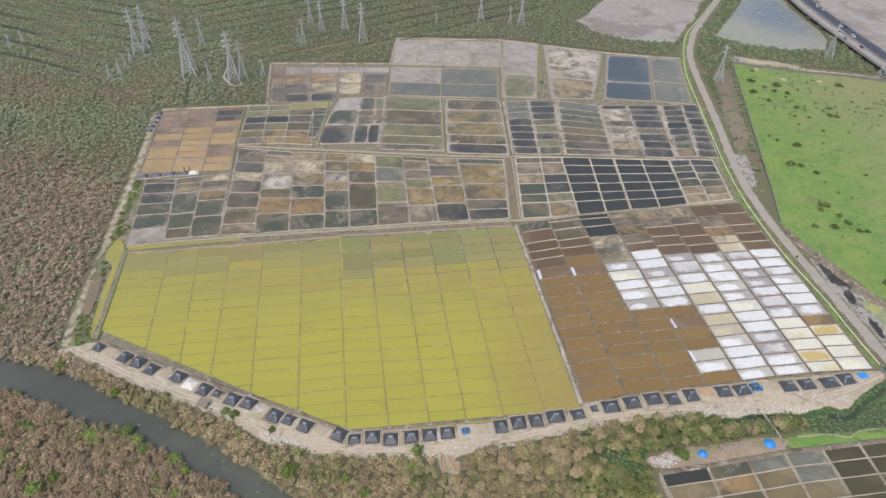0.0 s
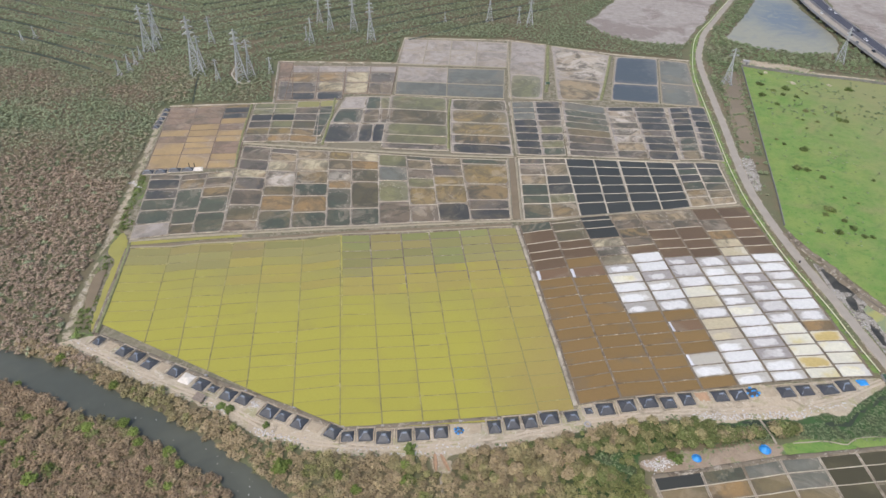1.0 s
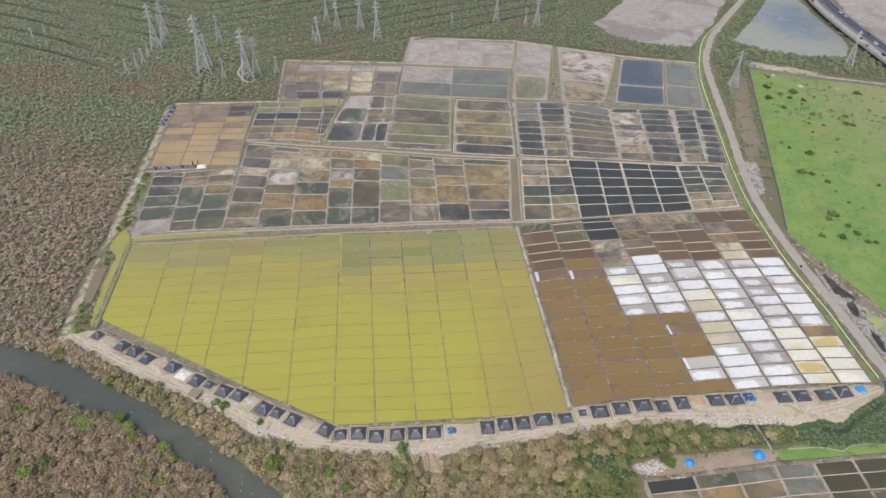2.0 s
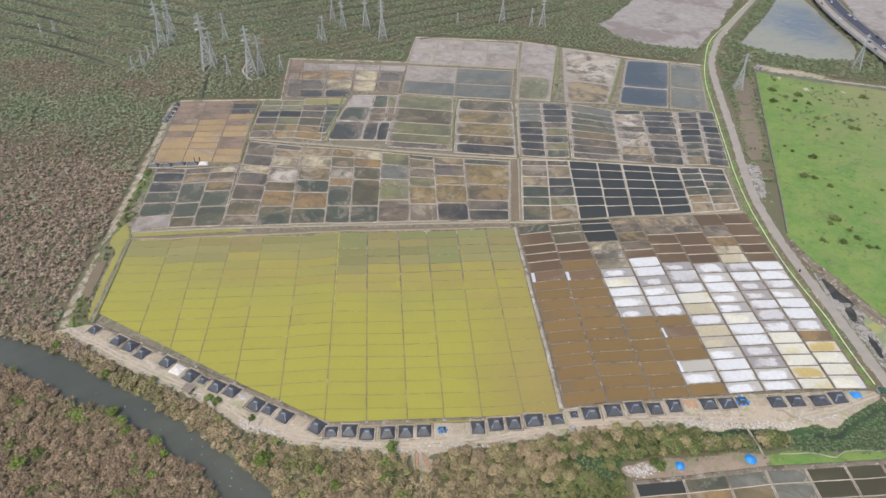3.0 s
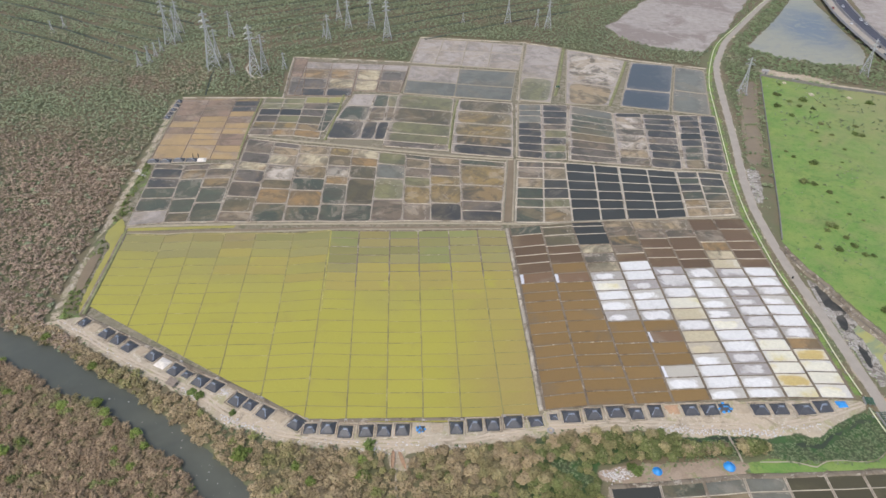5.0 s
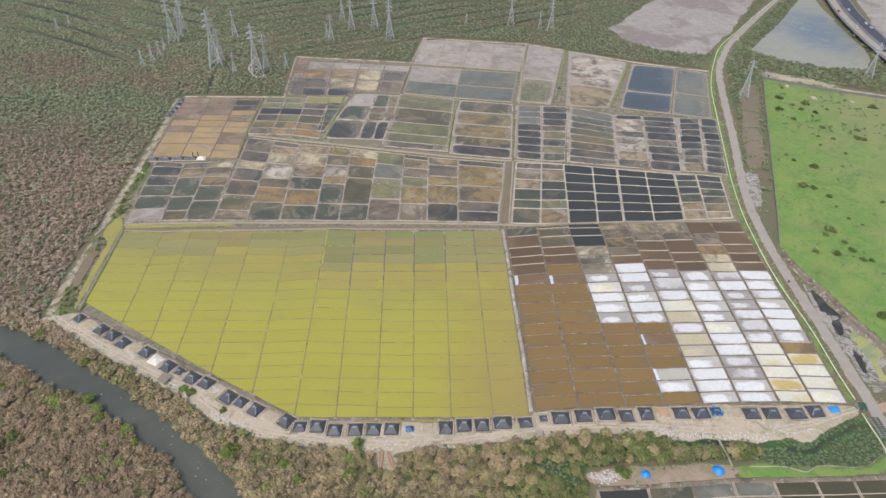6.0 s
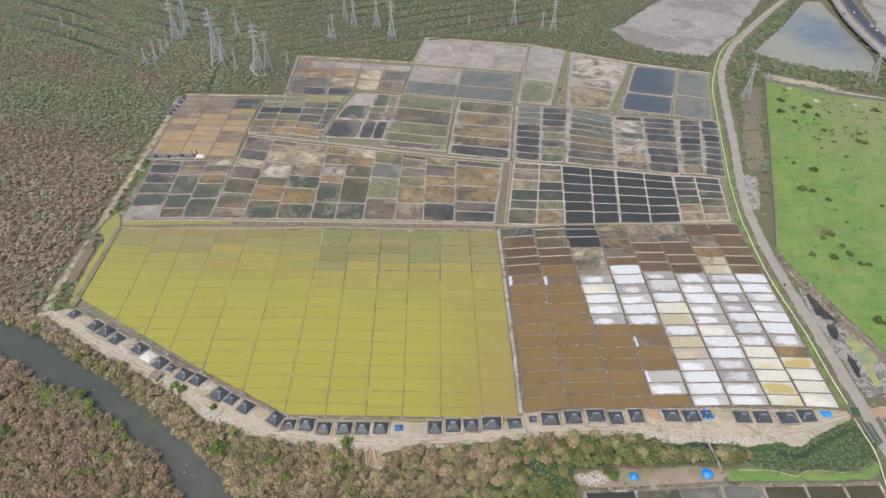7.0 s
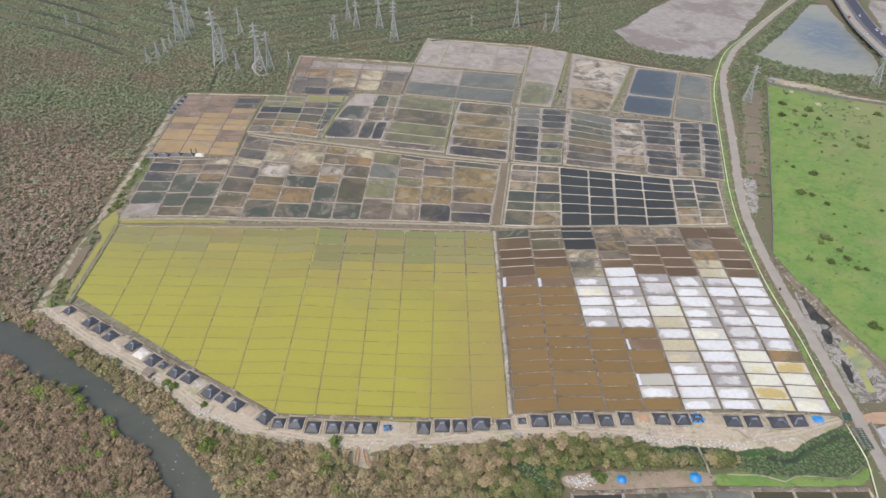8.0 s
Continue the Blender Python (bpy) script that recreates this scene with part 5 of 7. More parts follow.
def round_profile(radius, z, n=8):
    return [(radius * math.cos(math.pi * 2 * k / n), z + radius * math.sin(math.pi * 2 * k / n)) for k in range(n + 1)]


def pipeline(points, label):
    body = thing("pipeline", label, "pipeline", "roadside pipes")
    line = resample(points, 4)
    piece("pipe", swept("pipe", line, round_profile(0.27, 0.75), PIPE_PAINT, smooth=True), body)
    foot = mesh_of("pipe_support", [(x, y, z) for z in (-0.2, 0.5) for x, y in ((-0.5, -0.25), (0.5, -0.25), (0.5, 0.25), (-0.5, 0.25))], [(3, 2, 1, 0), (4, 5, 6, 7), (0, 1, 5, 4), (1, 2, 6, 5), (2, 3, 7, 6), (3, 0, 4, 7)], CONCRETE)
    for k in range(1, len(line) - 1, 3):
        w = line[k + 1] - line[k - 1]
        piece("pipe_support", foot, body, at=pose(line[k][0], line[k][1], height_at(line[k][0], line[k][1]), rz=math.degrees(math.atan2(-w[0], w[1]))))


pipeline(PIPELINE, "pale yellow water pipe on low concrete supports beside the road")
pipeline(PIPELINE_SOUTH, "pale yellow water pipe crossing the creek by the road")


def box_mesh(name, size, material, at=(0, 0, 0), bevel=0.0):
    bm = bmesh.new()
    bmesh.ops.create_cube(bm, size=1.0, matrix=Matrix.Translation(at) @ Matrix.Diagonal((*size, 1)))
    if bevel:
        bmesh.ops.bevel(bm, geom=bm.edges[:], offset=bevel, segments=1, affect="EDGES")
    me = bpy.data.meshes.new(name)
    bm.to_mesh(me)
    bm.free()
    me.materials.append(material)
    return me


def viaduct(points, half, z, label, surface=ASPHALT):
    body = thing("viaduct", label, "viaduct", "viaducts")
    line = resample(points, 6)
    deck = piece("deck", swept("deck", line, [(-half, z - 1.2), (-half, z), (half, z), (half, z - 1.2), (-half, z - 1.2)], CONCRETE), body)
    for s in (-1, 1):
        e = s * (half - 0.2)
        piece("parapet", swept("parapet", line, [(e - 0.15, z), (e - 0.15, z + 0.95), (e + 0.15, z + 0.95), (e + 0.15, z)], CONCRETE), deck)
    piece("carriageway", swept("carriageway", line, [(-half + 0.6, z + 0.004), (-half + 0.6, z + 0.04), (half - 0.6, z + 0.04), (half - 0.6, z + 0.004)], surface), deck)
    pier = box_mesh("pier", (half * 1.1, 1.6, z + 0.6), DARK_CONCRETE, (0, 0, (z - 3.0) / 2), 0.1)
    for k in range(3, len(line) - 1, 4):
        w = line[k + 1] - line[k - 1]
        piece("pier", pier, body, at=pose(line[k][0], line[k][1], 0, rz=math.degrees(math.atan2(-w[0], w[1]))))
    return line


VIADUCT_Z = 5.0
near_deck = viaduct([(420, 1000), (388, 860), (375, 770), (365, 700), (361.5, 640), (361, 580), (362, 500), (366, 380)], 4.0, VIADUCT_Z, "grey concrete highway viaduct with low parapets")
far_deck = viaduct([(433, 1000), (401, 860), (387, 770), (377, 700), (373, 640), (372.5, 580), (373, 500), (377, 380)], 6.0, VIADUCT_Z, "wide highway viaduct with dark asphalt and pale parapets", NEW_ASPHALT)

CAR_PAINT = [plain("car_paint_" + n, c, 0.3, 0.1, 0.8, 0.05) for n, c in (("white", lin(225, 225, 225)), ("grey", lin(120, 122, 126)), ("dark", lin(45, 46, 52)), ("red", lin(140, 42, 36)))]
GLASS_DARK = plain("tinted_glass", lin(30, 34, 38), 0.1, 0, 1, 0.05)
RUBBER = plain("rubber", lin(36, 36, 36), 0.85, 0, 2, 0.1)
wheel_bm = bmesh.new()
bmesh.ops.create_cone(wheel_bm, cap_ends=True, segments=12, radius1=0.34, radius2=0.34, depth=0.24, matrix=Matrix.Rotation(radians(90), 4, "Y"))
wheel_me = bpy.data.meshes.new("wheel")
wheel_bm.to_mesh(wheel_me)
wheel_me.materials.append(RUBBER)
wheel_bm.free()


rim_bm = bmesh.new()
bmesh.ops.create_cone(rim_bm, cap_ends=True, segments=10, radius1=0.2, radius2=0.2, depth=0.27, matrix=Matrix.Rotation(radians(90), 4, "Y"))
rim_me = bpy.data.meshes.new("rim")
rim_bm.to_mesh(rim_me)
rim_me.materials.append(STEEL)
rim_bm.free()


def car(at, paint, label, length=4.2):
    body = thing("car", label, "car", "cars on the highway", at=at)
    piece("body", box_mesh("body", (1.75, length, 0.75), paint, (0, 0, 0.68), 0.18), body)
    cabin = bmesh.new()
    bmesh.ops.create_cube(cabin, size=1.0, matrix=Matrix.Translation((0, -0.2, 1.3)) @ Matrix.Diagonal((1.55, length * 0.58, 0.6, 1)))
    for v in cabin.verts:
        if v.co.z > 1.4:
            v.co.x *= 0.82
            v.co.y = -0.2 + (v.co.y + 0.2) * 0.7
    part("cabin", cabin, GLASS_DARK, body)
    piece("roof", box_mesh("roof", (1.25, length * 0.38, 0.06), paint, (0, -0.2, 1.62), 0.02), body)
    for x in (-0.8, 0.8):
        for y in (-length * 0.3, length * 0.3):
            wheel = piece("wheel", wheel_me, body, at=pose(x, y, 0.34))
            piece("rim", rim_me, wheel, "grey wheel rim")


def on_deck(line, y, off):
    k = int(np.argmin(np.abs(line[:, 1] - y)))
    w = line[k + 1] - line[k - 1]
    s = sides_of(line)[k]
    return line[k][0] + s[0] * off, line[k][1] + s[1] * off, math.degrees(math.atan2(-w[0], w[1]))


for deck, top, y, off, paint, label, length in (
        (near_deck, VIADUCT_Z, 600, 1.8, 2, "dark small car on the near viaduct", 4.0), (near_deck, VIADUCT_Z, 583, -1.6, 1, "grey car on the near viaduct", 4.2), (near_deck, VIADUCT_Z, 556, 1.8, 2, "dark saloon car on the near viaduct", 4.4),
        (near_deck, VIADUCT_Z, 664, 1.5, 0, "white car on the near viaduct", 4.2), (far_deck, VIADUCT_Z, 676, 2.5, 0, "white van on the far viaduct", 5.2), (far_deck, VIADUCT_Z, 662, 3.2, 0, "white car on the far viaduct", 4.2),
        (far_deck, VIADUCT_Z, 585, -2.5, 0, "white lorry on the far viaduct", 6.0), (far_deck, VIADUCT_Z, 610, 2.6, 2, "dark car on the far viaduct", 4.2), (far_deck, VIADUCT_Z, 720, -2.5, 0, "white car on the far viaduct", 4.4), (near_deck, VIADUCT_Z, 712, -1.6, 3, "red car on the near viaduct", 4.0)):
    x, yy, turn = on_deck(deck, y, off)
    car(pose(x, yy, top + 0.04, rz=turn), CAR_PAINT[paint], label, length)


# ---- pylons ----
def beam(bm, p, q, half):
    p, q = Vector(p), Vector(q)
    w = (q - p).normalized()
    s = w.orthogonal().normalized()
    t = w.cross(s)
    ring = [[bm.verts.new(c + (s * a + t * b) * half) for a, b in ((-1, -1), (1, -1), (1, 1), (-1, 1))] for c in (p, q)]
    for k in range(4):
        bm.faces.new((ring[0][k], ring[0][(k + 1) % 4], ring[1][(k + 1) % 4], ring[1][k]))
    bm.faces.new(ring[0][::-1])
    bm.faces.new(ring[1])


def pylon(label, high, base, arms, at):
    """A lattice tower with four legs, crossed bracing and arms."""
    body = thing("pylon", label, "pylon", "power pylons", at=at)
    waist, top, thick = high * 0.62, 0.9 * max(0.45, high / 42), 0.88 * max(0.35, high / 42)

    def half_at(z):
        return base / 2 + (top - base / 2) * min(1, z / waist) if z < waist else top - (top - 0.25 * thick) * (z - waist) / (high - waist)
    levels = [high * s for s in (0, 0.16, 0.3, 0.42, 0.53, 0.62, 0.7, 0.78, 0.86, 0.93, 1.0)]
    corners = ((-1, -1), (1, -1), (1, 1), (-1, 1))
    for sx, sy in corners:
        rings = [[(sx * half_at(z) + a * 0.2 * thick, sy * half_at(z) + b * 0.2 * thick, z) for a, b in corners] for z in (0, waist, high)]
        faces = [(r * 4 + k, r * 4 + (k + 1) % 4, r * 4 + 4 + (k + 1) % 4, r * 4 + 4 + k) for r in range(2) for k in range(4)] + [(3, 2, 1, 0), (8, 9, 10, 11)]
        piece("leg", mesh_of("leg", sum(rings, []), faces, STEEL), body)
        piece("footing", box_mesh("footing", (1.4, 1.4, 1.2), CONCRETE, (sx * base / 2, sy * base / 2, 0.1), 0.1), body)
    for k in range(4):
        (ax, ay), (bx, by) = corners[k], corners[(k + 1) % 4]
        bm = bmesh.new()
        for a, b in zip(levels, levels[1:]):
            ha, hb = half_at(a), half_at(b)
            beam(bm, (ax * ha, ay * ha, a), (bx * hb, by * hb, b), 0.11 * thick)
            beam(bm, (bx * ha, by * ha, a), (ax * hb, ay * hb, b), 0.11 * thick)
            beam(bm, (ax * hb, ay * hb, b), (bx * hb, by * hb, b), 0.1 * thick)
        tagged(part("bracing", bm, STEEL, body), kind="stuff")
    for z, reach in arms:
        z *= high
        for s in (-1, 1):
            bm = bmesh.new()
            h = half_at(z)
            for y in (-h, h):
                beam(bm, (s * h, y, z), (s * reach, 0, z + 0.2), 0.13 * thick)
                beam(bm, (s * h, y, z + 1.6), (s * reach, 0, z + 0.2), 0.11 * thick)
            arm = tagged(part("crossarm", bm, STEEL, body), kind="stuff")
            string = bmesh.new()
            for k in range(5):
                beam(string, (s * reach, 0, z + 0.2 - 0.36 * k * thick), (s * reach, 0, z - 0.06 - 0.36 * k * thick), (0.16 if k % 2 else 0.1) * thick)
            part("insulator", string, CONCRETE, arm, "grey insulator string")
    return body


TALL = [(0.72, 4.0), (0.82, 3.6), (0.92, 3.0)]
tall = pylon("tall grey steel lattice pylon standing in mangroves", 42.0, 9.0, TALL, pose(-169.8, 492.1, 0, rz=25))
slim = pylon("slim grey steel lattice pylon standing in mangroves", 24.0, 5.0, [(0.8, 3.0), (0.92, 2.4)], pose(-221.5, 578.2, 0, rz=15))
short = pylon("short grey lattice mast standing in mangroves", 12.0, 3.0, [(0.9, 1.8)], pose(-273.9, 501.9, 0, rz=10))
for proto, x, y, turn, size in (
        (tall, -209.4, 502.9, 30, 1.14), (slim, -209.7, 515.4, 30, 1.2), (tall, -269.5, 553, 30, 0.97), (tall, -266, 562, 30, 0.7), (tall, -273.6, 584, 30, 0.8), (slim, -164.5, 500.5, 25, 1.3),
        (tall, -76.3, 587.3, 10, 0.86), (tall, -96, 614, 10, 0.8), (slim, -129.3, 577.8, 10, 1.0), (tall, -118, 612, 10, 0.72), (slim, -133, 637, 15, 1.1), (tall, 72.5, 632, 0, 0.72), (slim, 62, 634, 0, 0.75), (slim, 34, 645, 0, 1.2),
        (slim, -189.4, 492.7, 15, 0.75), (tall, 330, 546, -20, 0.72), (tall, 352, 502, -20, 0.72),
        (short, -268.7, 509.9, 10, 1.2), (short, -270.2, 525.3, 10, 1.0), (short, -270, 536.1, 10, 1.0), (short, -150.7, 509.5, 10, 1.1), (short, -136, 588, 10, 1.05), (short, -10, 643, 0, 0.8), (short, -393.4, 572.7, 10, 0.95), (short, -389.3, 585.8, 10, 0.9), (slim, 219.4, 498, -10, 1.2)):
    copy_thing(proto, pose(x, y, 0, rz=turn) @ Matrix.Scale(size, 4))


# ---- salt heaps ----
def heap_mesh(name, wide, deep, high, ridge_half, material, seed, n=12):
    """A hipped heap under a creased sheet."""
    verts, faces = [], []
    for j in range(n + 1):
        for i in range(n + 1):
            u, v = i / n * 2 - 1, j / n * 2 - 1
            du, dv = max(0.0, abs(u) - ridge_half) / (1 - ridge_half), abs(v)
            z = high * min(1.0, 1.06 - max(du, dv))
            z += 0.12 * noise.noise((u * 3 + seed, v * 3, seed * 1.7)) * (1 if 0 < i < n and 0 < j < n else 0.3)
            if i in (0, n) or j in (0, n):
                z = -0.15
            bend = 1 + 0.035 * noise.noise((u * 2, v * 2, seed + 7.0))
            verts.append((u * wide / 2 * bend, v * deep / 2 * bend, max(z, -0.15)))
    for j in range(n):
        for i in range(n):
            k = j * (n + 1) + i
            faces.append((k, k + 1, k + n + 2, k + n + 1))
    return mesh_of(name, verts, faces, material)


def heap(at, seed, wide, deep, high, label, material=TARP, group="tarpaulined salt heaps", crest=TARP_HIGHLIGHT, rim=True):
    body = thing("salt_heap", label, "salt heap", group, at=at)
    rh = 0.12 + 0.25 * ((seed * 0.37) % 1.0)
    sheet_part = piece("tarpaulin", heap_mesh("tarpaulin", wide, deep, high, rh, material, seed), body)
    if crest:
        # crest and fold strip: painted ridge highlight on black sheets, real blue sheet otherwise
        piece("worn_crest", heap_mesh("worn_crest", wide * (0.3 + rh * 0.5), deep * 0.22, high * 0.28, rh, crest, seed + 3, 6), sheet_part, "crest of the sheet, highlight painted in grey on black sheets", pose(0, 0, high * 0.82))
        side = 1 if int(seed) % 2 else -1
        w, d = wide / 2, deep / 2
        strip = [(side * rh * w, 0.1 - 0.25, high * 0.98), (side * rh * w + side * 0.1, 0.3, high * 0.98), (side * w * 0.8, -d * 0.72 + 0.3, high * 0.26 + 0.09), (side * w * 0.74, -d * 0.78, high * 0.26 + 0.06)]
        piece("crease", mesh_of("crease", strip + [(x, y, z + 0.1) for x, y, z in strip], [(0, 1, 2, 3), (7, 6, 5, 4), (0, 4, 5, 1), (1, 5, 6, 2), (2, 6, 7, 3), (3, 7, 4, 0)], crest), sheet_part, "fold of the sheet, highlight painted in grey on black sheets")
    if rim:
        o, i2 = (wide / 2 + 0.8, deep / 2 + 0.8), (wide / 2 + 0.2, deep / 2 + 0.2)
        rm = [(sx * a, sy * b, z) for (a, b), z in ((o, -0.1), ((o[0] - 0.25, o[1] - 0.25), 0.22), ((i2[0] + 0.15, i2[1] + 0.15), 0.2), (i2, -0.1)) for sx, sy in ((-1, -1), (1, -1), (1, 1), (-1, 1))]
        piece("mud_rim", mesh_of("mud_rim", rm, [(r * 4 + k, r * 4 + (k + 1) % 4, r * 4 + 4 + (k + 1) % 4, r * 4 + 4 + k) for r in range(3) for k in range(4)], BUND["tan"]), body, "low pale mud rim")
    return body


HEAPS = [(-154, 201, 4.6), (-140, 195, 6), (-133, 192, 6), (-126, 188, 6.2), (-113, 184, 6.6), (-100, 177, 6.2), (-87, 172, 6.4), (-80, 170, 6.4), (-68, 164, 6.8), (-62, 162, 5.4), (-55, 159, 6), (-41, 155, 6), (-35, 153, 5.4), (-28, 154, 6.2), (-21, 153, 6.2), (-13, 154, 6.2), (-6, 155, 6.2), (1, 156, 6.2), (22, 159, 5.6), (29, 161, 6.2), (36, 162, 5.8), (44, 164, 7.6), (53, 165, 6)]
HEAPS_EAST = [(67, 169, 7.4), (76, 171, 7), (85, 173, 7.4), (93, 173, 6), (101, 175, 6), (115, 177, 6.8), (123, 178, 7), (143, 180, 7), (151, 181, 7), (161, 182, 8), (169, 184, 7)]


def edge_turn(x, y):
    best = min(zip(SOUTH_PANS, SOUTH_PANS[1:]), key=lambda s: to_line(list(s), np.array(x), np.array(y)))
    (ax, ay), (bx, by) = best
    return math.degrees(math.atan2(ay - by, ax - bx))


for k, (x, y, wide) in enumerate(HEAPS + HEAPS_EAST):
    low = k in (0, 9, 12, 22)
    label = "low salt heap under black tarpaulin on the embankment" if low else "salt heap under creased black tarpaulin on the embankment"
    if wide > 7.3:
        label = "long salt heap under black tarpaulin on the embankment"
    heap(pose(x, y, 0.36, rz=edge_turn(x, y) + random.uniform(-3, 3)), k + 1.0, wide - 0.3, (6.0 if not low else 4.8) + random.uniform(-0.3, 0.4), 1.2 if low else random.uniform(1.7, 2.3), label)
heap(pose(-107, 180, 0.36, rz=-22), 51.0, 6.0, 5.6, 1.0, "bare heap of dirty white salt on the embankment", SALT, "uncovered salt heaps", None, False)
heap(pose(-94, 175, 0.36, rz=-22), 52.0, 4.2, 4.0, 1.0, "small half-covered salt heap with black sheet", TARP, "small salt heaps")
heap(pose(60, 168, 0.36, rz=10), 53.0, 3.4, 3.4, 0.6, "flat dark remains of a salt heap", TARP, "small salt heaps", TARP_HIGHLIGHT)
for x, y, wide, label in ((8, 157, 3.4, "small salt heap under dark sheet and blue tarpaulin"), (129, 179.5, 5.0, "slumped salt heap under torn blue tarpaulin")):
    body = heap(pose(x, y, 0.36, rz=8), x + 60.0, wide, wide * 0.9, 1.0, label, TARP, "blue tarpaulined heaps", BLUE_TARP, False)
    for k in range(7):
        a, r = 2 * math.pi * k / 7 + x, wide * (0.38 + 0.08 * (k % 2))
        flap = heap_mesh("blue_flap", wide * 0.34, wide * 0.26, 0.3, 0.2, BLUE_TARP, x + k, 5)
        piece("blue_flap", flap, body, "rumpled blue sheet", pose(r * math.cos(a), r * math.sin(a) * 0.9, 0.16, rz=math.degrees(a)))
heap(pose(177, 186, 0.36, rz=8), 237.0, 4.4, 3.6, 0.8, "small flat salt heap under blue tarpaulin", BLUE_TARP, "blue tarpaulined heaps", None, False)
for k, (x, y) in enumerate([(-190, 348), (-182, 349), (-174, 351), (-166, 352)]):
    heap(pose(x, y, 0, rz=9), 70.0 + k, 7.2, 4.4, 1.6, "salt heap under black tarpaulin at the orange pans")
heap(pose(-159.5, 353, 0, rz=9), 75.0, 6.0, 4.4, 1.4, "bare heap of bright white salt at the orange pans", SALT, "uncovered salt heaps", None, False)
for k, (x, y) in enumerate([(-212, 437), (-211, 429.5), (-210.5, 422.5), (-210, 416), (-209.5, 410)]):
    heap(pose(x + 1, y, 0, rz=95), 80.0 + k, 5.0, 4.6, 1.5, "salt heap under black tarpaulin beside the mangroves")


def dome(at, radius, high, label):
    """A round heap under a taut blue sheet."""
    body = thing("salt_heap", label, "salt heap", "blue tarpaulined heaps", at=at)
    rings, seg = 7, 22
    verts = [(0, 0, high)]
    for r in range(1, rings + 1):
        s = r / rings
        for k in range(seg):
            a = 2 * math.pi * k / seg
            ruck = 1 + 0.05 * math.sin(a * 9 + r) + 0.04 * noise.noise((math.cos(a) * 2, math.sin(a) * 2, radius))
            verts.append((radius * s * ruck * math.cos(a), radius * s * ruck * math.sin(a), high * (1 - s ** 1.6) - (0.1 if r == rings else 0) + 0.06 * math.sin(a * 11) * s))
    faces = [(0, 1 + k, 1 + (k + 1) % seg) for k in range(seg)]
    faces += [(1 + (r - 1) * seg + k, 1 + r * seg + k, 1 + r * seg + (k + 1) % seg, 1 + (r - 1) * seg + (k + 1) % seg) for r in range(1, rings) for k in range(seg)]
    piece("tarpaulin", mesh_of("tarpaulin", verts, faces, BLUE_TARP, True), body)
    cord = resample([(radius * 1.02 * math.cos(a), radius * 1.02 * math.sin(a)) for a in np.linspace(0, 2 * math.pi, 16)], 0.6)
    piece("weight_rope", swept("weight_rope", cord, [(-0.12, 0), (-0.08, 0.16), (0.08, 0.16), (0.12, 0)], BLUE_TARP), body, "rope along the hem")


dome(pose(97, 147, 0.36), 1.7, 1.0, "round salt heap under bright blue tarpaulin, small")
dome(pose(124, 151.6, 0.36), 2.1, 1.2, "round salt heap under bright blue tarpaulin, large")

# orange stain pads and empty heap beds
RUST = plain("rust_stained_soil", lin(180, 146, 114), 0.9, 0, 0.5, 0.25, 0.04)
BED = plain("empty_heap_bed", lin(172, 156, 132), 0.9, 0, 0.5, 0.2, 0.04)


def low_bed(x, y, wide, deep, material, label):
    me = heap_mesh("heap_bed", wide, deep, 0.16, 0.8, material, x * 0.1, 8)
    tagged(piece("heap_bed", me, None, at=pose(x, y, 0.36, rz=edge_turn(x, y))), label, "heap bed", "empty heap beds")


low_bed(108, 176.2, 5.6, 5.4, RUST, "empty heap bed stained rusty orange")
low_bed(136, 179.6, 6.0, 5.4, BED, "empty pale heap bed on the embankment")
low_bed(14.5, 158, 5.2, 5.6, BED, "empty tan heap bed on the embankment")
low_bed(-147.5, 198, 5.0, 5.0, BED, "empty tan heap bed on the embankment")
low_bed(-119.5, 186, 5.0, 5.2, BED, "empty tan heap bed on the embankment")
low_bed(-48.5, 157, 5.6, 5.0, BED, "empty grassy heap bed on the embankment")

# ---- boats, barrels, gates ----
BOAT_WOOD = plain("weathered_orange_wood", lin(172, 142, 114), 0.8, 0, 0.8, 0.25, 0.03)
GATE_NET = plain("green_net", lin(62, 88, 70), 0.8, 0, 1.2, 0.3, 0.05)


def boat(at, label):
    body = thing("boat", label, "boat", "boats on the bank", at=at)
    rows = [(-1.0, 0.25), (-0.75, 0.55), (-0.3, 0.7), (0.3, 0.7), (0.75, 0.55), (1.0, 0.15)]
    verts, faces = [], []
    for s, w in rows:
        verts += [(-w, s * 4, 0.7), (-w * 0.7, s * 3.9, 0.05), (w * 0.7, s * 3.9, 0.05), (w, s * 4, 0.7), (w * 0.85, s * 3.85, 0.66), (w * 0.6, s * 3.7, 0.2), (-w * 0.6, s * 3.7, 0.2), (-w * 0.85, s * 3.85, 0.66)]
    for r in range(len(rows) - 1):
        faces += [(r * 8 + k, r * 8 + 8 + k, r * 8 + 8 + (k + 1) % 8, r * 8 + (k + 1) % 8) for k in range(8)]
    faces += [tuple(range(8))[::-1], tuple(range(40, 48))]
    hull = piece("hull", mesh_of("hull", verts, faces, BOAT_WOOD), body)
    for s in (-0.5, 0.0, 0.5):
        piece("thwart", box_mesh("thwart", (1.05, 0.3, 0.08), BOAT_WOOD, (0, s * 4, 0.62), 0.01), hull)


boat(pose(-0.6, 142.4, 0.25, rz=6), "long orange-brown wooden boat lying by the creek path")
boat(pose(2.9, 142.4, 0.25, rz=26), "orange-brown wooden boat lying askew on the bank")


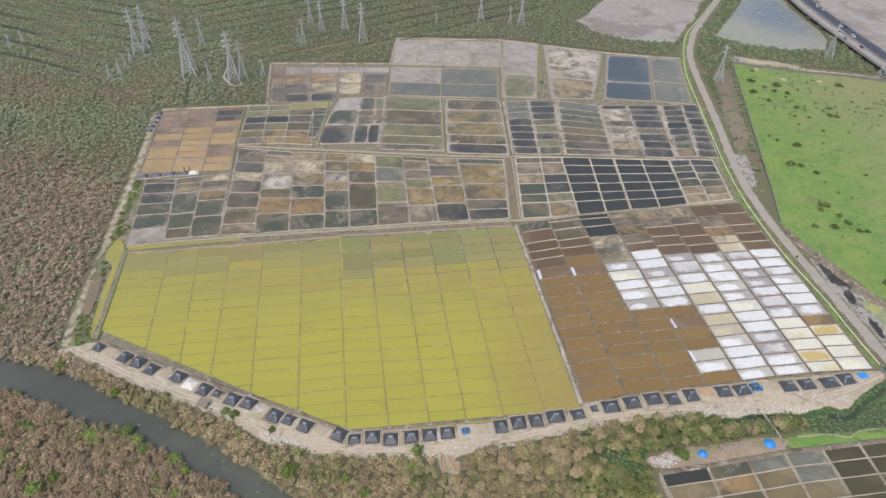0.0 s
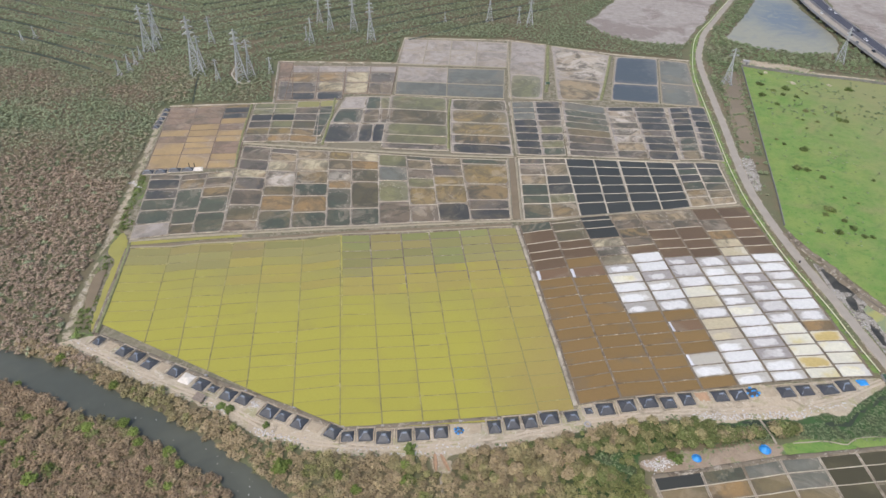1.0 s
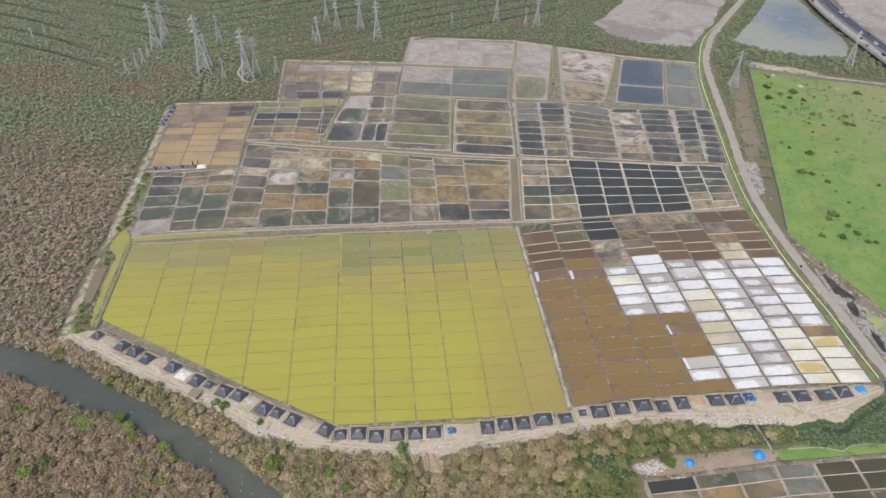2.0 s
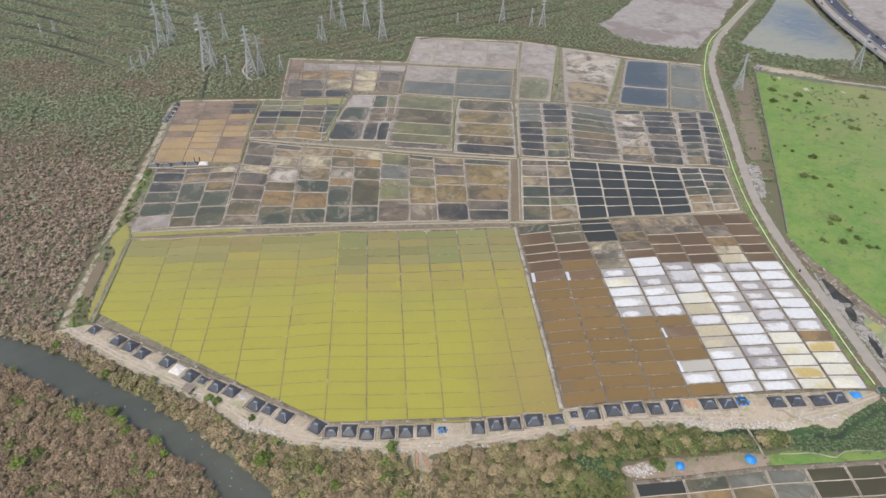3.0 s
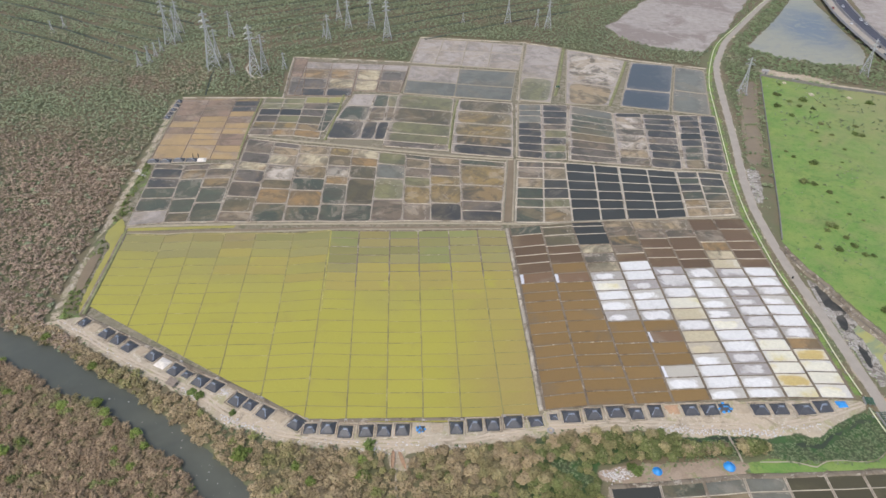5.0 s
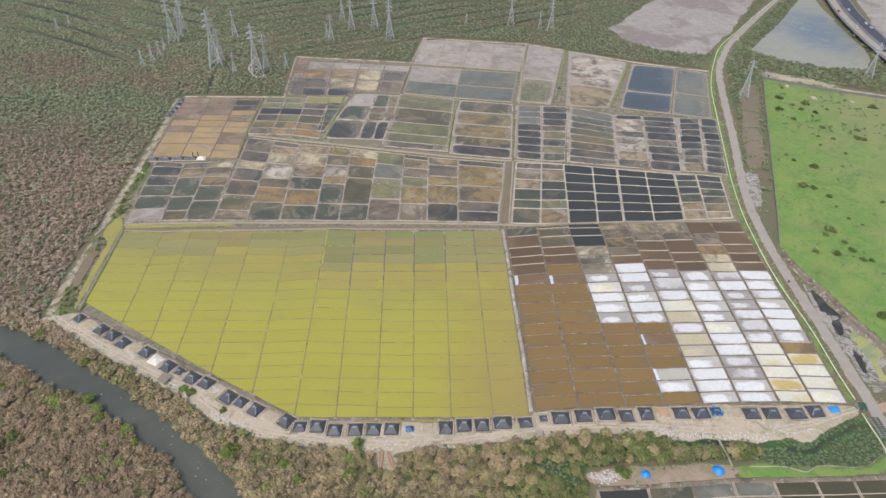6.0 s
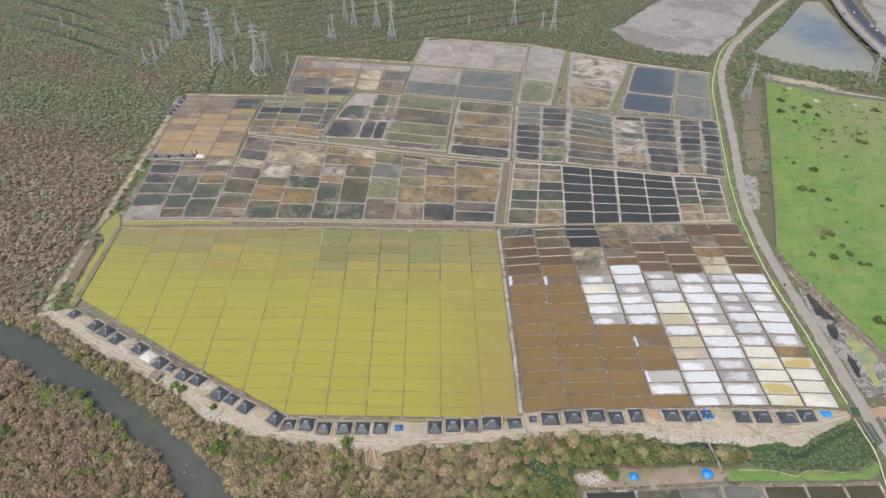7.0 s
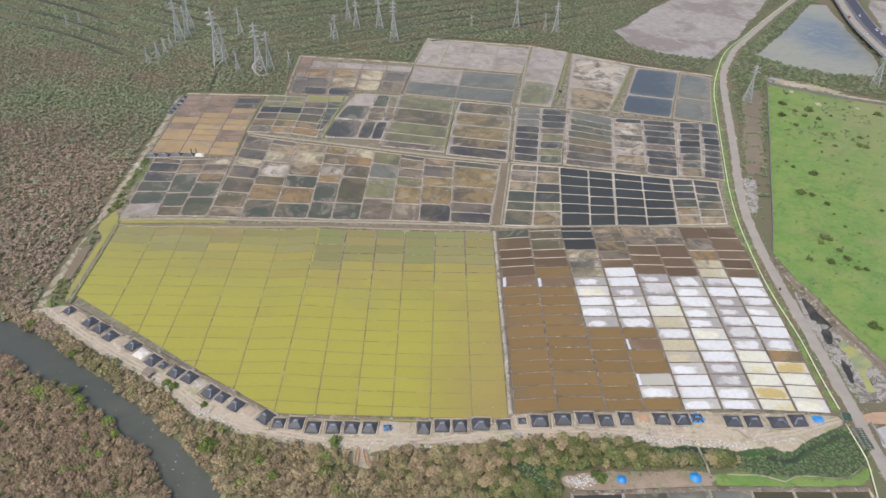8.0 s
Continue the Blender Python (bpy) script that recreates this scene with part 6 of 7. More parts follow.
def screen_gate(at, wide, deep, label):
    body = thing("sluice_gate", label, "sluice", "sluices by the road", at=at)
    for x in (-wide / 2, 0, wide / 2):
        piece("post", box_mesh("post", (0.25, deep, 1.4), CONCRETE, (x, 0, 0.4), 0.03), body)
    for k in range(9):
        piece("slat", box_mesh("slat", (wide, 0.35, 0.08), GATE_NET, (0, -deep / 2 + deep * (k + 0.5) / 9, 1.12 + 0.05 * (k % 2)), 0.02), body)


screen_gate(pose(188.4, 188.4, 0.1, rz=-4), 3.4, 3.8, "square sluice covered with dark green slats")
screen_gate(pose(191.3, 178.5, 0.1, rz=8), 3.4, 9.5, "long sluice covered with dark green slats")
parapet = thing("road_parapet", "pale concrete parapet beside the road at the creek", "parapet")
piece("wall", swept("wall", resample([(197.3, 186.5), (198.0, 182.0), (198.6, 178.0)], 1), [(-0.25, -0.2), (-0.25, 1.0), (0.25, 1.0), (0.25, -0.2)], CONCRETE), parapet)
for x, y in ((197.2, 187.0), (198.7, 177.5)):
    piece("end_post", box_mesh("end_post", (0.6, 0.6, 1.4), CONCRETE, (x, y, 0.5), 0.05), parapet)
barrel_bm = bmesh.new()
bmesh.ops.create_cone(barrel_bm, cap_ends=True, segments=14, radius1=0.42, radius2=0.42, depth=1.1, matrix=Matrix.Translation((0, 0, 0.55)))
bmesh.ops.bevel(barrel_bm, geom=[e for e in barrel_bm.edges if abs(e.verts[0].co.z - e.verts[1].co.z) < 0.01], offset=0.05, segments=2, affect="EDGES")
barrel = part("road_barrel", barrel_bm, RUBBER, None)
tagged(barrel, "dark barrel standing on the asphalt road", "barrel", "road barrels")
barrel.matrix_basis = pose(183.4, 266.8, 0.4)
tyre_bm = bmesh.new()
for k in range(16):
    a, b = 2 * math.pi * k / 16, 2 * math.pi * (k + 1) / 16
    beam(tyre_bm, (1.1 * math.cos(a), 1.1 * math.sin(a), 0.3), (1.1 * math.cos(b), 1.1 * math.sin(b), 0.3), 0.3)
ring = part("well_ring", tyre_bm, CONCRETE, None)
tagged(ring, "round pale concrete well ring beside the track", "well")
ring.matrix_basis = pose(58.5, 161.3, 0.3)

# meadow wall
wall_line = resample([(244, 535.5), (286, 517.5), (327, 506.5), (353, 496.5), (440, 470)], 5)
tagged(piece("boundary_wall", swept("boundary_wall", wall_line, [(-0.3, -0.3), (-0.3, 1.8), (0.3, 1.8), (0.3, -0.3)], WALL_CONCRETE), None), "low dark boundary wall along the meadow", "wall", kind="structure")
wall_line = resample([(243.5, 535), (223.5, 449), (207.5, 380), (195.5, 328), (188.5, 300)], 5)
tagged(piece("boundary_wall", swept("boundary_wall", wall_line, [(-0.25, -0.3), (-0.25, 1.4), (0.25, 1.4), (0.25, -0.3)], WALL_CONCRETE), None), "thin grey boundary wall along the meadow", "wall", kind="structure")
bank = resample([(187.2, 293), (192, 276.5), (197, 266), (204, 244.5), (210.4, 230), (216.5, 215), (224, 190), (230, 150)], 4)
tagged(piece("rubble_bank", swept("rubble_bank", bank, [(-3.4, -0.3), (-2.2, 0.9), (-0.6, 0.4), (0.8, 1.1), (2.6, -0.2)], BUND["dark"], 0.5), None), "dark rubble bank along the meadow edge", "bank", kind="structure")

# pump house and sand heaps by the meadow
SAND = plain("pale_sand", lin(178, 168, 142), 0.9, 0, 0.6, 0.15, 0.06)
hut = thing("pump_house", "small pale concrete pump house with flat roof", "hut", at=pose(249, 541, 0, rz=-20))
hut_walls = piece("wall", box_mesh("wall", (5.0, 3.6, 2.8), CONCRETE, (0, 0, 1.2), 0.05), hut)
piece("roof", box_mesh("roof", (5.6, 4.2, 0.25), CONCRETE, (0, 0, 2.7), 0.04), hut)
piece("door", box_mesh("door", (0.9, 0.1, 2.0), DARK_CONCRETE, (0.8, -1.82, 0.9), 0.02), hut_walls)
for x, y, w in ((259, 522, 4.6), (273, 501, 6.0), (300, 497, 4.4)):
    me = heap_mesh("sand_mound", w, w * 0.7, 0.9, 0.3, SAND, x, 10)
    tagged(piece("sand_mound", me, None, at=pose(x, y, -0.05, rz=x)), "low pale sand mound in the meadow", "sand mound", "sand mounds")

DARK_WOOD = plain("dark_wood", lin(70, 62, 56), 0.85, 0, 1.0, 0.2, 0.02)
for x, y in ((-165.4, 354.0), (-162.2, 354.6)):
    pole_bm = bmesh.new()
    beam(pole_bm, (0, 0, -0.2), (0.15, 0, 3.6), 0.22)
    pole = part("wooden_post", pole_bm, DARK_WOOD, None)
    tagged(pole, "dark weathered wooden post beside the salt heap", "post", "wooden posts")
    pole.matrix_basis = pose(x, y, 0)
screen_gate(pose(76, 493, 0, rz=10), 3.2, 3.0, "small concrete sluice with dark slats between ponds")

# footpaths over the creek and down from the boats
for line, wide in zip(([(103.2, 163.8), (103.4, 162.2), (105.2, 153.4)], [(127.5, 166), (127.7, 165), (129.4, 154.4)], [(136, 155), (144, 156), (150.5, 156), (156.5, 155), (161, 158), (174, 159), (180, 160.5), (187, 165.5)], [(1.5, 139), (2.6, 128), (5.5, 120), (3, 104)]), (0.32, 0.32, 0.14, 0.4)):
    me = swept("footpath", resample(line, 2), [(-wide - 0.1, -0.1), (-wide * 0.8, 0.3), (wide * 0.8, 0.3), (wide + 0.1, -0.1)], BUND["tan"], 0.4)
    tagged(piece("footpath", me, None), "narrow pale footpath through bank plants", "footpath", kind="structure")

# inlet boxes where the long bunds meet the embankment
for x, y in ((-99.4, 182.0), (-80.3, 174.2), (-58.5, 166.0), (-37.5, 157.3), (-21.9, 158.3), (-5.9, 159.7), (8.7, 161.2), (23.8, 163), (40.4, 166.2)):
    box = thing("inlet_box", "small pale concrete inlet box at the bund end", "inlet", "inlet boxes", at=pose(x, y, 0.1, rz=edge_turn(x, y)))
    for s in (-0.45, 0.45):
        piece("cheek", box_mesh("cheek", (0.16, 1.0, 0.8), CONCRETE, (s, 0, 0.3), 0.02), box)
    piece("lid", box_mesh("lid", (1.1, 0.7, 0.12), CONCRETE, (0, 0, 0.74), 0.02), box)

# lean-to shelter below the track
shelter = thing("shelter", "small grey thatched lean-to shelter below the track", "shelter", at=pose(-97.8, 169.2, 0.15, rz=-25))
for x in (-1.6, 1.6):
    for y, h in ((-1.2, 1.5), (1.2, 2.1)):
        piece("post", box_mesh("post", (0.16, 0.16, h + 0.2), DARK_WOOD, (x, y, h / 2 - 0.1), 0.02), shelter)
thatch = bmesh.new()
bmesh.ops.create_grid(thatch, x_segments=10, y_segments=8, size=1.0, matrix=Matrix.Translation((0, 0, 1.9)) @ Matrix.Rotation(radians(12), 4, "X") @ Matrix.Diagonal((2.3, 1.8, 1, 1)))
for v in thatch.verts:
    v.co.z += 0.12 * noise.noise(v.co * 2.2)
bmesh.ops.solidify(thatch, geom=thatch.faces[:], thickness=0.15)
part("roof", thatch, plain("grey_thatch", lin(132, 120, 108), 0.95, 0, 1.5, 0.3, 0.06), shelter)

# ---- plants ----
rng = np.random.default_rng(7)
ICO = bmesh.new()
bmesh.ops.create_icosphere(ICO, subdivisions=1, radius=1.0)
ICO_V, ICO_F = np.array([v.co[:] for v in ICO.verts]), np.array([[v.index for v in f.verts] for f in ICO.faces])
ICO.free()
OCTA_V = np.array([(1, 0, 0), (0, 1, 0), (-1, 0, 0), (0, -1, 0), (0, 0, 1), (0, 0, -1)], float)
OCTA_F = np.array([(0, 1, 4), (1, 2, 4), (2, 3, 4), (3, 0, 4), (1, 0, 5), (2, 1, 5), (3, 2, 5), (0, 3, 5)])


def leafy(lumps, leaves, leaf, lean=0.9, low=0.35, single=False, rise=0.6, small=False):
    """Verts and triangles of a crown of about radius 1: rough lumps and loose leaf clumps on them."""
    V, F, n = [], [], 0
    core_v, core_f = (OCTA_V, OCTA_F) if small else (ICO_V, ICO_F)
    for k in range(lumps):
        a = 2 * math.pi * (k * 0.618 + 0.1 * rng.random())
        r = 0.0 if k == 0 else 0.35 + 0.45 * rng.random()
        size = (0.56 if k == 0 else 0.3 + 0.2 * rng.random())
        c = np.array([r * math.cos(a), r * math.sin(a), low + size * 0.75 + (0.35 if k == 0 else 0.22 * rng.random())])
        core = core_v * size * (0.6 + 0.35 * rng.random((len(core_v), 1))) * np.array([1, 1, 0.85]) + c
        V.append(core)
        F.append(core_f + n)
        n += len(core)
        way = rng.normal(size=(leaves, 3))
        way[:, 2] = np.abs(way[:, 2]) * 0.9 - 0.25
        way /= np.linalg.norm(way, axis=1)[:, None]
        for w in way:
            up = w * 0.6 + np.array([0, 0, rise]) + 0.3 * rng.normal(size=3)
            s = np.cross(up, rng.normal(size=3))
            s /= np.linalg.norm(s)
            t = np.cross(up / np.linalg.norm(up), s)
            p = c + w * size * (0.72 + 0.62 * rng.random() ** 1.3)
            h = leaf * (0.6 + 0.8 * rng.random())
            tip = w * h * 0.45 * (rng.random() - 0.2)
            V.append(np.array([p - s * h - tip * 0.5, p - t * h * lean + tip, p + s * h, p + t * h * lean + tip]))
            if single:
                V[-1] = V[-1][:3]
            F.append(np.array([[0, 1, 2]] if single else [[0, 1, 2], [0, 2, 3]]) + n)
            n += 3 if single else 4
    return np.vstack(V), np.vstack(F)


def scattered(name, templates, places, sizes, dryness, material, label, category, squash=None):
    """One mesh with a plant from the templates at every place."""
    turn, pick = rng.random(len(places)) * 2 * math.pi, rng.integers(len(templates), size=len(places))
    V, F, D, T, n = [], [], [], [], 0
    tone = rng.random(len(places))
    for k, (tv, tf) in enumerate(templates):
        who = np.where(pick == k)[0]
        if not len(who):
            continue
        c, s = np.cos(turn[who])[:, None], np.sin(turn[who])[:, None]
        size = sizes[who][:, None]
        high = size * (squash[who][:, None] if squash is not None else 1.0)
        x = (tv[None, :, 0] * c - tv[None, :, 1] * s) * size + places[who, 0:1]
        y = (tv[None, :, 0] * s + tv[None, :, 1] * c) * size + places[who, 1:2]
        z = tv[None, :, 2] * high + places[who, 2:3]
        V.append(np.stack([x, y, z], -1).reshape(-1, 3))
        F.append((tf[None] + (np.arange(len(who)) * len(tv))[:, None, None] + n).reshape(-1, 3))
        D.append(np.repeat(dryness[who], len(tv)))
        T.append(np.repeat(tone[who], len(tv)))
        n += len(who) * len(tv)
    V, F, D, T = np.vstack(V), np.vstack(F), np.concatenate(D), np.concatenate(T)
    me = bpy.data.meshes.new(name)
    me.vertices.add(len(V))
    me.vertices.foreach_set("co", V.astype(np.float32).ravel())
    me.loops.add(F.size)
    me.loops.foreach_set("vertex_index", F.astype(np.int32).ravel())
    me.polygons.add(len(F))
    me.polygons.foreach_set("loop_start", np.arange(len(F), dtype=np.int32) * 3)
    me.update(calc_edges=True)
    me.attributes.new("dry", "FLOAT", "POINT").data.foreach_set("value", D.astype(np.float32))
    me.attributes.new("tone", "FLOAT", "POINT").data.foreach_set("value", T.astype(np.float32))
    me.materials.append(material)
    me.shade_smooth()
    return tagged(new(name, me), label, category, kind="stuff")


def jittered(x0, x1, y0, y1, gap):
    x, y = np.meshgrid(np.arange(x0, x1, gap), np.arange(y0, y1, gap))
    x, y = x.ravel() + rng.uniform(-0.5, 0.5, x.size) * gap, y.ravel() + rng.uniform(-0.5, 0.5, y.size) * gap
    return x, y


def smooth_noise(x, y, scale, seed):
    return np.array([noise.noise((a * scale, b * scale, seed)) for a, b in zip(x, y)])


def standing(x, y):
    return np.stack([x, y, np.array([height_at(a, b) for a, b in zip(x, y)])], 1)


def dry_at(x, y):
    d = np.interp(y, [100, 300, 345, 420, 470, 530, 600, 760], [0.7, 0.95, 0.8, 0.25, 0.55, 0.2, 0.12, 0.1])
    d = np.where((x > -205) & (y > 440), 0.08, d)
    d = np.where((y < 175) & (x > -70), np.interp(x, [-70, -10, 20, 45, 110], [0.8, 0.75, 0.66, 0.38, 0.1]), d)
    return d + 0.45 * smooth_noise(x, y, 0.035, 2.0) + 0.4 * smooth_noise(x, y, 0.013, 12.0) + 0.3 * rng.uniform(-1, 1, len(x)) * (rng.random(len(x)) < 0.35) - 0.8 * (rng.random(len(x)) < 0.06)


NEAR = [leafy(7, 18, 0.17, single=True, rise=0.4, small=True) for _ in range(6)]
MID = [leafy(4, 14, 0.17, single=True, small=True) for _ in range(6)]
FAR = [leafy(2, 9, 0.21, single=True, small=True) for _ in range(8)]
LOW = [leafy(4, 9, 0.24, low=0.0, single=True, small=True) for _ in range(5)]


def forest_ok(x, y):
    """Where the mangroves stand."""
    ok = (signed(RIVER, x, y) > 0.5) & (signed(PANS, x, y) > 3.5) & (to_line(ROAD, x, y) > 7) & (signed(MEADOW, x, y) > 3) & (signed(POND, x, y) > 4) & (signed(MUDFLAT, x, y) > 2)
    ok &= (signed(SOUTH_EDGE + SOUTH_PANS, x, y) > 0.8) & (signed(WEST_PATH + WEST_PANS, x, y) > 3.5) & (to_line(WEST_PATH, x, y) > 3.2)
    return ok


# west and north forest
x, y = jittered(-640, 250, 180, 860, 2.9)
ok = forest_ok(x, y) & ((x < -150) | (y > 440)) & (np.abs(x) < 0.74 * (y + 120)) & (x < np.interp(y, [440, 560, 620, 760, 860], [190, 200, 228, 300, 350]))
ok &= ~((y > 800) & (x > 120))
lane = lanes(x, y)
ok &= ~(np.abs(lane - np.round(lane)) < 0.13)
for px, py in ((-169.8, 492.1), (-209.4, 503), (-269.5, 553), (-76.3, 587.3), (-221.5, 578)):
    ok &= np.hypot(x - px, y - py) > 5
ok &= (to_line(FOREST_DITCH, x, y) > 1.6) & (to_line(PYLON_BANK, x, y) > 2.2)
x, y = x[ok], y[ok]
size = (1.95 + 0.35 * smooth_noise(x, y, 0.03, 8.0)) * rng.uniform(0.8, 1.3, len(x))
dry = dry_at(x, y)
close = (y < 345) & (x > -270)
for cond, templates, name in ((close, MID, "mangrove_thicket"), (~close & (x < -190), FAR, "mangrove_forest"), (~close & (x >= -190), FAR, "mangrove_forest")):
    label = "dense brown and green mangrove thicket on mud" if name == "mangrove_thicket" else "dense mangrove forest on tidal mud, haze in its leaf colour"
    scattered(name, templates, standing(x[cond], y[cond]), size[cond], dry[cond], HAZY_FOREST_LEAF, label, "mangroves", rng.uniform(0.55, 0.85, cond.sum()))

# south bank of the river
x, y = jittered(-330, 10, 100, 205, 2.05)
ok = (signed(RIVER, x, y) > 0.3) & (y < np.interp(x, [-420, -265, -186, -148, -95, -74, -8], [208, 192, 178, 163, 140, 128, 50]) + 3)
x, y = x[ok], y[ok]
near_bank = (x > -190) & (y > 100)
scattered("mangrove_thicket", NEAR, standing(x[near_bank], y[near_bank]), 1.6 * rng.uniform(0.5, 1.5, near_bank.sum()), dry_at(x[near_bank], y[near_bank]) + 0.15, MANGROVE, "dense dry brown mangroves along the river", "mangroves", rng.uniform(0.6, 1.0, near_bank.sum()))
scattered("mangrove_thicket", MID, standing(x[~near_bank], y[~near_bank]), 1.9 * rng.uniform(0.65, 1.4, (~near_bank).sum()), dry_at(x[~near_bank], y[~near_bank]) + 0.15, MANGROVE, "dense dry brown mangroves behind the river bank", "mangroves", rng.uniform(0.8, 1.2, (~near_bank).sum()))


# the bank between river, embankment and creek: single trees, the rest one thicket
def tree_kind(label, category, template, dry, material, high):
    body = thing("mangrove_tree", label, category, "bank trees", at=pose(0, 0, -50))
    tv, tf = template
    crown = mesh_of("crown", tv, tf, material, True)
    crown.attributes.new("tone", "FLOAT", "POINT").data.foreach_set("value", np.full(len(tv), 0.5, np.float32))
    crown.attributes.new("dry", "FLOAT", "POINT").data.foreach_set("value", np.full(len(tv), dry, np.float32))
    piece("crown", crown, body)
    bm = bmesh.new()
    for k in range(4):
        a = 2 * math.pi * k / 4 + dry
        beam(bm, (0.02 * math.cos(a), 0.02 * math.sin(a), 0.25), (0.4 * math.cos(a), 0.4 * math.sin(a), 0.85), 0.035)
    beam(bm, (0, 0, -0.12), (0, 0, 0.45), 0.08)
    part("trunk", bm, BARK, body)
    return body


DETAIL = [leafy(15, 30, 0.12, rise=0.4) for _ in range(6)]
kinds = [(tree_kind("dry brown mangrove tree on the bank", "tree", DETAIL[k % 6], 0.9 + 0.03 * k, BANK_LEAF, 1), 0.85) for k in range(3)]
kinds += [(tree_kind("brown-green mangrove tree on the bank", "tree", DETAIL[(k + 3) % 6], 0.5 + 0.02 * k, BANK_LEAF, 1), 0.5) for k in range(3)]
kinds += [(tree_kind("green leafy mangrove tree on the bank", "tree", DETAIL[(k + 1) % 6], 0.05 + 0.05 * k, MANGROVE, 1), 0.15) for k in range(3)]
x, y = jittered(-190, 112, 92, 205, 2.45)
south = np.interp(x, [-420, -270, -195, -178, -152, -136, -109, -87, -72, -54, -30, 10], [230, 212, 195, 191, 182, 173, 161, 149, 140, 128, 108, 60])
north = np.interp(x, [-190, -172, -154, -136, -113, -87, -67, -49, -31, -14, 0, 20, 38, 56, 77, 93, 112], [204, 199, 192, 183, 173, 163, 151, 147, 145, 145, 146, 149, 154, 159, 163, 164, 164])
ok = (y > south + 0.4) & (y < north - 1.3) & (signed(CAUSEWAY, x, y) > 1.5) & (signed(SOUTHEAST, x, y) > 4) & (signed(BOG, x, y) > -3.5)
ok &= to_line([(2, 138), (3, 128), (6, 120), (3, 100)], x, y) > 1.2
ok &= ~((np.abs(x - 1.5) < 5.5) & (y > 137.5))
ok &= ~(np.hypot(x - 64, y - 145) < 4.5) & ~(np.hypot(x - 69, y - 141) < 3.5)
x, y = x[ok], y[ok]
dry = dry_at(x, y)
order = np.lexsort((-(y + 0.0 * x), ~((x > -20) & (x < 112) & (y > 128))))
single, rest = order[:300], order[300:]
for k in single:
    options = [q for q in kinds if abs(q[1] - np.clip(dry[k], 0, 1)) < 0.36] or kinds[3:6]
    proto = options[int(rng.integers(len(options)))][0]
    s = (1.65 + 0.1 * float(step(x[k], -10, 40))) * rng.uniform(0.6, 1.4)
    copy_thing(proto, pose(x[k], y[k], height_at(x[k], y[k]), rz=rng.uniform(0, 360)) @ Matrix.Diagonal((s, s, s * rng.uniform(0.85, 1.3), 1)))
for tx, ty, ts in ((106.5, 157.8, 2.6), (109, 156.6, 2.8), (111.5, 158.2, 2.9), (114, 157, 2.4), (117.5, 158.6, 2.4), (120, 157.6, 2.2), (122.5, 159, 2.6), (124.4, 157.8, 2.1), (131, 159.6, 2.6), (133.5, 160.6, 3.0), (135, 158.8, 2.5), (137.5, 160.6, 2.8), (139.8, 161.2, 2.1), (98, 158, 2.8), (101, 156.6, 2.6), (97.5, 162, 2.6), (100.5, 163.4, 2.2), (94, 156.5, 2.7)):
    proto = kinds[int(rng.integers(4, 9))][0]
    copy_thing(proto, pose(tx, ty, height_at(tx, ty), rz=rng.uniform(0, 360)) @ Matrix.Diagonal((ts, ts, ts * 0.95, 1)))
# greener trees standing out along both banks of the river
bright = [tree_kind("bright yellow-green mangrove tree among brown ones", "tree", DETAIL[k], 0.0, BRIGHT_LEAF, 1) for k in (0, 2, 4)]
for k, (tx, ty, ts) in enumerate(((-167.0, 175.1, 2.6), (-176.3, 174.5, 1.9), (-153.3, 166.4, 2.5), (-164.8, 188.9, 2.2), (-135.8, 175.2, 2.0), (-164.9, 185.5, 1.6), (-101.1, 143.7, 2.3), (-117.9, 152.1, 2.1), (-113.7, 147.2, 2.0), (-123.4, 156.3, 2.2), (-162.8, 158.0, 1.6), (-136.3, 153.4, 2.3), (-108.5, 170.6, 1.8), (-145.1, 189.5, 2.0), (-165.1, 144.8, 1.8), (-146.4, 130.2, 2.6), (-95.6, 129.3, 1.8), (-105.8, 135.7, 1.5), (-142.4, 135.5, 1.6), (-154.7, 138.0, 1.9), (-95.3, 138.6, 1.7), (-57.4, 137.4, 3.0), (-55.1, 139.4, 2.0), (-35.7, 134.8, 2.0), (-50.4, 145.0, 1.7), (-12.0, 140.4, 1.9), (-28.4, 129.6, 2.0), (-11.1, 133.4, 2.0), (-57.0, 150.0, 1.6), (-37.9, 146.7, 1.7))):
    if signed(RIVER, np.array(tx), np.array(ty)) > 0 and signed(SOUTH_EDGE + SOUTH_PANS, np.array(tx), np.array(ty)) > 3.5:
        copy_thing(bright[k % 3], pose(tx, ty, height_at(tx, ty), rz=rng.uniform(0, 360)) @ Matrix.Diagonal((ts, ts, ts * 1.15, 1)))
kinds += [(proto, 0) for proto in bright]
for proto, _ in kinds:
    for o in (*proto.children_recursive, proto):
        bpy.data.objects.remove(o)
scattered("mangrove_thicket", NEAR, standing(x[rest], y[rest]), 1.75 * rng.uniform(0.7, 1.35, len(rest)), dry[rest], BANK_LEAF, "brown and green mangroves between river and embankment", "mangroves", rng.uniform(0.65, 1.0, len(rest)))

# bushes round the road, the ponds and the meadow
x, y = jittered(180, 470, 150, 860, 3.4)
strip = (to_line(ROAD, x, y) > 6.5) & (signed(MEADOW, x, y) > 2) & (signed(POND, x, y) > 1.5) & (signed(SIDE_PONDS, x, y) > 0.5) & (x > np.interp(y, [150, 300, 480, 560, 620, 860], [196, 186, 200, 214, 240, 384])) & (x < 358) & (signed(SLUDGE, x, y) > 2.5)
strip &= (y > 285) & ((y > 395) | (rng.random(len(x)) < 0.4)) & ~((y < 385) & (y > 320) & (rng.random(len(x)) < 0.6))
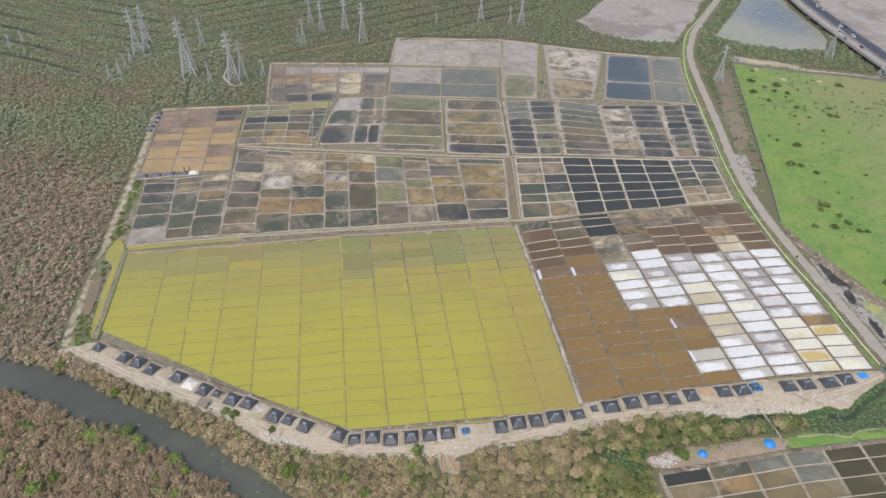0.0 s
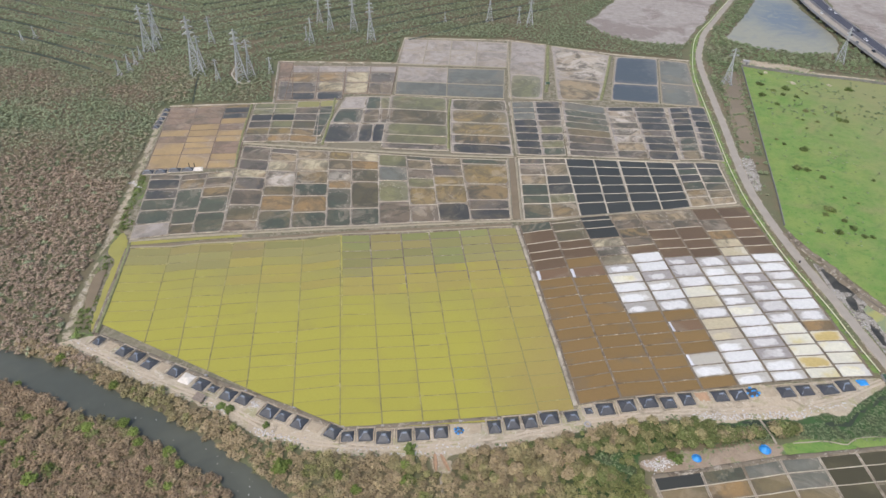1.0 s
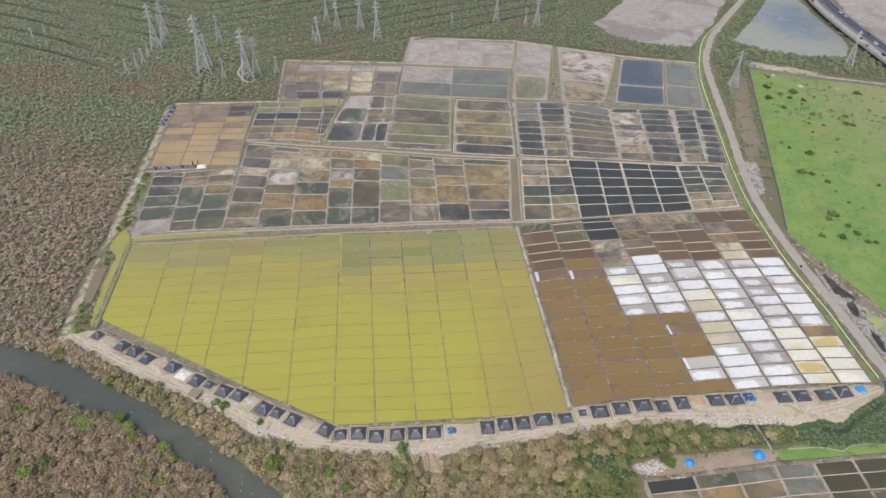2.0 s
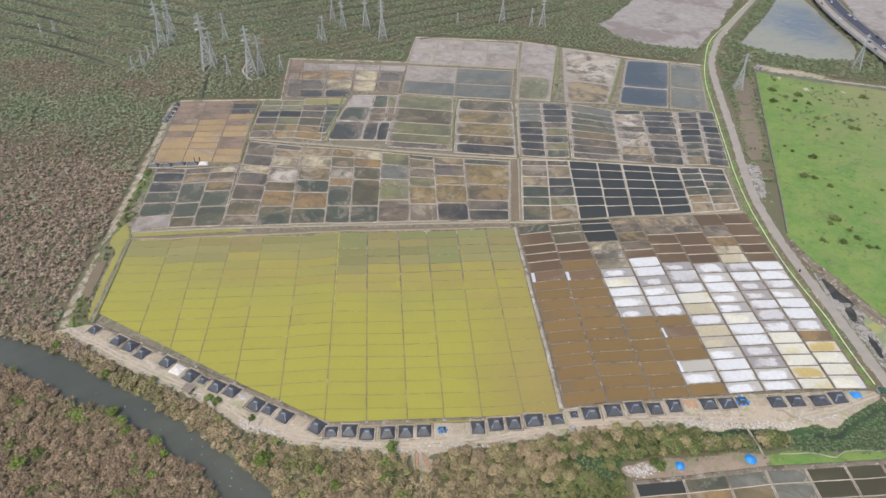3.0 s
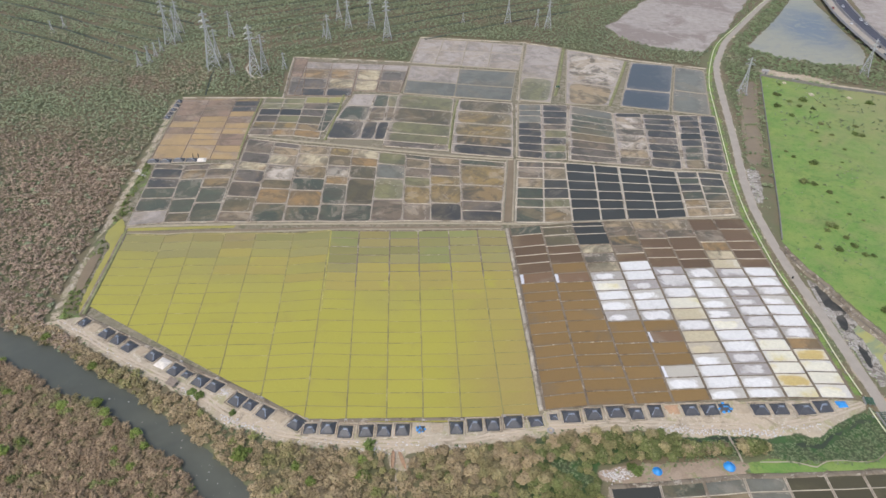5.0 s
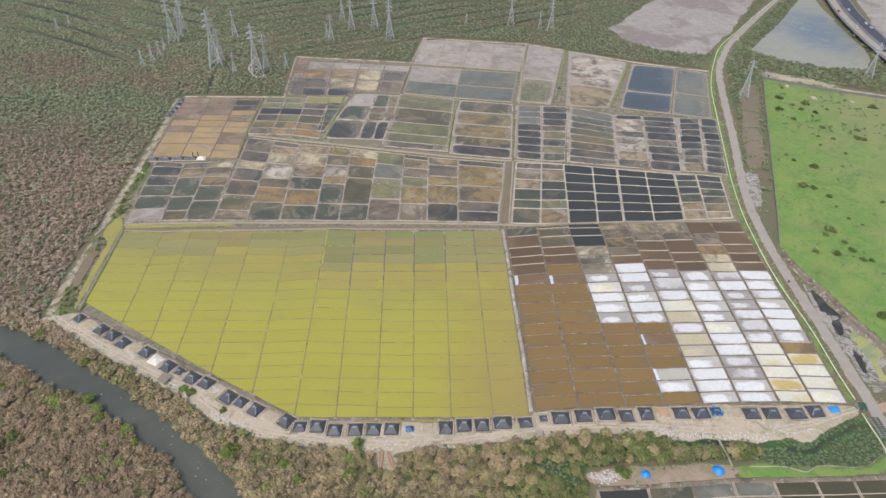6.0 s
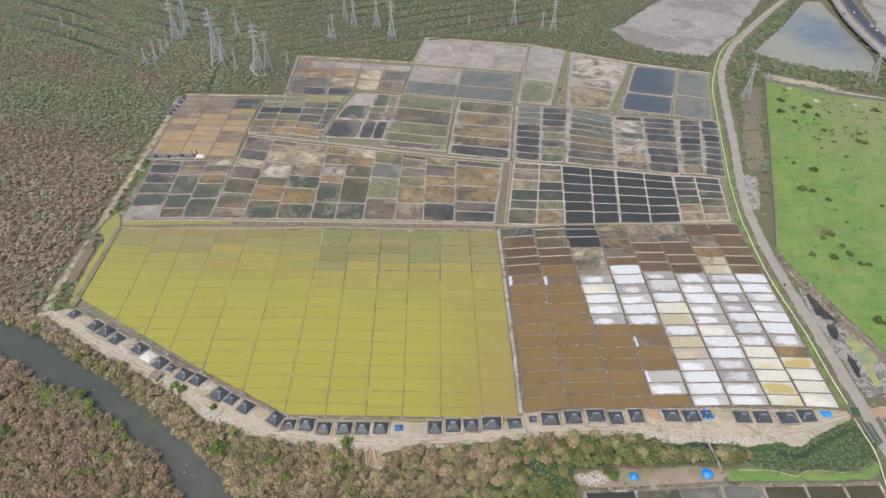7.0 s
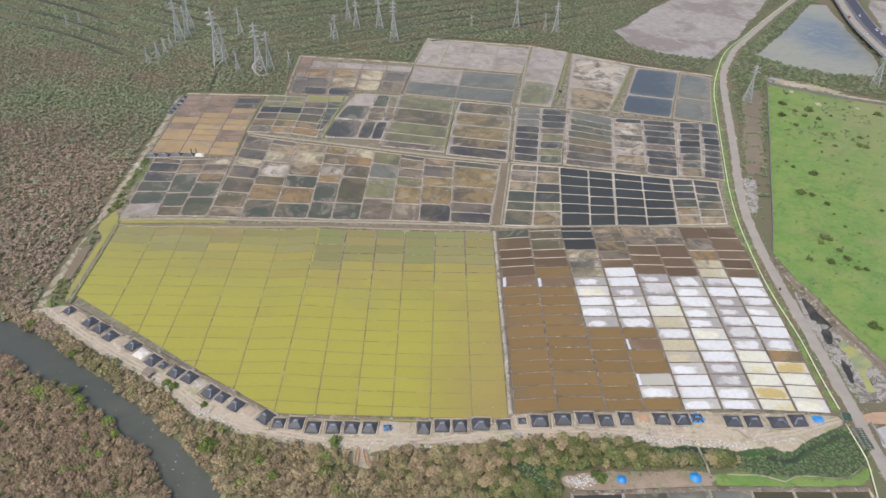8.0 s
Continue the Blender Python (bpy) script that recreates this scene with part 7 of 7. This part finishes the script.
strip &= ~((to_line([(250, 541), (275, 533), (300, 522), (350, 507)], x, y) < 5))
strip &= (y > 545) | (to_line(MEADOW_EDGE, x, y) < 9) | (to_line(ROAD, x, y) < 11) | (signed(SIDE_PONDS, x, y) > 0.5)
x2, y2 = x[strip], y[strip]
scattered("roadside_bushes", NEAR, standing(x2, y2), np.where(y2 > 535, 1.7, 1.5) * rng.uniform(0.6, 1.3, len(x2)), 0.35 + 0.4 * smooth_noise(x2, y2, 0.05, 4.0), BUSH_LEAF, "green roadside bushes and small trees", "bushes", rng.uniform(0.7, 1.1, len(x2)))

# scrub between the road and the mudflat
x, y = jittered(205, 372, 585, 850, 3.2)
d = to_line(ROAD, x, y)
ok = (d > 5.5) & (d < 26) & (signed(MUDFLAT, x, y) > 1.5) & (signed(POND, x, y) > 2) & (x < np.interp(y, [583, 614, 652, 691, 742, 785, 858], [223, 235, 256, 278, 307, 334, 380])) & (to_line(PIPELINE, x, y) > 2)
x, y = x[ok], y[ok]
scattered("roadside_bushes", MID, standing(x, y), 1.5 * rng.uniform(0.6, 1.3, len(x)), rng.uniform(0.1, 0.7, len(x)), BUSH_LEAF, "dull green scrub between road and mudflat", "bushes", rng.uniform(0.6, 0.9, len(x)))

# clumps and hedge lines in the muddy side ponds
x, y = jittered(188, 242, 384, 528, 2.6)
rows = np.min([np.abs(y - 0.25 * (x - 200) - r) for r in (400, 421, 440, 466, 490)], axis=0)
ok = (signed(SIDE_PONDS, x, y) < 1) & ((rows < 1.6) | ((smooth_noise(x, y, 0.11, 12.0) > 0.2) & (y > 430)) | (signed(SIDE_PONDS, x, y) > -2.5)) & (rng.random(len(x)) < 0.75)
x, y = x[ok], y[ok]
scattered("pond_shrubs", LOW, standing(x, y), rng.uniform(0.9, 1.8, len(x)), rng.uniform(0.1, 0.8, len(x)), BUSH_LEAF, "dull green shrubs on banks in the muddy pond", "shrubs", rng.uniform(0.5, 0.9, len(x)))

# tufts of the meadow
x, y = jittered(190, 440, 150, 540, 2.8)
patchy = smooth_noise(x, y, 0.03, 6.0) + 0.5 * smooth_noise(x, y, 0.12, 7.0)
ok = (signed(MEADOW, x, y) < -3) & (rng.random(len(x)) < np.clip(0.08 + 0.5 * (patchy - 0.1), 0.055, 0.6))
north_end = (signed(MEADOW, x, y) < -3) & (y > 440 - 0.1 * (x - 230)) & (patchy > 0.05) & (rng.random(len(x)) < 0.22)
ok |= north_end
x, y = x[ok], y[ok]
scattered("meadow_shrubs", LOW, standing(x, y), np.where(y > 430, 1.15, 0.75) * rng.uniform(0.45, 1.5, len(x)), 0.3 + 0.4 * smooth_noise(x, y, 0.05, 4.0), BUSH_LEAF, "low dark green shrubs scattered over the meadow", "shrubs", rng.uniform(0.5, 0.9, len(x)))


def bush(x, y, radius, label, dry=0.3, tall=0.8):
    body = thing("bush", label, "bush", "single bushes", at=pose(x, y, height_at(x, y)) @ Matrix.Diagonal((radius, radius, radius * tall, 1)))
    tv, tf = leafy(7, 22, 0.17, low=0.0)
    me = mesh_of("foliage", tv, tf, SHRUB_LEAF, True)
    me.attributes.new("tone", "FLOAT", "POINT").data.foreach_set("value", np.full(len(tv), 0.5, np.float32))
    me.attributes.new("dry", "FLOAT", "POINT").data.foreach_set("value", np.full(len(tv), dry, np.float32))
    piece("foliage", me, body)
    bm = bmesh.new()
    for k in range(5):
        a = 2 * math.pi * k / 5
        beam(bm, (0.03 * math.cos(a), 0.03 * math.sin(a), -0.1), (0.35 * math.cos(a), 0.35 * math.sin(a), 0.5), 0.03)
    part("stems", bm, BARK, body)


for x, y, r in ((236.4, 389.1, 3.0), (221.6, 364.8, 3.2), (227, 362.5, 2.2), (232.8, 353.2, 2.0), (225.7, 396.6, 1.6), (251.6, 485.2, 2.2), (261.5, 448.3, 2.3), (265.8, 443.7, 1.3), (253.4, 433.9, 1.5), (262.5, 431.1, 1.7), (250.6, 420.6, 1.3), (283.1, 432.0, 2.4), (279.4, 434.3, 2.6), (310.8, 487.5, 3.2), (254.8, 392.0, 1.3), (263.4, 410.5, 1.5), (245.2, 496.9, 3.0), (239.0, 476.2, 3.2), (262.1, 488.7, 3.6), (255.8, 477.1, 2.4), (253.6, 517.4, 1.8), (264.7, 473.3, 2.0), (275.4, 480.2, 1.6), (245.3, 460.2, 2.2), (284.3, 446.6, 2.0), (262.6, 350.7, 1.4), (233.3, 342.4, 1.0), (223.2, 403.7, 1.3), (220.4, 317.5, 2.9), (216.7, 312.2, 1.8), (224.5, 306.1, 1.8), (206.0, 295.4, 1.9), (216.7, 294.4, 2.4), (226.0, 298.4, 2.3), (228.4, 291.1, 2.0), (232.8, 290.4, 1.5), (219.9, 246.4, 2.4), (222.7, 244.8, 1.4), (235.5, 330.0, 1.3), (241.2, 324.4, 1.0), (222.5, 315.9, 2.2)):
    bush(x, y, r, "dark green rounded bush in the meadow", rng.uniform(0.1, 0.6), 0.6)
bush(-10.5, 147.2, 2.5, "round dark green tree beside the track", 0.1, 1.0)
bush(-67.5, 157.0, 1.4, "small green bush beside the track", 0.2, 1.0)
bush(89.6, 146, 2.3, "dense green shrub beside a rubble heap", 0.1, 0.7)
bush(87.4, 147.8, 1.8, "dense green shrub beside a rubble heap", 0.1, 0.7)
bush(-84, 164.5, 2.2, "low bright green shrub below the track", 0.0, 0.5)
bush(-88, 166.0, 2.0, "low bright green shrub below the track", 0.0, 0.5)

# weeds along the western path, creek plants
x, y = jittered(-225, -150, 195, 450, 2.4)
ok = (to_line(WEST_PATH, x, y) < 10) & (to_line(WEST_PATH, x, y) > 1.6) & (signed(WEST_PATH + WEST_PANS, x, y) < 1) & (signed(PANS, x, y) > 1.5) & (smooth_noise(x, y, 0.08, 3.0) > -0.12)
ok |= (to_line([(p + 4.5, q) for p, q in WEST_PATH], x, y) < 2.2) & (signed(PANS, x, y) > 1.0)
ok &= (np.minimum(signed(WEST_DITCH, x, y), signed(WEST_POOL, x, y)) > 0.4) & ((signed(WEST_MUD, x, y) > -2.2) | (to_line([(p + 4.5, q) for p, q in WEST_PATH], x, y) < 2.4) | (rng.random(len(x)) < 0.1))
x, y = x[ok], y[ok]
scattered("path_weeds", LOW, standing(x, y), rng.uniform(0.6, 1.7, len(x)), rng.uniform(-0.1, 0.5, len(x)), SHRUB_LEAF, "green weeds and shrubs along the western path", "weeds", rng.uniform(0.5, 0.9, len(x)))
x, y = jittered(92, 194, 154, 186, 1.3)
ok = (signed(BOG, x, y) < 2.2) & (to_line(CREEK, x, y) > 0.9) & (signed(SOUTH_EDGE + SOUTH_PANS, x, y) > 1)
x, y = x[ok], y[ok]
scattered("creek_plants", LOW, standing(x, y), rng.uniform(0.5, 1.0, len(x)), rng.uniform(-0.3, 0.35, len(x)), BUSH_LEAF, "low dark green plants covering the creek", "plants", rng.uniform(0.25, 0.6, len(x)))
x, y = jittered(96, 150, 153, 166, 2.8)
ok = (to_line([(105.5, 156.8), (114, 157.5)], x, y) < 1.8) | (to_line([(117, 158.2), (124, 158.6)], x, y) < 1.6) | (to_line([(130.5, 159.6), (139, 160.6)], x, y) < 1.7)
x, y = x[ok], y[ok]
scattered("creek_bushes", NEAR, standing(x, y), rng.uniform(1.7, 2.7, len(x)), rng.uniform(0.0, 0.6, len(x)), MANGROVE, "bushes along the southern side of the creek", "bushes", rng.uniform(0.7, 1.0, len(x)))


# ---- rubble and litter ----
def chips(name, x, y, low, high, material, label, category, z=None):
    tv = np.array([(-1, -0.7, -0.3), (1, -0.8, -0.3), (0.9, 0.8, -0.3), (-0.8, 0.9, -0.3), (-0.6, -0.5, 0.5), (0.7, -0.4, 0.7), (0.5, 0.6, 0.4), (-0.5, 0.5, 0.6)])
    tf = np.array([(4, 5, 6), (4, 6, 7), (0, 1, 5), (0, 5, 4), (1, 2, 6), (1, 6, 5), (2, 3, 7), (2, 7, 6), (3, 0, 4), (3, 4, 7)])
    places = standing(x, y)
    if z is not None:
        places[:, 2] = z
    return scattered(name, [(tv, tf), (tv * np.array([1.3, 0.7, 0.5]), tf)], places, rng.uniform(low, high, len(x)), np.zeros(len(x)), material, label, category)


LITTER = Nodes("litter", 0.7)
LITTER.mat = LITTER.colour(LITTER.vary(LITTER.mix(LITTER.span(LITTER.island(), 0.5, 0.6), lin(206, 203, 198), lin(172, 162, 152)), LITTER.island(), 0.8, 1.1))
spots = [((100, 166.5), (148, 168), 2.2, 420), ((78, 143.3), (87, 145), 2.4, 230), ((-72, 155), (-52, 149.5), 1.6, 150), ((-100, 171), (-85, 163), 1.0, 50), ((-40, 147), (30, 151), 1.0, 110), ((-20, 145), (5, 146.5), 1.4, 70), ((-76, 168), (-73, 166), 2.0, 60), ((140, 169), (168, 175), 1.6, 60), ((-168, 202), (-120, 178), 1.0, 50), ((-196, 338), (-188, 330), 3.0, 60), ((186, 360), (196, 378), 4.0, 40)]
px, py = [], []
for (ax, ay), (bx, by), spread, count in spots:
    s = rng.random(count)
    px += list(ax + (bx - ax) * s + rng.normal(0, spread * 0.6, count))
    py += list(ay + (by - ay) * s + rng.normal(0, spread * 0.5, count))
px, py = np.array(px), np.array(py)
keep = (signed(RIVER, px, py) > 1) & (to_line(CREEK, px, py) > 1.5)
chips("litter", px[keep], py[keep], 0.12, 0.5, LITTER.mat, "white and grey rubble and plastic litter", "litter")
s = rng.random(34) ** 0.6
rx, ry = np.interp(s, [0, 0.35, 0.7, 1], [-150, -110, -78, -50]) + rng.normal(0, 4, 34), np.interp(s, [0, 0.35, 0.7, 1], [173, 159, 141, 120]) + rng.normal(0, 2.5, 34)
keep = signed(RIVER, rx, ry) < -2
chips("floating_litter", rx[keep], ry[keep], 0.08, 0.26, LITTER.mat, "pale litter floating on the river", "litter", -0.72)

# green plants in the clearing among the bank trees
x, y = jittered(56, 78, 134, 154, 1.5)
x, y = x[np.hypot(x - 65, y - 144) < 8], y[np.hypot(x - 65, y - 144) < 8]
scattered("clearing_plants", LOW, standing(x, y), rng.uniform(0.5, 1.0, len(x)), rng.uniform(-0.4, 0.1, len(x)), BUSH_LEAF, "low green plants in a clearing among bank trees", "plants", rng.uniform(0.25, 0.5, len(x)))

# weeds along the foot of the embankment and on the causeway
x, y = jittered(-175, 190, 138, 206, 1.5)
ok = (np.abs(to_line(SOUTH_EDGE, x, y) - 0.3) < 1.3) & (smooth_noise(x, y, 0.09, 21.0) > 0.12) & (signed(BOG, x, y) > 0)
ok |= (signed(CAUSEWAY, x, y) < 0.8) & (signed(CAUSEWAY, x, y) > -1.6) & (x > 92) & (smooth_noise(x, y, 0.12, 22.0) > -0.1)
ok |= (signed(SOUTH_EDGE + SOUTH_PANS, x, y) < -1) & (signed(PANS, x, y) > 5) & (smooth_noise(x, y, 0.06, 23.0) > 0.62) & (rng.random(len(x)) < 0.3)
x, y = x[ok], y[ok]
scattered("bank_weeds", LOW, standing(x, y), rng.uniform(0.35, 0.85, len(x)), rng.uniform(-0.2, 0.5, len(x)), BUSH_LEAF, "low green weeds along the foot of the embankment", "weeds", rng.uniform(0.25, 0.5, len(x)))

# rough grass along the road
x, y = jittered(176, 380, 180, 800, 1.8)
d = to_line(ROAD, x, y)
ok = (d > 3.2) & (d < 6.5) & (signed(SLUDGE, x, y) > 1) & (signed(SIDE_PONDS, x, y) > 0.5) & (smooth_noise(x, y, 0.05, 24.0) > -0.35) & (to_line(PIPELINE, x, y) > 0.8) & (rng.random(len(x)) < 0.6)
x, y = x[ok], y[ok]
scattered("roadside_weeds", LOW, standing(x, y), rng.uniform(0.3, 0.75, len(x)), rng.uniform(0.1, 0.9, len(x)), BUSH_LEAF, "rough olive grass and weeds along the road", "weeds", rng.uniform(0.2, 0.45, len(x)))
